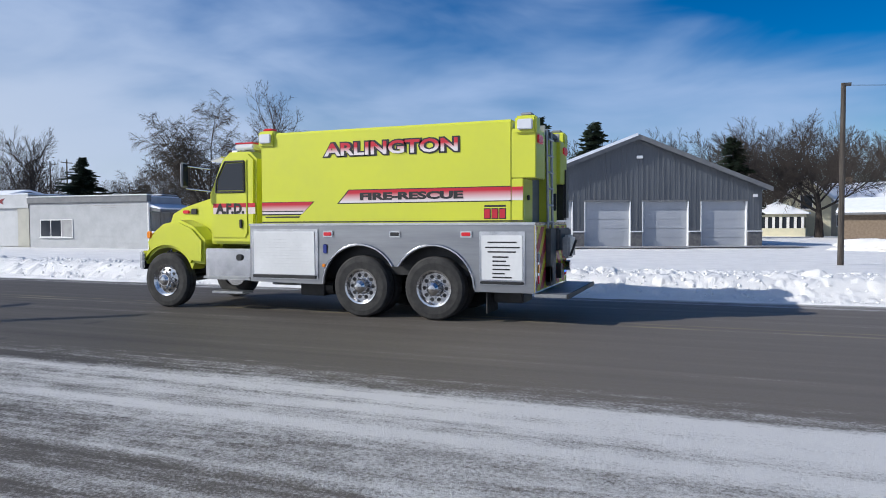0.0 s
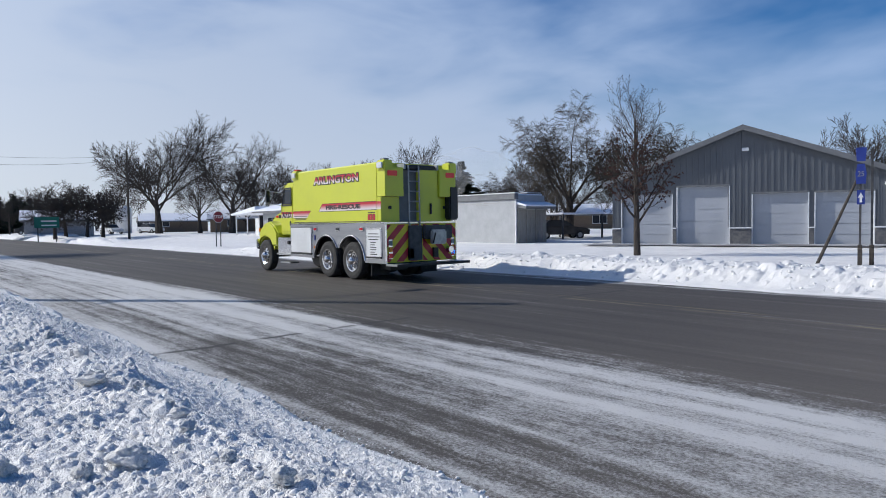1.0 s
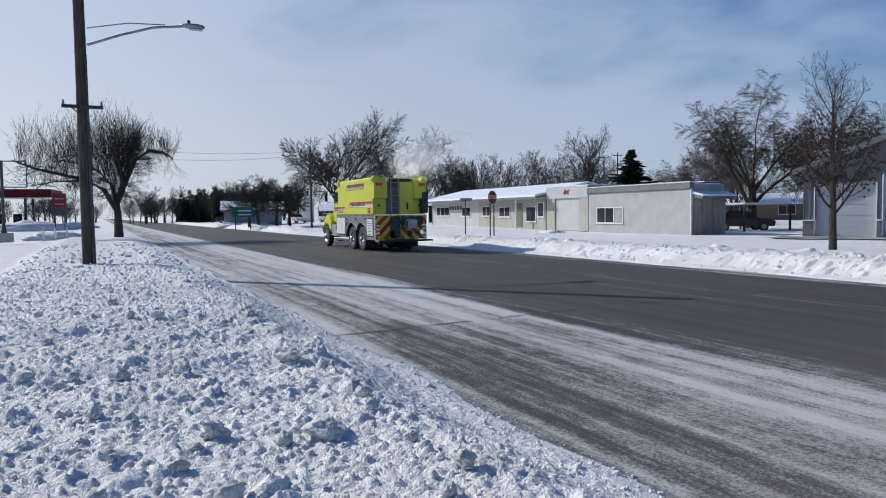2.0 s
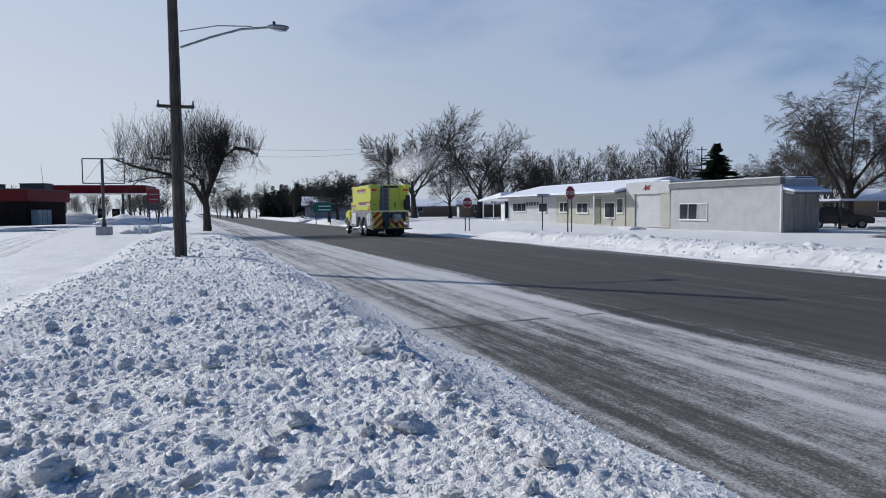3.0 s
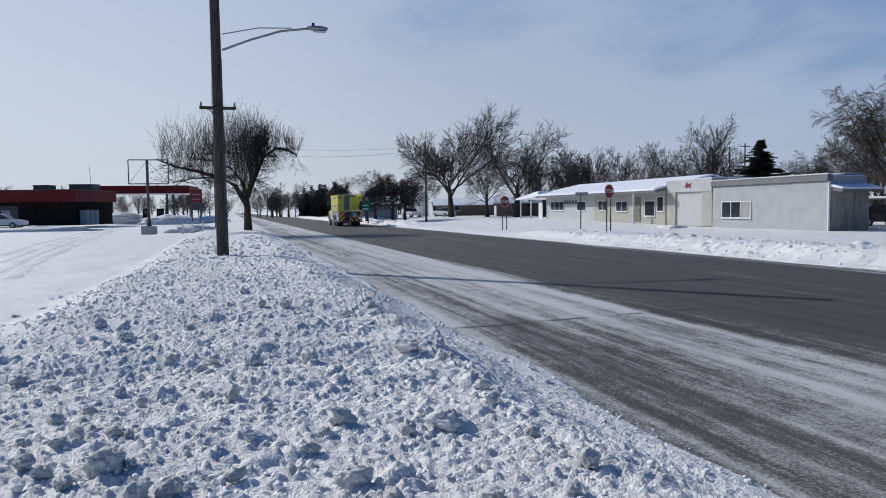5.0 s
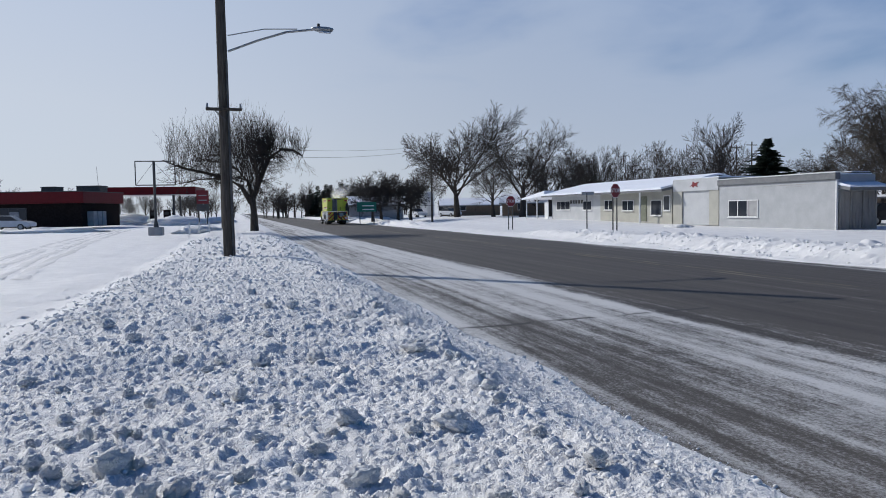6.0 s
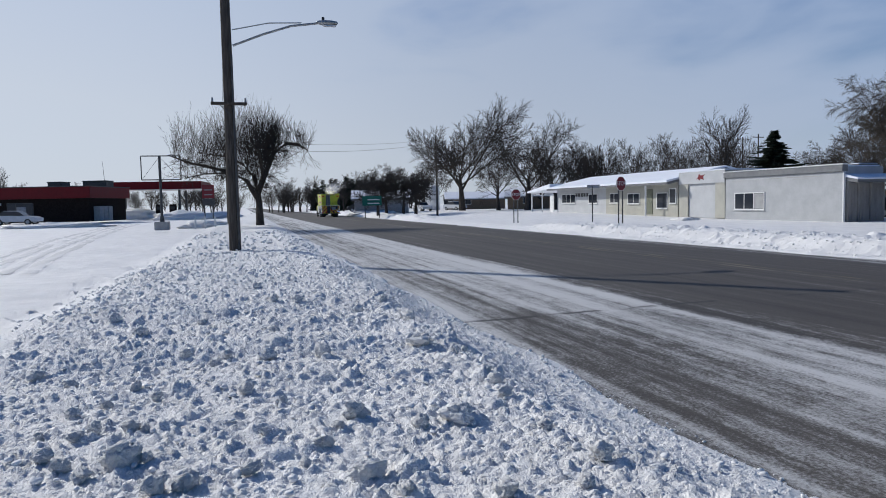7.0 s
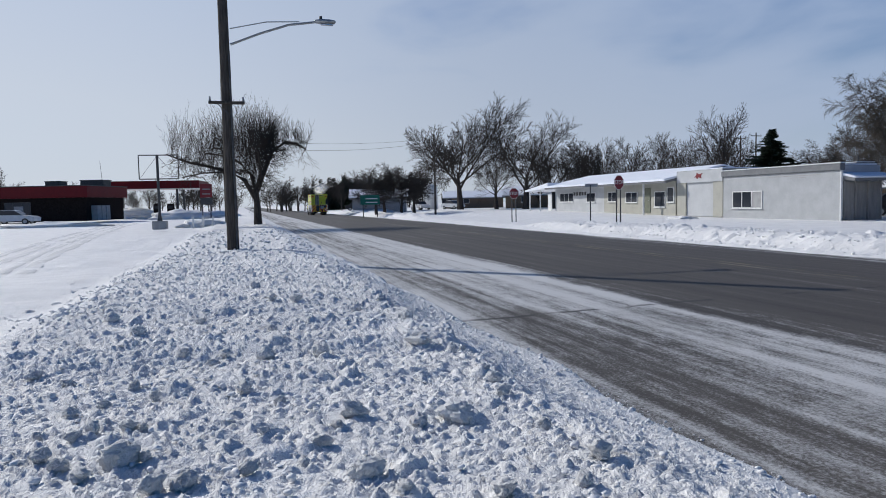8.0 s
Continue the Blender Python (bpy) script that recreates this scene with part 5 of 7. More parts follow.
        for x, m in ((-3.62, SIGN_BACK), (-2.35, BLACK), (-1.10, LAMP_RED)):
            mk = part("marker_light", box(x - 0.10, x + 0.10, min(y, y + s * 0.03), max(y, y + s * 0.03), 1.36, 1.47, 0.01), CHROME, t)
            part("lens", box(x - 0.075, x + 0.075, min(y + s * 0.031, y + s * 0.042), max(y + s * 0.031, y + s * 0.042), 1.385, 1.445, 0.006), m if x != -3.62 else LAMP_RED, mk)
        part("fuel_flap", box(-3.72, -3.64, min(y, y + s * 0.02), max(y, y + s * 0.02), 1.08, 1.24, 0.01), SIGN_BLUE, t)
        part("side_marker", box(-3.74, -3.68, min(y, y + s * 0.025), max(y, y + s * 0.025), 0.84, 0.90, 0.01), LAMP_AMBER, t)
    # yellow tank
    top = 3.20
    shell = [(-S, 1.602), (S, 1.602), (S, top - 0.04), (S - 0.03, top), (-S + 0.03, top), (-S, top - 0.04)]
    tank = part("tank", prism(shell, -4.98, -0.36, "x", bevel=0.015), YELLOW, t, "lime yellow water tank")
    for s in (-1, 1):
        y = s * S
        part("rear_locker", box(-0.358, -0.17, min(y, s * 0.62), max(y, s * 0.62), 1.602, 2.28, 0.012), YELLOW, t)
        part("rear_locker", box(-0.358, 0.03, min(y, s * 0.62), max(y, s * 0.62), 2.284, 3.05, 0.012), YELLOW, t)
        part("locker_handle", box(-0.17, -0.14, s * 0.95 - 0.05, s * 0.95 + 0.05, 1.95, 2.03, 0.008), BLACK, t)
        for x0 in (-5.02, -0.30):
            lb = part("light_box", box(x0, x0 + 0.34, min(y * 0.80, y * 1.03), max(y * 0.80, y * 1.03), 2.95, 3.24, 0.03), YELLOW, t)
            part("scene_light", box(x0 + 0.05, x0 + 0.29, min(y * 1.031, y * 1.07), max(y * 1.031, y * 1.07), 3.02, 3.18, 0.015), LAMP_CLEAR, lb)
            part("beacon", box(x0 + 0.08, x0 + 0.26, min(y * 0.84, y * 0.99), max(y * 0.84, y * 0.99), 3.242, 3.29, 0.015), LAMP_RED if x0 < -1 else SIGN_BACK, lb)
    part("top_hatch", box(-2.8, -2.0, -0.4, 0.4, top + 0.001, top + 0.10, 0.03), GALV, t)
    part("hose_bed_rail", box(-0.30, 0.02, -0.60, -0.54, 3.02, 3.16), GALV, t)
    part("hose_bed_rail", box(-0.30, 0.02, 0.54, 0.60, 3.02, 3.16), GALV, t)
    part("hose_cover", box(-0.34, 0.0, -0.53, 0.53, 3.02, 3.14, 0.03), BLACK, t)
    # rear of the tank
    part("rear_panel", box(-0.358, -0.03, -0.02, 0.615, 1.602, 3.015, 0.012), YELLOW, t)
    part("rear_recess", box(-0.358, -0.20, -0.615, -0.025, 1.602, 3.015), FASCIA, t)
    part("tool_box", box(0.017, 0.16, -0.02, 0.98, 1.12, 1.50, 0.03), METAL_DARK, t)
    part("step_frame", box(0.017, 0.10, -0.50, -0.06, 0.56, 1.50, 0.01), METAL_DARK, t)
    part("rear_valve", box(-0.03, 0.02, 0.30, 0.36, 1.8, 2.1, 0.01), BLACK, t)
    part("hose_locker", box(-0.20, 0.06, S - 0.25, S + 0.08, 1.64, 2.60, 0.04), BLACK, t)
    for s in (-1, 1):
        rl = part("rear_warning_light", box(0.031, 0.06, s * 1.0 - 0.16, s * 1.0 + 0.16, 2.82, 2.96, 0.015), LAMP_RED, t)
    # ladder
    lad = part("ladder_rail", rod((0.06, -0.45, 0.62), (0.02, -0.45, 3.12), 0.022, sides=8), GALV, t)
    part("ladder_rail", rod((0.06, -0.10, 0.62), (0.02, -0.10, 3.12), 0.022, sides=8), GALV, t)
    for i in range(9):
        z = 0.80 + i * 0.27
        part("ladder_rung", rod((0.055, -0.45, z), (0.055, -0.10, z), 0.016, sides=8), GALV, t)
    # chevron board
    part("chevron_board", box(-0.002, 0.012, -S + 0.01, S - 0.01, 0.52, 1.55), DECAL_YELLOW, t, "yellow board with red diagonal stripes")
    for half, s in ((-1, 1), (1, -1)):
        y0, y1 = (-S + 0.03, -0.02) if half < 0 else (0.02, S - 0.03)
        for i in range(-8, 12):
            a = i * 0.46
            band = [(a, 0.5), (a + 0.23, 0.5), (a + 0.23 + s * 1.1, 1.6), (a + s * 1.1, 1.6)]
            cut = clipped(band, y0, y1, 0.54, 1.53)
            if len(cut) > 2:
                part("chevron_stripe", prism(cut, 0.0125, 0.016, "x"), DECAL_RED, t)
    part("rear_frame", box(0.013, 0.03, -S - 0.015, -S + 0.03, 0.5, 1.56), CHROME, t)
    part("rear_frame", box(0.013, 0.03, S - 0.03, S + 0.015, 0.5, 1.56), CHROME, t)
    part("dump_chute", box(0.165, 0.30, 0.12, 0.66, 0.98, 1.38, 0.04), GALV, t, "square steel dump chute")
    part("chute_lever", rod((0.30, 0.16, 1.02), (0.40, 0.16, 1.3), 0.02), BLACK, t)
    part("suction_cap", rod((0.017, 0.92, 0.82), (0.16, 0.92, 0.82), 0.09), CHROME, t)
    part("blue_light", box(0.017, 0.05, 1.02, 1.16, 0.68, 0.78, 0.01), LAMP_BLUE, t)
    for s in (-1, 1):
        tl = part("tail_light_cluster", box(0.017, 0.035, s * 1.08 - 0.06, s * 1.08 + 0.06, 0.62, 1.14, 0.006), CHROME, t)
        for i, m in enumerate((LAMP_RED, LAMP_AMBER, SIGN_BACK)):
            part("lens", box(0.036, 0.05, s * 1.08 - 0.05, s * 1.08 + 0.05, 0.64 + i * 0.17, 0.77 + i * 0.17, 0.01), m, tl)
    part("tailboard", box(0.0, 0.50, -S, S + 0.06, 0.44, 0.497, 0.008), GALV, t, "flat steel tailboard")
    part("tailboard_edge", box(0.502, 0.53, -S, S + 0.06, 0.43, 0.50), BLACK, t)
    part("mudflap", box(-0.80, -0.78, -1.15, -0.55, 0.15, 0.55), RUBBER, t)
    part("mudflap", box(-0.80, -0.78, 0.55, 1.15, 0.15, 0.55), RUBBER, t)
    # cab, bonnet and wings
    C = 1.02
    cab_side = [(-6.30, 1.22), (-5.28, 1.22), (-5.26, 2.80), (-5.40, 2.93), (-5.85, 2.93), (-6.02, 2.80), (-6.32, 2.16)]
    cab = part("cab", prism(cab_side, -C, C, bevel=0.05), YELLOW, t, "lime yellow cab")
    part("windscreen", prism([(-6.315, 2.18), (-6.295, 2.18), (-6.02, 2.76), (-6.05, 2.78)], -C + 0.12, C - 0.12), GLASS, cab)
    part("sun_visor", prism([(-6.25, 2.80), (-6.02, 2.86), (-6.02, 2.83), (-6.26, 2.77)], -C, C), CHROME, cab)
    bonnet = [(-7.55, 1.05), (-6.31, 1.05), (-6.31, 2.14), (-6.48, 2.12), (-7.25, 1.92), (-7.50, 1.80), (-7.60, 1.55)]
    bn = part("bonnet", prism(bonnet, -0.72, 0.72, bevel=0.07), YELLOW, t, "sloping yellow bonnet")
    part("grille", box(-7.66, -7.57, -0.5, 0.5, 0.95, 1.75, 0.03), CHROME, bn)
    for s in (-1, 1):
        wing = [(-7.72, 1.08)] + arc(-7.25, 0.55, 0.60, 158, 18, 12) + [(-6.62, 0.86), (-6.38, 0.84), (-6.36, 1.30), (-6.62, 1.55), (-6.95, 1.68), (-7.35, 1.60), (-7.62, 1.42), (-7.74, 1.25)]
        w = part("front_wing", prism(wing, min(s * 0.70, s * 1.14), max(s * 0.70, s * 1.14), bevel=0.05), YELLOW, t, "bulging yellow front wing")
        part("headlamp", box(-7.76, -7.60, min(s * 0.74, s * 1.06), max(s * 0.74, s * 1.06), 1.28, 1.46, 0.04), LAMP_CLEAR, w)
        part("turn_light", box(-7.72, -7.60, min(s * 1.10, s * 1.16), max(s * 1.10, s * 1.16), 1.32, 1.46, 0.02), LAMP_AMBER, w)
        part("warning_light", box(-7.18, -7.02, min(s * 0.721, s * 0.76), max(s * 0.721, s * 0.76), 1.80, 1.87, 0.015), LAMP_RED, bn)
        part("air_intake", box(-6.98, -6.84, min(s * 0.721, s * 0.75), max(s * 0.721, s * 0.75), 1.79, 1.90, 0.01), BLACK, bn)
        # cab door with its window, seams, handle, stripe and letters
        y = s * C
        d = part("cab_door", prism([(-6.22, 1.34), (-5.50, 1.34), (-5.44, 1.42), (-5.44, 2.78), (-5.95, 2.80), (-6.24, 2.18)], min(y, y + s * 0.018), max(y, y + s * 0.018), bevel=0.006), YELLOW, t)
        part("door_window", prism([(-6.10, 2.22), (-5.52, 2.22), (-5.52, 2.72), (-5.90, 2.72), (-6.08, 2.42)], min(y + s * 0.019, y + s * 0.024), max(y + s * 0.019, y + s * 0.024)), GLASS, d)
        bm = bmesh.new()
        ring = [(-6.13, 2.19), (-5.49, 2.19), (-5.49, 2.75), (-5.92, 2.75), (-6.11, 2.42)]
        for p, q in zip(ring, ring[1:] + ring[:1]):
            rod((p[0], y + s * 0.022, p[1]), (q[0], y + s * 0.022, q[1]), 0.02, bm=bm, sides=6)
        part("window_seal", bm, BLACK, d)
        part("door_handle", box(-5.60, -5.54, min(y + s * 0.019, y + s * 0.05), max(y + s * 0.019, y + s * 0.05), 1.52, 1.68, 0.01), BLACK, d)
        st = part("door_stripe", prism([(-6.20, 1.78), (-5.46, 1.78), (-5.46, 1.90), (-6.20, 1.90)], min(y + s * 0.0185, y + s * 0.021), max(y + s * 0.0185, y + s * 0.021)), DECAL_PALE, d)
        part("door_stripe", prism([(-6.20, 1.902), (-5.46, 1.902), (-5.46, 1.98), (-6.20, 1.98)], min(y + s * 0.0185, y + s * 0.021), max(y + s * 0.0185, y + s * 0.021)), DECAL_RED, d)
        part("cab_stripe", box(-5.43, -5.27, min(y, y + s * 0.004), max(y, y + s * 0.004), 1.78, 1.90), DECAL_PALE, cab)
        part("cab_stripe", box(-5.43, -5.27, min(y, y + s * 0.004), max(y, y + s * 0.004), 1.902, 1.98), DECAL_RED, cab)
        # chrome step box and fuel tank under the cab
        sb = part("step_box", box(-6.34, -5.30, min(s * 0.62, s * 1.12), max(s * 0.62, s * 1.12), 0.56, 1.14, 0.02), CHROME, t, "bright checker plate step box")
        part("step_tread", box(-6.34, -5.30, min(s * 1.121, s * 1.18), max(s * 1.121, s * 1.18), 0.58, 0.63, 0.005), GALV, sb)
        part("step_lamp", rod((-5.55, s * 1.12, 0.98), (-5.55, s * 1.16, 0.98), 0.06), BLACK, sb)
        part("running_board", box(-6.2, -5.5, min(s * 0.8, s * 1.12), max(s * 0.8, s * 1.12), 0.30, 0.345, 0.01), GALV, t)
        # mirror on its bracket
        mr = part("mirror", box(-6.66, -6.60, min(s * 1.24, s * 1.40), max(s * 1.24, s * 1.40), 2.28, 2.74, 0.02), SIGN_BACK, t)
        part("mirror_glass", box(-6.599, -6.59, min(s * 1.26, s * 1.38), max(s * 1.26, s * 1.38), 2.31, 2.71), GLASS, mr)
        for z in (2.26, 2.68):
            part("mirror_arm", rod((-6.28, s * 1.0, z - 0.05), (-6.63, s * 1.27, z), 0.014, sides=6), CHROME, mr)
    part("bumper", box(-7.90, -7.78, -1.18, 1.18, 0.72, 1.08, 0.03), CHROME, t, "bright steel front bumper")
    part("light_bar_mount", box(-5.75, -5.5, -0.7, 0.7, 2.931, 2.985), GALV, t)
    lb = part("light_bar", box(-5.85, -5.42, -0.85, 0.85, 2.987, 3.09, 0.03), LAMP_CLEAR, t, "clear and red roof light bar")
    part("red_lens", box(-5.84, -5.43, -0.84, -0.45, 3.091, 3.12, 0.01), LAMP_RED, lb)
    part("air_horn", rod((-6.05, -0.6, 3.0), (-5.86, -0.6, 3.0), 0.05, 0.03), CHROME, t)
    part("exhaust_stack", rod((-5.12, 0.7, 1.6), (-5.12, 0.7, 3.45), 0.07), CHROME, t)
    # stripes and words on both sides of the tank
    for s in (-1, 1):
        y = s * S
        def flat(name, pts, mat, off):
            a, b = y + s * off, y + s * (off + 0.0015)
            return part(name, prism(pts, min(a, b), max(a, b)), mat, tank)
        flat("stripe_edge", [(-3.44, 1.93), (-0.37, 1.93), (-0.37, 2.17), (-3.22, 2.17)], DECAL_DARK, 0.001)
        flat("stripe", [(-3.40, 1.945), (-0.37, 1.945), (-0.37, 2.155), (-3.205, 2.155)], FADE_HIGH, 0.003)
        flat("stripe", [(-4.97, 1.77), (-4.13, 1.77), (-3.92, 1.97), (-4.97, 1.97)], FADE_LOW, 0.003)
        flat("pinstripe", [(-4.97, 1.805), (-4.12, 1.805), (-4.10, 1.822), (-4.97, 1.822)], DECAL_DARK, 0.005)
        flat("stripe_edge", [(-4.97, 1.745), (-4.17, 1.745), (-3.89, 1.98), (-4.97, 1.98)], DECAL_DARK, 0.001)
        flat("pinstripe", [(-4.9, 1.70), (-4.2, 1.70), (-4.18, 1.725), (-4.9, 1.725)], DECAL_DARK, 0.003)
        flat("bottom_line", [(-4.97, 1.612), (-0.37, 1.612), (-0.37, 1.635), (-4.97, 1.635)], DECAL_DARK, 0.001)
        flat("locker_line", [(-0.36, 1.612), (-0.36, 1.635), (-0.172, 1.635), (-0.172, 1.612)], DECAL_DARK, 0.001)
        flat("locker_stripe", [(-0.357, 1.945), (-0.175, 1.945), (-0.175, 2.155), (-0.357, 2.155)], FADE_HIGH, 0.003)
        # a red emergency number, drawn as plain blocks
        for i in range(3):
            x = -0.80 + i * 0.125 if s < 0 else -0.60 - i * 0.125
            flat("number_shadow", [(x - 0.008, 1.655), (x + 0.105, 1.655), (x + 0.105, 1.825), (x - 0.008, 1.825)], DECAL_DARK, 0.001)
            flat("number_block", [(x, 1.668), (x + 0.09, 1.668), (x + 0.09, 1.812), (x, 1.812)], DECAL_RED, 0.003)
        flat("caption_bar", [(-0.80, 1.845), (-0.45, 1.845), (-0.45, 1.875), (-0.80, 1.875)], DECAL_DARK, 0.001)
        for word, x0, x1, z0, z1, mats in (("ARLINGTON", -3.68, -1.24, 2.745, 2.965, (DECAL_DARK, FADE_NAME)), ("FIRE-RESCUE", -3.00, -1.15, 1.985, 2.115, (DECAL_DARK, None))):
            made = [(fitted_words("lettering", word, mats[0], x0, x1, z0, z1, 0, tank, 0.002, 0.0, 0.034 if mats[1] else 0.016, 0.026 if mats[1] else 0.0), 0.0065)]
            if mats[1]:
                made.append((fitted_words("lettering", word, mats[1], x0, x1, z0, z1, 0, tank, 0.002, 0.0, 0.008), 0.0105))
            for o, off in made:
                if s > 0:
                    o.data.transform(Matrix.Translation((x0 + x1, 0, 0)) @ Matrix.Rotation(math.pi, 4, "Z"))
                o.data.transform(Matrix.Translation((0, y + s * off, 0)))
        dw = fitted_words("lettering", "A.F.D.", DECAL_DARK, -6.14, -5.50, 1.78, 1.98, 0, t, 0.002, 0.0, 0.014)
        if s > 0:
            dw.data.transform(Matrix.Translation((-11.66, 0, 0)) @ Matrix.Rotation(math.pi, 4, "Z"))
        dw.data.transform(Matrix.Translation((0, s * (C + 0.024), 0)))
    wheels = [(truck_wheel(t, -7.25, s * 1.02, False), -7.25, s * 1.02) for s in (-1, 1)]
    wheels += [(truck_wheel(t, x, s * 1.06, True), x, s * 1.06) for x in (-3.02, -1.68) for s in (-1, 1)]
    return t, wheels


TRUCK, WHEELS = fire_truck()


# ---- exhaust steam above the truck ----
def steam_material(thick):
    m = bpy.data.materials.new("steam")
    m.use_nodes = True
    n, l = m.node_tree.nodes, m.node_tree.links
    n.remove(n["Principled BSDF"])
    dif, tra, half, clear, veil = n.new("ShaderNodeBsdfDiffuse"), n.new("ShaderNodeBsdfTranslucent"), n.new("ShaderNodeMixShader"), n.new("ShaderNodeBsdfTransparent"), n.new("ShaderNodeMixShader")
    dif.inputs[0].default_value = tra.inputs[0].default_value = (0.94, 0.94, 0.95, 1)
    half.inputs[0].default_value = 0.6
    l.new(dif.outputs[0], half.inputs[1])
    l.new(tra.outputs[0], half.inputs[2])
    l.new(clear.outputs[0], veil.inputs[1])
    l.new(half.outputs[0], veil.inputs[2])
    l.new(veil.outputs[0], n["Material Output"].inputs[0])
    tc, q, r = n.new("ShaderNodeTexCoord"), n.new("ShaderNodeTexNoise"), n.new("ShaderNodeMapRange")
    q.inputs["Scale"].default_value, q.inputs["Detail"].default_value = 0.9, 2
    r.inputs[1].default_value, r.inputs[2].default_value, r.inputs[3].default_value, r.inputs[4].default_value = 0.30, 0.75, thick * 0.25, thick
    l.new(tc.outputs["Object"], q.inputs["Vector"])
    l.new(q.outputs[0], r.inputs[0])
    l.new(r.outputs[0], veil.inputs[0])
    return m


PUFF = thing("exhaust_steam", "white steam drifting over the truck's tail", "steam")
for k, (cx, cy, cz, rx, rz, thick) in enumerate(((0.0, 0.0, 0.0, 0.48, 0.42, 0.55), (0.0, 0.05, 0.02, 0.72, 0.58, 0.34), (0.05, 0.1, 0.06, 1.0, 0.75, 0.18), (1.15, 0.35, 0.30, 0.75, 0.45, 0.28), (1.25, 0.4, 0.32, 1.1, 0.62, 0.14), (2.5, 0.9, 0.75, 1.1, 0.5, 0.08))):
    bm = bmesh.new()
    bmesh.ops.create_icosphere(bm, subdivisions=4, radius=1)
    for v in bm.verts:
        d = 1 + 0.42 * noise.noise(v.co * 1.6 + Vector((k * 5.0, 3, 0))) + 0.16 * noise.noise(v.co * 3.5 + Vector((0, k * 4.0, 0)))
        v.co = Vector((cx + v.co.x * rx * d, cy + v.co.y * rx * 0.9 * d, cz + v.co.z * rz * d))
    part("puff", bm, steam_material(thick), PUFF, "", True).visible_shadow = False


# ---- snow clods on the ploughed bank ----
def clod_shape(seed, subdiv):
    bm = bmesh.new()
    bmesh.ops.create_icosphere(bm, subdivisions=subdiv, radius=1)
    for v in bm.verts:
        p = v.co * 1.1 + Vector((seed * 3.7, seed * 1.9, 0))
        d = 1 + 0.55 * noise.noise(p) + 0.30 * noise.noise(p * 2.3) + 0.18 * noise.noise(p * 5.1)
        v.co *= d
    cut = random.Random(seed * 13)
    for k in range(7):                       # broken faces
        a = Vector((cut.uniform(-1, 1), cut.uniform(-1, 1), cut.uniform(-0.6, 1))).normalized()
        far = cut.uniform(0.55, 0.95)
        for v in bm.verts:
            over = v.co.dot(a) - far
            if over > 0:
                v.co -= a * over * 0.5
    for v in bm.verts:
        p = v.co + Vector((0, 0, seed * 2.3))
        v.co *= 1 + 0.10 * noise.noise(p * 5) + 0.09 * noise.noise(p * 10) + 0.05 * noise.noise(p * 21)
    return bm


CLODS_NEAR = [
    (-5.51, -0.06, 0.082), (-5.56, 0.36, 0.096), (-4.51, -0.22, 0.083), (-4.13, -0.03, 0.045), (-3.72, 0.33, 0.083), (-3.34, 0.13, 0.058), (-3.81, -0.77, 0.052), (-3.8, -0.7, 0.033),
    (-3.73, -1.0, 0.051), (-3.81, -1.17, 0.043), (-5.06, -1.31, 0.051), (-5.62, -1.66, 0.079), (-4.3, -1.14, 0.054), (-3.84, -0.94, 0.058), (-3.5, -1.08, 0.058), (-3.36, -0.98, 0.052),
    (-3.22, -0.87, 0.057), (-3.03, -0.45, 0.068), (-3.12, -0.21, 0.058), (-3.13, 0.02, 0.043), (-4.5, -0.73, 0.05), (-4.76, -0.87, 0.053), (-4.42, -0.99, 0.044), (-2.91, 0.26, 0.089),
    (-3.34, -0.74, 0.092), (-3.37, -0.64, 0.042), (-3.0, -0.57, 0.076), (-3.57, 0.22, 0.04), (-3.56, -0.13, 0.04),
]
CLODS_ALONG = [
    (-7.26, -0.62, 0.063), (-6.91, -1.14, 0.077), (-8.56, 0.11, 0.084), (-8.44, 0.38, 0.094), (-10.96, -0.04, 0.095), (-7.82, 1.0, 0.087), (-8.21, 1.35, 0.082), (-8.03, -1.54, 0.09),
    (-5.49, -0.44, 0.054), (-5.66, -0.36, 0.062), (-5.77, -0.67, 0.057), (-6.62, 0.03, 0.065), (-5.69, 1.17, 0.129), (-5.42, 1.39, 0.069), (-5.48, 1.49, 0.05), (-4.59, 1.36, 0.054),
    (-4.35, 1.34, 0.068), (-3.92, 1.24, 0.062), (-3.56, 0.83, 0.11), (-3.52, 0.63, 0.063), (-4.0, 1.63, 0.083), (-2.77, 1.24, 0.079), (-3.29, 1.22, 0.054), (-2.68, 0.36, 0.062),
    (-2.53, 0.71, 0.075), (-2.51, 1.03, 0.056), (-6.81, 1.35, 0.085),
]
SHAPES = []
for i in range(6):
    bm = clod_shape(i + 1, 4)
    me = bpy.data.meshes.new("snow_clod")
    bm.to_mesh(me)
    bm.free()
    me.materials.append(CLOD)
    me.polygons.foreach_set("use_smooth", [True] * len(me.polygons))
    SHAPES.append(me)
rnd = random.Random(5)
for i, (x, y, r) in enumerate(CLODS_NEAR + CLODS_ALONG):
    ob = tagged(new("snow_clod", SHAPES[i % 6]), "broken clod of ploughed snow lying on the bank", "snow clod", "snow clods on the bank")
    ob.matrix_basis = Matrix.Translation((x, y, ground_z(x, y) + r * 0.36)) @ Euler((rnd.uniform(-0.3, 0.3), rnd.uniform(-0.3, 0.3), rnd.uniform(0, 6.3))).to_matrix().to_4x4() @ Matrix.Diagonal((r * 0.84, r * rnd.uniform(0.52, 0.72), r * rnd.uniform(0.46, 0.68), 1))


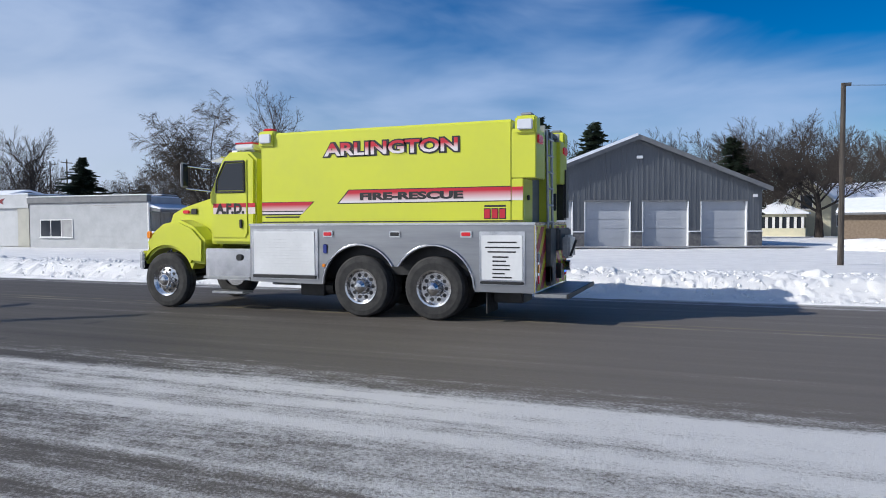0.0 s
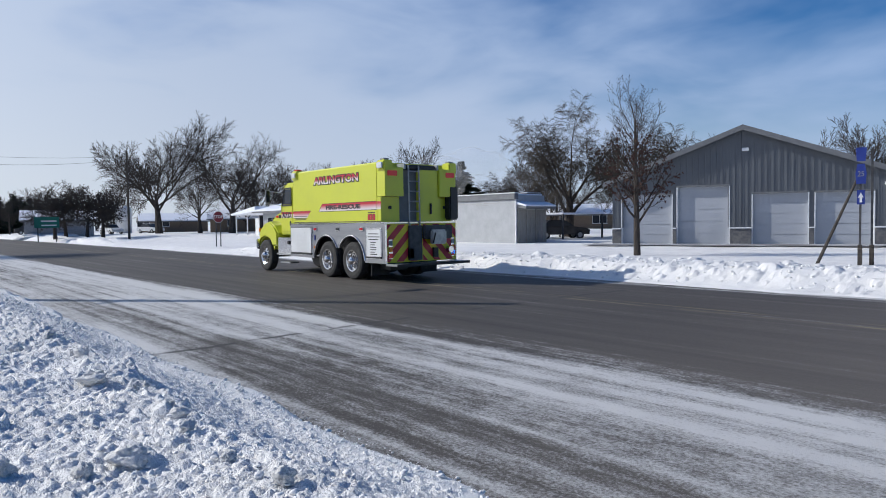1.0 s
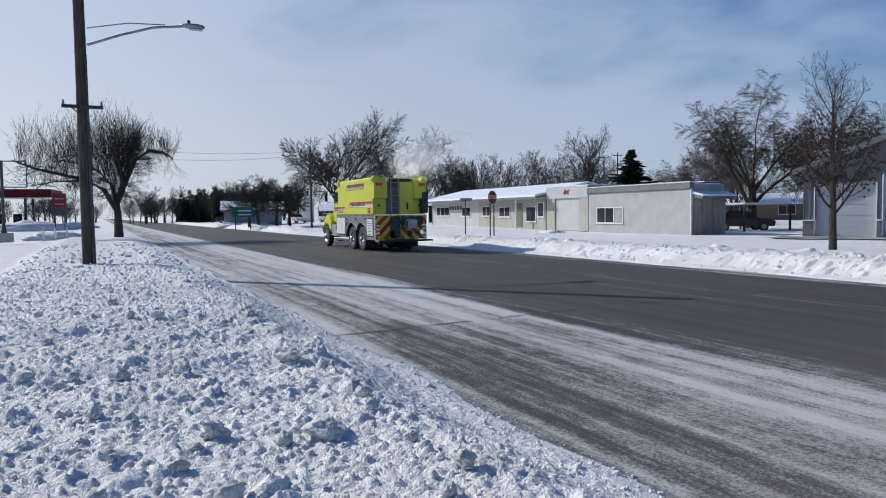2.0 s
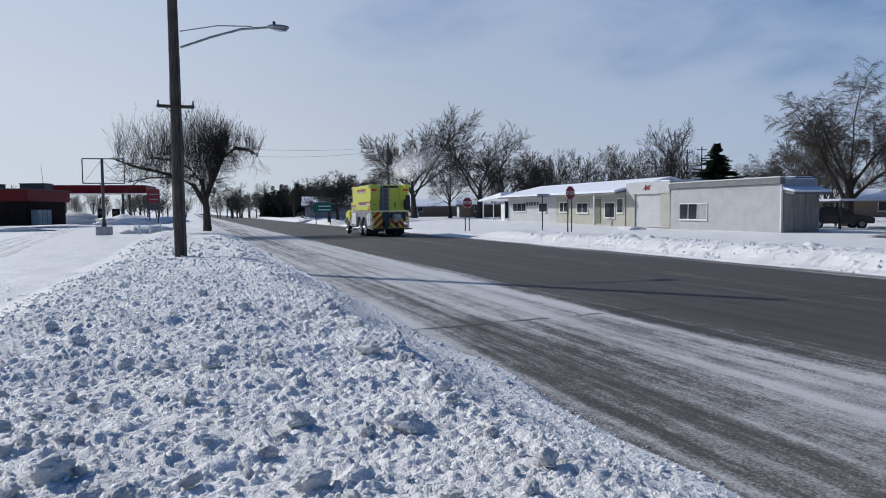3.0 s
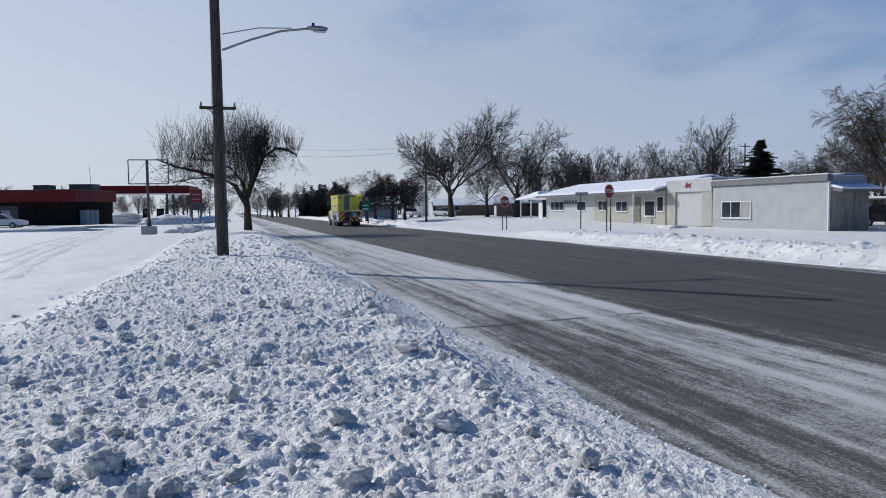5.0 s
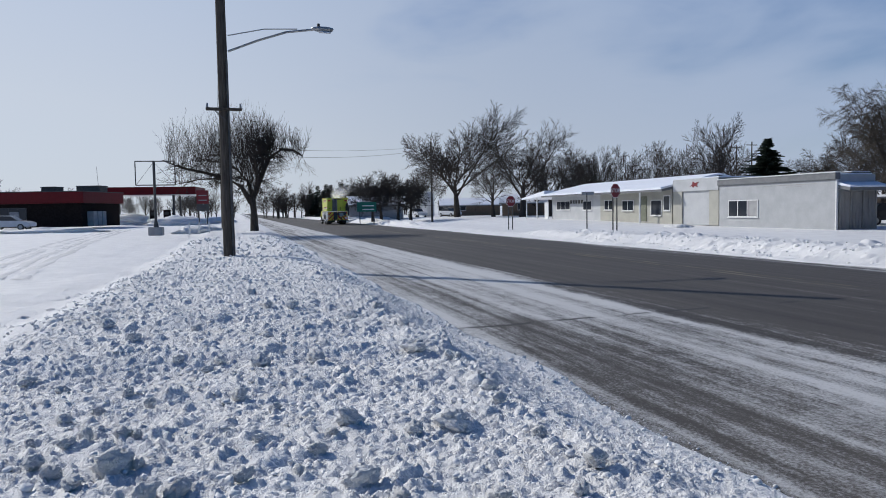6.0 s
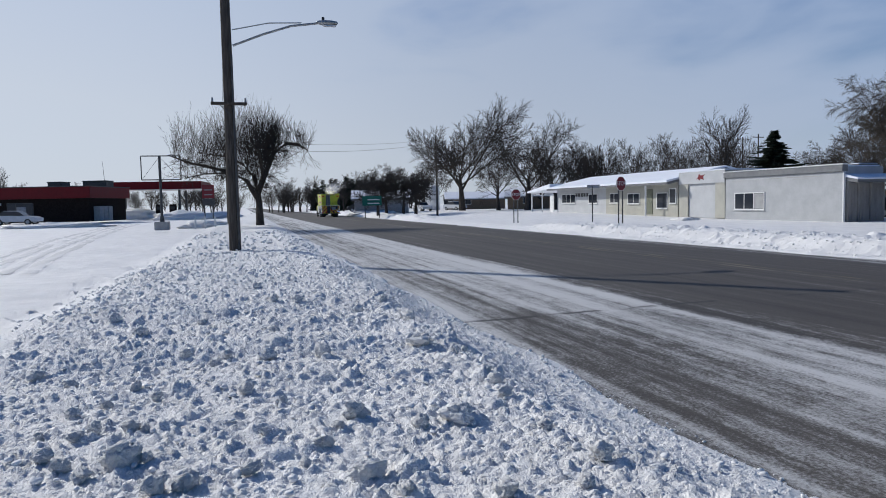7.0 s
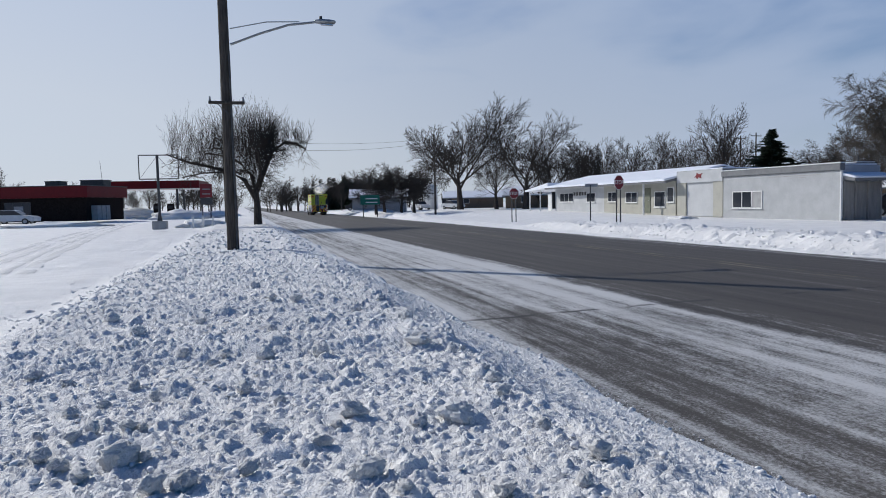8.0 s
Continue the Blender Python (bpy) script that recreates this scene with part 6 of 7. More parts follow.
def loose_crumbs():
    """Small crumbs of snow, too many to count."""
    bases = []
    for i in range(8):
        bm = clod_shape(20 + i, 2 if i < 5 else 1)
        bm.verts.ensure_lookup_table()
        bases.append((np.array([v.co[:] for v in bm.verts]), np.array([[v.index for v in f.verts] for f in bm.faces])))
        bm.free()
    rng = np.random.default_rng(8)
    V, F, n = [], [], 0
    def scatter(count, x0, x1, y0, y1, r0, r1, lo=0, hi=5):
        nonlocal n
        xs, ys = rng.uniform(x0, x1, count), rng.uniform(y0, y1, count)
        zs = np.maximum(base_height(xs, ys), -0.09)
        for x, y, z in zip(xs, ys, zs):
            v, f = bases[int(rng.integers(lo, hi))]
            r = r0 + (r1 - r0) * rng.random() ** 3
            a = rng.uniform(0, 6.28)
            c, s = math.cos(a), math.sin(a)
            w = v * np.array([r, r * rng.uniform(0.5, 1), r * rng.uniform(0.35, 0.8)])
            V.append(np.stack([x + w[:, 0] * c - w[:, 1] * s, y + w[:, 0] * s + w[:, 1] * c, z + r * 0.3 + w[:, 2]], 1))
            F.append(f + n)
            n += len(v)
    scatter(1100, -9, -0.6, -2.4, 1.7, 0.014, 0.030)
    scatter(1500, -16, -8, -2.7, 2.5, 0.015, 0.035, 5, 8)
    scatter(160, -9, -0.6, 2.3, 2.75, 0.01, 0.04)
    scatter(900, -22, -9, -2.5, 2.3, 0.02, 0.055, 5, 8)
    scatter(400, -40, -20, -2.6, 2.3, 0.04, 0.10, 5, 8)
    scatter(200, -36, 14, 15.6, 19.5, 0.03, 0.10)
    scatter(3000, -37, 14, 15.25, 18.2, 0.02, 0.06, 5, 8)
    scatter(2500, -14, -0.8, 1.9, 2.85, 0.006, 0.016, 5, 8)
    me = bpy.data.meshes.new("snow_crumbs")
    me.from_pydata(np.concatenate(V).tolist(), [], np.concatenate(F).tolist())
    me.materials.append(CLOD)
    me.polygons.foreach_set("use_smooth", [True] * len(me.polygons))
    tagged(new("snow_crumbs", me), "scattered crumbs of ploughed snow on the banks", "snow", kind="stuff")


loose_crumbs()


# ---- trees ----
class Twigs:
    """Gathers tapered branches into one mesh."""

    def __init__(self):
        self.v, self.f = [], []

    def tube(self, pts, radii, sides):
        start = len(self.v)
        for i, (p, r) in enumerate(zip(pts, radii)):
            d = (pts[min(i + 1, len(pts) - 1)] - pts[max(i - 1, 0)]).normalized()
            u = d.orthogonal().normalized()
            w = d.cross(u)
            for k in range(sides):
                a = 2 * math.pi * k / sides
                self.v.append(p + (u * math.cos(a) + w * math.sin(a)) * r)
        for i in range(len(pts) - 1):
            for k in range(sides):
                a, b = start + i * sides + k, start + i * sides + (k + 1) % sides
                self.f.append((a, b, b + sides, a + sides))
        self.f.append(tuple(start + (len(pts) - 1) * sides + k for k in range(sides)))

    def spike(self, p, q, r):
        d = (q - p).normalized()
        u = d.orthogonal().normalized()
        w = d.cross(u)
        n = len(self.v)
        for k in range(3):
            a = 2.094 * k
            self.v.append(p + (u * math.cos(a) + w * math.sin(a)) * r)
        self.v.append(q)
        self.f += [(n, n + 1, n + 3), (n + 1, n + 2, n + 3), (n + 2, n, n + 3)]

    def blade(self, p, d, w, length):
        n = len(self.v)
        self.v += [p - w, p + w, p + d * length]
        self.f.append((n, n + 1, n + 2))

    def mesh(self, name, mat):
        me = bpy.data.meshes.new(name)
        me.from_pydata([v[:] for v in self.v], [], self.f)
        me.materials.append(mat)
        return me


def grow(rng, wood, fine, start, way, length, radius, level, p, leaves=None):
    """One branch and, along it, its side branches. p: the habit of the tree."""
    segs = 6 if level == 0 else 5 if level == 1 else 4 if level == 2 else 2
    pts, radii, d = [start.copy()], [radius], way.normalized()
    for i in range(segs):
        wild = p["wild"] * (0.4 if level == 0 else 1)
        d = (d + Vector((rng.uniform(-1, 1), rng.uniform(-1, 1), rng.uniform(-1, 1))) * wild + Vector((0, 0, p["lift"][min(level, len(p["lift"]) - 1)]))).normalized()
        pts.append(pts[-1] + d * length / segs)
        radii.append(radius * (1 - (i + 1) / segs * (p["taper"] if level < 2 else 0.8)))
    last = level >= p["levels"]
    if last and level > 2:
        fine.spike(pts[0], pts[-1], radius)
    else:
        (wood if level <= 1 else fine).tube(pts, radii, 8 if level == 0 else 6 if level == 1 else 4 if level == 2 else 3)
    if leaves is not None and level >= 2:
        for q in pts[1:]:
            if rng.random() < p.get("leaf", 0) * max(0.0, 1 - (q.z / p["tall"] - 0.15) * 1.5):
                dd = Vector((rng.uniform(-1, 1), rng.uniform(-1, 1), -rng.uniform(0.2, 1))).normalized()
                leaves.blade(q, dd, dd.orthogonal().normalized() * 0.045, 0.11)
    if last:
        return
    kids = p["kids"][level]
    lo = p["from"][min(level, len(p["from"]) - 1)]
    turn = rng.uniform(0, 6.28)
    for k in range(kids):
        t = lo + (1 - lo) * (k + rng.uniform(0.1, 0.9)) / kids
        i = min(int(t * segs), segs - 1)
        a = pts[i].lerp(pts[i + 1], t * segs - i)
        turn += 2.4 + rng.uniform(-0.5, 0.5)
        dd = (pts[i + 1] - pts[i]).normalized()
        side = dd.orthogonal().normalized()
        side = Matrix.Rotation(turn, 3, dd) @ side
        spread = radians(p["spread"][min(level, len(p["spread"]) - 1)] * rng.uniform(0.75, 1.25))
        out = dd * math.cos(spread) + side * math.sin(spread)
        ln = length * p["ratio"][min(level, len(p["ratio"]) - 1)] * rng.uniform(0.75, 1.15) * (1.0 - 0.35 * t if level else 1.0 - 0.25 * t)
        grow(rng, wood, fine, a, out, ln, max(radii[i] * p["thin"] * (1 - 0.3 * t), p["least"]), level + 1, p, leaves)


def bare_tree(name, label, habit, seed, twig=TWIG, trunk_lean=(0, 0, 1), leaf_mat=None):
    """A leafless tree, built at the world's origin: trunk and limbs one part, twigs another."""
    rng = random.Random(seed)
    wood, fine, leaves = Twigs(), Twigs(), Twigs() if leaf_mat else None
    grow(rng, wood, fine, Vector((0, 0, -0.15)), Vector(trunk_lean), habit["trunk"], habit["radius"], 0, habit, leaves)
    t = thing(name, label, "tree")
    a = new("trunk", wood.mesh("trunk", BARK))
    b = new("crown", fine.mesh("crown", twig))
    a.parent = b.parent = t
    if leaf_mat:
        c = new("dry_leaves", leaves.mesh("dry_leaves", leaf_mat))
        c.parent = t
        tagged(c, "withered red-brown leaves still hanging", kind="stuff")
    return t


def habit(**k):
    d = dict(trunk=6.0, radius=0.25, levels=4, kids=(9, 7, 6, 5), spread=(42, 45, 45, 40), ratio=(0.62, 0.5, 0.5, 0.5), lift=(0.02, 0.06, 0.04, 0.02), wild=0.16, taper=0.72, thin=0.55, least=0.012, tall=9.0)
    d["from"] = (0.3, 0.25, 0.2, 0.2)
    d.update(k)
    return d


def tall_of(ob):
    return max(v.co.z for c in ob.children for v in c.data.vertices)


def place(ob, x, y, z=None, turn=0, size=1.0, label="", group="", tall=0):
    if tall:
        size = tall / tall_of(ob)
    ob.scale = (size,) * 3
    ob.matrix_basis = pose(x, y, ground_z(x, y) if z is None else z, 0, 0, turn) @ Matrix.Diagonal((size, size, size, 1))
    return tagged(ob, label, group=group)


def again(ob, x, y, z, turn, size, label="", group="", tall=0):
    c = copy_thing(ob, Matrix())
    return place(c, x, y, z, turn, size, label, group, tall)


# the street maple before the sheds, with its last leaves low down
maple = bare_tree("maple_tree", "slender bare maple with a few withered red leaves", habit(trunk=6.3, radius=0.16, kids=(26, 8, 6, 4), spread=(44, 36, 36, 34), ratio=(0.42, 0.45, 0.5, 0.5), lift=(0.02, 0.10, 0.06, 0.02), wild=0.12, thin=0.42, least=0.006, tall=7.2, leaf=0.42, **{"from": (0.22, 0.2, 0.2, 0.2)}), 3, leaf_mat=DRY_LEAF)
place(maple, -16.1, 23.4, 0.12, tall=7.2)
# the old pollard by the street light: crooked limbs, upright shoots


def pollard():
    rng = random.Random(12)
    wood, fine = Twigs(), Twigs()
    t = thing("pollard_tree", "old gnarled tree with crooked limbs and upright bare shoots", "tree")
    limbs = [  # outline of trunk and limbs: points (along y, along x, z) and radii
        ([(0, 0, -0.2), (-0.05, 0.1, 1.4), (-0.15, 0.1, 2.4)], (0.50, 0.36, 0.36)),
        ([(-0.1, 0.1, 2.1), (0.35, 0.2, 3.2), (0.75, 0.2, 4.2), (1.2, 0.1, 5.2), (2.0, 0, 5.8), (2.9, 0, 5.75), (3.6, 0, 5.3)], (0.34, 0.30, 0.25, 0.21, 0.17, 0.13, 0.06)),
        ([(-0.15, 0.1, 2.0), (-0.9, 0.3, 3.1), (-2.0, 0.4, 3.7), (-3.3, 0.5, 4.1), (-4.8, 0.5, 4.5), (-6.0, 0.4, 5.0)], (0.28, 0.24, 0.20, 0.16, 0.11, 0.06)),
        ([(-0.1, 0, 2.3), (-0.4, -0.4, 3.4), (-1.1, -0.9, 4.4), (-2.2, -1.2, 4.9), (-3.6, -1.3, 5.1)], (0.2, 0.17, 0.14, 0.10, 0.06)),
        ([(0.3, 0.2, 3.0), (0.3, 0.9, 4.1), (0.1, 1.7, 5.0), (-0.4, 2.6, 5.4)], (0.17, 0.14, 0.10, 0.06)),
        ([(0.8, 0.2, 4.3), (0.6, -0.6, 5.1), (1.2, -1.4, 5.5), (2.2, -2.0, 5.4)], (0.14, 0.11, 0.08, 0.05)),
        ([(-1.6, 0.4, 3.5), (-2.4, 1.2, 3.7), (-3.6, 1.7, 3.6), (-4.9, 1.9, 3.3)], (0.12, 0.10, 0.07, 0.04)),
    ]
    shoot = habit(levels=2, kids=(4, 3, 2), spread=(22, 24, 24), ratio=(0.6, 0.55, 0.5), lift=(0.10, 0.08, 0.05), wild=0.14, taper=0.8, thin=0.55, least=0.009)
    droop = habit(levels=3, kids=(5, 4, 3), spread=(50, 45, 40), ratio=(0.6, 0.55, 0.5), lift=(-0.10, -0.10, -0.06), wild=0.22, taper=0.8, thin=0.5, least=0.010)
    for pts, radii in limbs:
        pp = [Vector((x, y, z)) + Vector((rng.uniform(-0.08, 0.08),) * 3) for y, x, z in pts]
        wood.tube(pp, [r * 0.64 for r in radii], 9)
        for i in range(len(pp) - 1):
            if pp[i + 1].z < 2.9:
                continue
            for k in range(26):
                a = pp[i].lerp(pp[i + 1], rng.random())
                up = Vector((rng.uniform(-0.3, 0.3), rng.uniform(-0.35, 0.35), 1))
                grow(rng, fine, fine, a, up, max(0.9, (8.1 - a.z) * rng.uniform(0.45, 1.0) - 0.17 * abs(a.y + 0.6)), 0.013, 2, dict(shoot, levels=4, kids=(0, 0, 4, 3)))
            for k in range(11):
                a = pp[i].lerp(pp[i + 1], rng.random())
                grow(rng, fine, fine, a, Vector((rng.uniform(-1, 1), rng.uniform(-1, 1), rng.uniform(-0.4, 0.3))), rng.uniform(0.8, 1.8), 0.022, 2, dict(droop, levels=4, kids=(0, 0, 6, 4)))
    a, b = new("trunk", wood.mesh("trunk", BARK)), new("crown", fine.mesh("crown", TWIG))
    a.parent = b.parent = t
    t.matrix_basis = pose(-52.2, 0.95, 0.35)


pollard()
# kinds of tree for the middle distance and beyond
elm = bare_tree("elm_tree", "tall bare elm with a broad fan of fine branches", habit(trunk=4.4, radius=0.44, levels=4, kids=(10, 12, 11, 9), spread=(50, 36, 34, 34), ratio=(2.25, 0.50, 0.52, 0.56), lift=(0.0, 0.045, 0.02, 0.0), wild=0.10, taper=0.7, thin=0.56, least=0.018, tall=15, **{"from": (0.5, 0.16, 0.12, 0.1)}), 7)
place(elm, -100.2, 31.8, 0.45, tall=17.6)
oak = bare_tree("oak_tree", "bare oak with crooked spreading limbs", habit(trunk=3.4, radius=0.40, levels=4, kids=(8, 10, 9, 7), spread=(50, 38, 36, 34), ratio=(2.1, 0.52, 0.55, 0.58), lift=(0.0, 0.05, 0.03, 0.0), wild=0.18, thin=0.50, least=0.014, tall=12, **{"from": (0.5, 0.18, 0.15, 0.1)}), 17)
place(oak, -87.6, 37.2, 0.45, 20, tall=13.8)
again(oak, -93.7, 35.2, 0.45, 140, 1, tall=9.0)
again(oak, -86.0, 40.5, 0.45, 250, 1, tall=10.4)
round_tree = bare_tree("ash_tree", "bare ash with an even rounded crown", habit(trunk=8.0, radius=0.24, levels=4, kids=(22, 9, 6, 5), spread=(42, 30, 28, 26), ratio=(0.66, 0.5, 0.55, 0.6), lift=(0.02, 0.09, 0.06, 0.02), wild=0.07, thin=0.42, least=0.015, tall=10, **{"from": (0.2, 0.2, 0.2, 0.2)}), 23)
place(round_tree, -59.0, 46.4, 0.2, 0, tall=10.8)
scrub = bare_tree("woodland_tree", "bare woodland tree in a leafless thicket", habit(trunk=5.5, radius=0.22, levels=4, kids=(12, 8, 6, 5), spread=(42, 34, 30, 28), ratio=(0.80, 0.52, 0.55, 0.6), lift=(0.02, 0.07, 0.05, 0.02), wild=0.12, thin=0.46, least=0.016, tall=9, **{"from": (0.2, 0.2, 0.2, 0.2)}), 31)
place(scrub, -97.0, 52.2, 0.2, 0, 1.15, group="bare trees behind the buildings")
apple = bare_tree("crab_apple_tree", "dense dark crab apple with a low tangled crown", habit(trunk=2.6, radius=0.24, levels=4, kids=(8, 10, 10, 8), spread=(58, 50, 55, 50), ratio=(1.75, 0.55, 0.5, 0.5), lift=(0.0, 0.09, 0.03, 0.0), wild=0.25, thin=0.5, least=0.018, tall=5, **{"from": (0.6, 0.2, 0.15, 0.1)}), 41)
place(apple, -83.7, 15.7, 0.4, 0, 1.0, tall=6.0, group="crab apples by the road")
again(apple, -83.1, 18.7, 0.4, 100, 1.08, tall=6.3, group="crab apples by the road")
again(apple, -85.6, 20.9, 0.4, 200, 1.10, tall=6.4, group="crab apples by the road")
again(apple, -88.0, 17.6, 0.4, 300, 1.0, tall=6.2, group="crab apples by the road")
willow = bare_tree("willow_tree", "large bare weeping willow with drooping tawny twigs", habit(trunk=3.6, radius=0.48, levels=4, kids=(9, 11, 12, 13), spread=(38, 42, 46, 34), ratio=(1.95, 0.50, 0.50, 0.75), lift=(0.02, 0.03, -0.03, -0.22), wild=0.12, thin=0.45, least=0.011, tall=10, **{"from": (0.35, 0.3, 0.2, 0.1)}), 53, TWIG_WILLOW)
place(willow, -38.2, 45.8, 0.15, 0, tall=12.2)
again(willow, -33.4, 48.5, 0.15, 130, 1, tall=10.6)
again(willow, -54.2, 54.0, 0.15, 60, 1, "slim bare willow behind the roofs", tall=8.0)
rnd = random.Random(77)
WOODS = "bare trees behind the buildings"
spots = []
for i in range(32):    # behind the motel
    k = i / 31
    spots.append((-104 + 42 * k + rnd.uniform(-3, 3), 46 + 26 * k + rnd.uniform(-3, 9), rnd.uniform(0.85, 1.15)))
for i in range(10):    # beyond the gap between block and shed
    spots.append((-70 + i * 3.0 + rnd.uniform(-1, 1), 84 + rnd.uniform(-3, 5), rnd.uniform(0.6, 0.8)))
for i in range(9):     # behind the sheds
    spots.append((-44 + i * 6.2 + rnd.uniform(-2, 2), 72 + rnd.uniform(-4, 8), rnd.uniform(0.85, 1.12)))
for i in range(20):    # beyond the farmhouse
    spots.append((2 + i * 2.0 + rnd.uniform(-1.5, 1.5), 92 + rnd.uniform(-6, 8), rnd.uniform(0.95, 1.35)))
for i in range(8):     # far along the road, both sides
    spots.append((-150 - i * 9 + rnd.uniform(-4, 4), 40 - i * 1.2 + rnd.uniform(-8, 8), rnd.uniform(0.9, 1.2)))
for i in range(10):
    spots.append((-170 - i * 10 + rnd.uniform(-4, 4), -4 - i * 0.6 + rnd.uniform(-12, 0), rnd.uniform(0.6, 0.85)))
for i in range(12):
    spots.append((-150 - rnd.uniform(0, 40), -20 - i * 4.5, rnd.uniform(0.55, 0.85)))
for i in range(30):    # a low thicket on the horizon beyond the pumps
    spots.append((-205 + rnd.uniform(-18, 18), -78 + i * 2.7 + rnd.uniform(-2, 2), rnd.uniform(0.5, 0.72)))
for x, y, s in spots:
    if 0.82 < -y / x < 1.0 and x < -20:  # open sky round the spruce
        continue
    again(scrub if rnd.random() < 0.93 else round_tree, x, y, 0.2, rnd.uniform(0, 360), s, group=WOODS, tall=10.0 * s)
for x, y, s, b in ((9.2, 69.0, 12.2, elm), (15.5, 84.0, 12.8, oak), (6.0, 84.0, 12.0, elm), (-144.5, -43, 10, scrub), (-24, 70, 9.6, round_tree), (-4.3, 76, 11.4, round_tree), (-20, 78, 9.6, round_tree), (-37.0, 65, 10.4, oak)):
    again(b, x, y, 0.2, rnd.uniform(0, 360), 1, tall=s)


def conifer(name, label, tall, wide, seed, gap=0.32, bare=0.08, ragged=0.25, tuft=1.0):
    """A needle tree: a straight trunk, whorls of boughs, each bough hung with many short sprays."""
    rng = random.Random(seed)
    wood, fine = Twigs(), Twigs()
    wood.tube([Vector((0, 0, -0.2)), Vector((0, 0, tall * 0.6)), Vector((0, 0, tall))], (tall * 0.02, tall * 0.012, 0.01), 8)
    z = tall * bare
    while z < tall * 0.99:
        k = 1 - z / tall
        reach = wide / 2 * (k ** (0.95 if tuft < 1.3 else 0.8 if tuft < 1.5 else 0.5)) * rng.uniform(1 - ragged, 1 + ragged * 0.4) + 0.08
        for i in range(7 if k > 0.2 else 5):
            a = rng.uniform(0, 6.28)
            d = Vector((math.cos(a), math.sin(a), rng.uniform(-0.30, 0.12))).normalized()
            r = reach * rng.uniform(0.7, 1.05)
            p = Vector((0, 0, z))
            fine.tube([p, p + d * r], (0.03, 0.008), 3)
            n = max(4, int(r / 0.11))
            for j in range(n):
                q = p + d * r * (j + 0.6) / n
                for s in (-1, 1, 0):
                    side = Vector((-d.y, d.x, 0)) * s
                    w = (d * 0.7 + side * rng.uniform(0.5, 1.0) + Vector((0, 0, rng.uniform(-0.45, 0.25)))).normalized()
                    fine.blade(q, w, w.cross(Vector((0, 0, 1))).normalized() * 0.05 * tuft + Vector((0, 0, 0.045 * tuft)), rng.uniform(0.22, 0.42) * tuft * (0.6 + 0.4 * (1 - j / n)))
        z += gap * (0.6 + 0.6 * k) * rng.uniform(0.8, 1.2)
    t = thing(name, label, "tree")
    a, b = new("trunk", wood.mesh("trunk", BARK)), new("crown", fine.mesh("crown", NEEDLE))
    a.parent = b.parent = t
    return t


spruce = conifer("spruce_tree", "dark pointed spruce behind the roofs", 8.0, 12.0, 5, 0.15, 0.05, 0.40, 1.2)
place(spruce, -53.5, 47.3, -0.2, 0, 1.0)
pine = conifer("pine_tree", "tall dark pine with ragged tufted boughs", 11.0, 7.0, 9, 0.30, 0.12, 0.5, 1.8)
place(pine, -14.6, 62.0, 0.15, 0, 1.0)
again(pine, -10.4, 68.0, 0.15, 120, 1.02)
again(pine, -6.2, 64.0, 0.15, 200, 0.72)
again(pine, 2.0, 65.0, 0.15, 240, 0.80)
again(spruce, -17.5, 66.0, 0.15, 240, 0.85)
row_spruce = conifer("spruce_tree", "broad dark conifer in a distant row", 8.0, 5.8, 15, 0.36, 0.02, 0.35, 1.4)
place(row_spruce, -178, 19.5, 0.2, 0, 1.0, group="distant row of conifers")
for i in range(26):
    again(row_spruce, -182 + rnd.uniform(-14, 14), 18 + i * 0.52 + rnd.uniform(-0.8, 0.8), 0.2, rnd.uniform(0, 360), rnd.uniform(0.55, 1.2), "", "distant row of conifers")
for i in range(16):
    again(scrub, -188 + rnd.uniform(-10, 10), 6.5 + i * 0.9 + rnd.uniform(-0.5, 0.5), 0.2, rnd.uniform(0, 360), 1, group=WOODS, tall=rnd.uniform(5.0, 7.0))
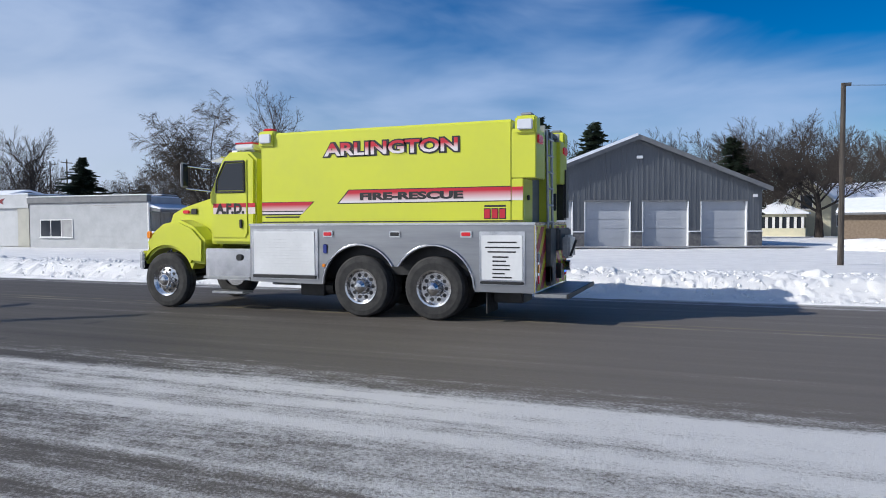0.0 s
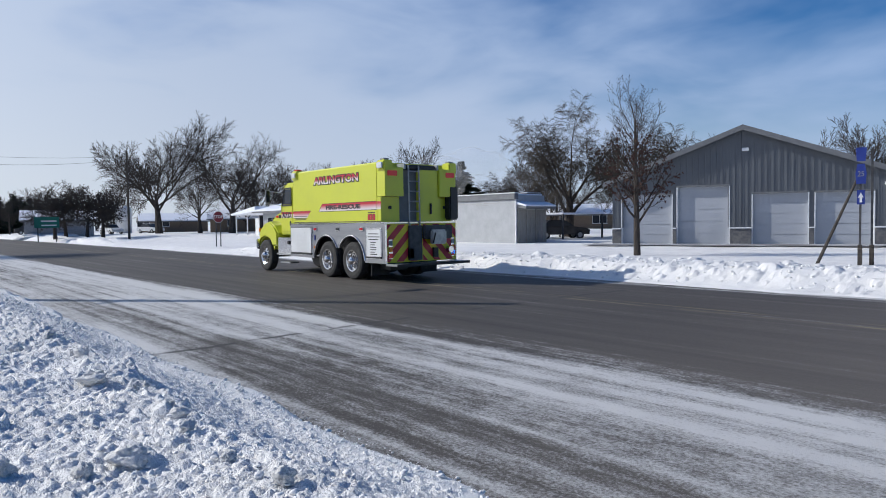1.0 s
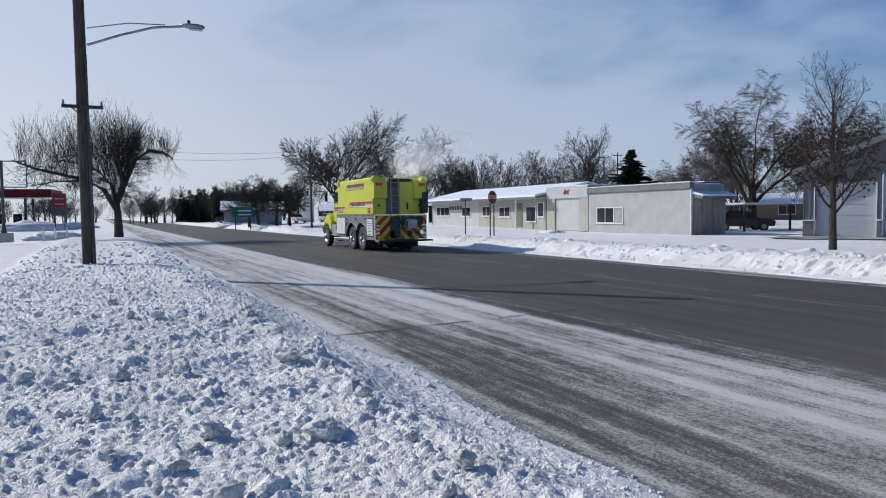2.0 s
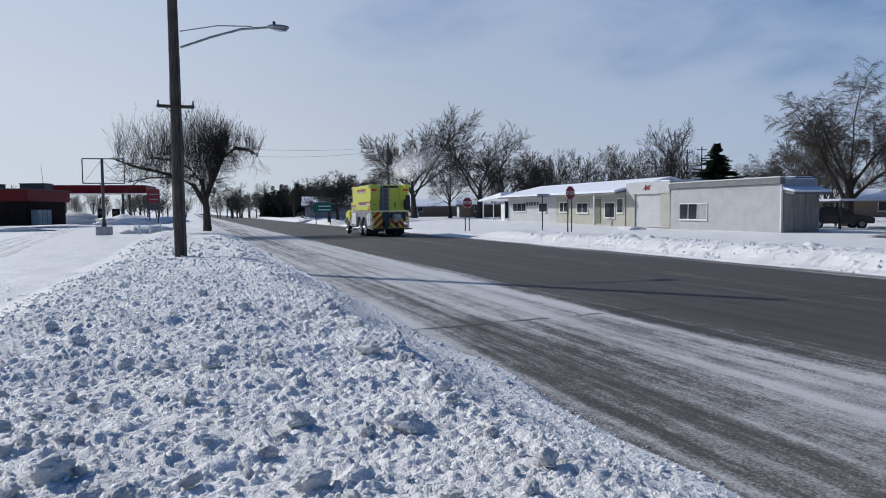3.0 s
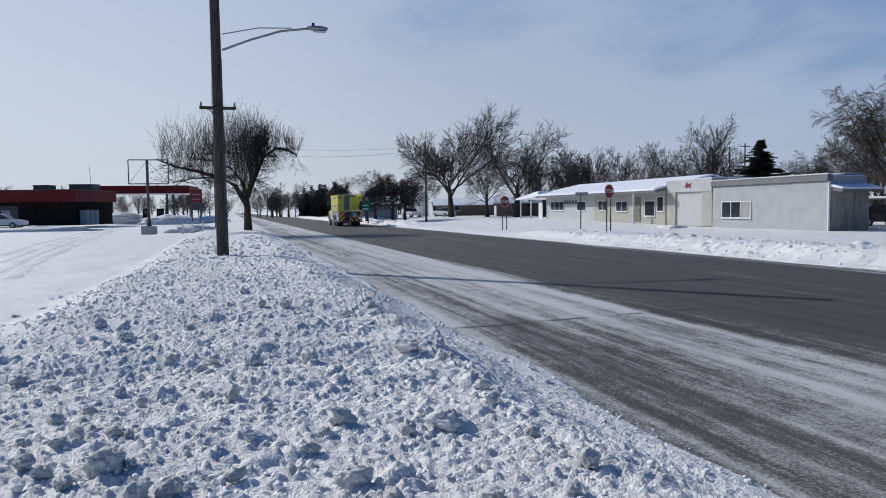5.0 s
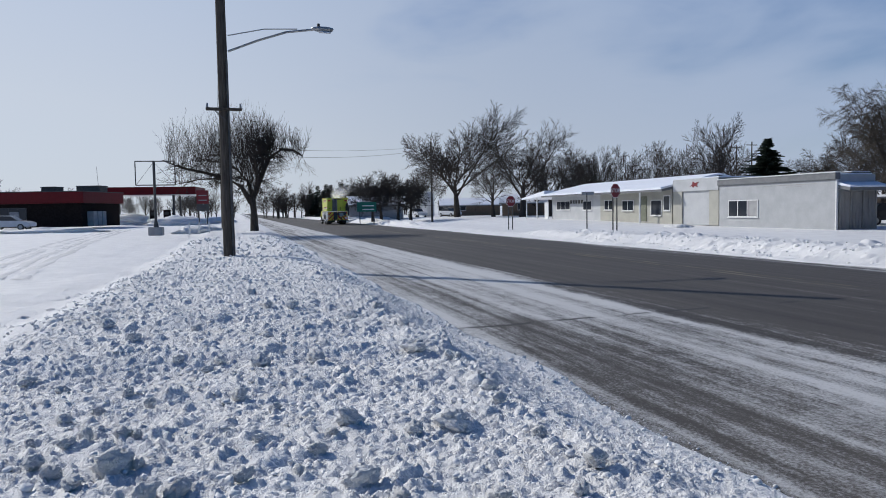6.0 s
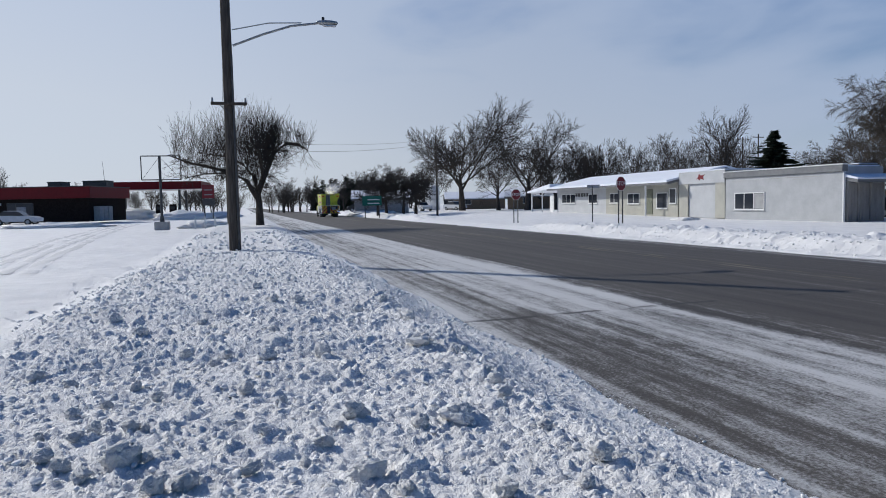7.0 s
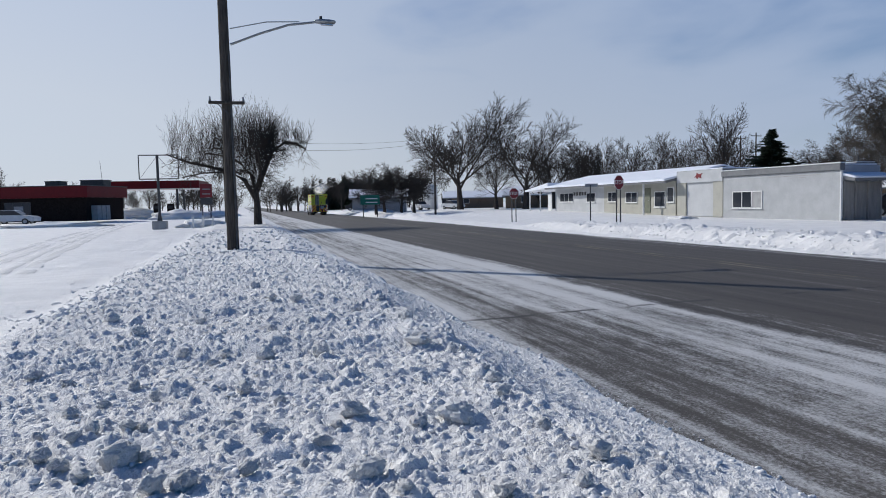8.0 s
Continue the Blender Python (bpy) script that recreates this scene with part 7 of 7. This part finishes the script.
for i in range(22):
    again(scrub, -185 + rnd.uniform(-14, 14), 8.5 + i * 1.6 + rnd.uniform(-0.8, 0.8), 0.2, rnd.uniform(0, 360), 1, group=WOODS, tall=rnd.uniform(6.0, 9.5))
for i in range(10):
    again(scrub, -165 + rnd.uniform(-12, 12), 22 + i * 2.2, 0.2, rnd.uniform(0, 360), 1, group=WOODS, tall=rnd.uniform(6.5, 9))


# ---- what moves ----
# seconds, the truck's tail along the road, its middle across it
DRIVE = [(0.0, -2.49, 11.62), (0.3, -6.20, 11.62), (0.5, -8.67, 11.62), (0.7, -11.19, 11.62), (1.0, -14.95, 11.62), (1.5, -21.30, 11.60), (2.0, -27.85, 11.55),
         (2.75, -38.0, 11.52), (3.5, -48.6, 11.45), (4.0, -56.0, 11.42), (4.5, -63.3, 11.40), (5.25, -74.0, 11.40), (6.0, -84.0, 11.42), (6.5, -90.5, 11.45), (7.0, -96.8, 11.48), (7.5, -102.8, 11.48), (8.0, -108.5, 11.48)]


def motions():
    walk(TRUCK, [(t, pose(x, y, 0)) for t, x, y in DRIVE])
    times, way = [r[0] for r in DRIVE], [r[1] for r in DRIVE]
    for wheel, x, y in WHEELS:
        rows = []
        for k in range(241):
            rolled = way[0] - float(np.interp(k / 30, times, way))
            rows.append((k / 30, pose(x, y, 0.525, 0, -math.degrees(rolled / 0.527) % 360, 0)))
        walk(wheel, rows)
    # the steam hangs back and drifts a little as the truck draws away
    walk(PUFF, [(t, pose(x + dx, y + dy, z)) for (t, x, y), (dx, dy, z) in zip(DRIVE, ((-4.6, 1.9, 1.9), (-4.4, 1.9, 1.9), (-4.2, 1.9, 2.0), (-3.9, 1.9, 2.2), (-3.2, 1.7, 2.6), (-1.4, 1.1, 3.2), (-0.2, 0.5, 3.8), (0.1, 0.8, 4.1), (0.2, 0.8, 4.3), (0.5, 1.9, 4.0), (0.3, 1.2, 3.9), (-0.6, 0.5, 3.7), (-1.0, 0.1, 3.6), (-0.9, 0.0, 3.6), (-0.8, 0.1, 3.7), (-0.6, 0.1, 3.8), (-0.6, 0.0, 3.9)))])


motions()
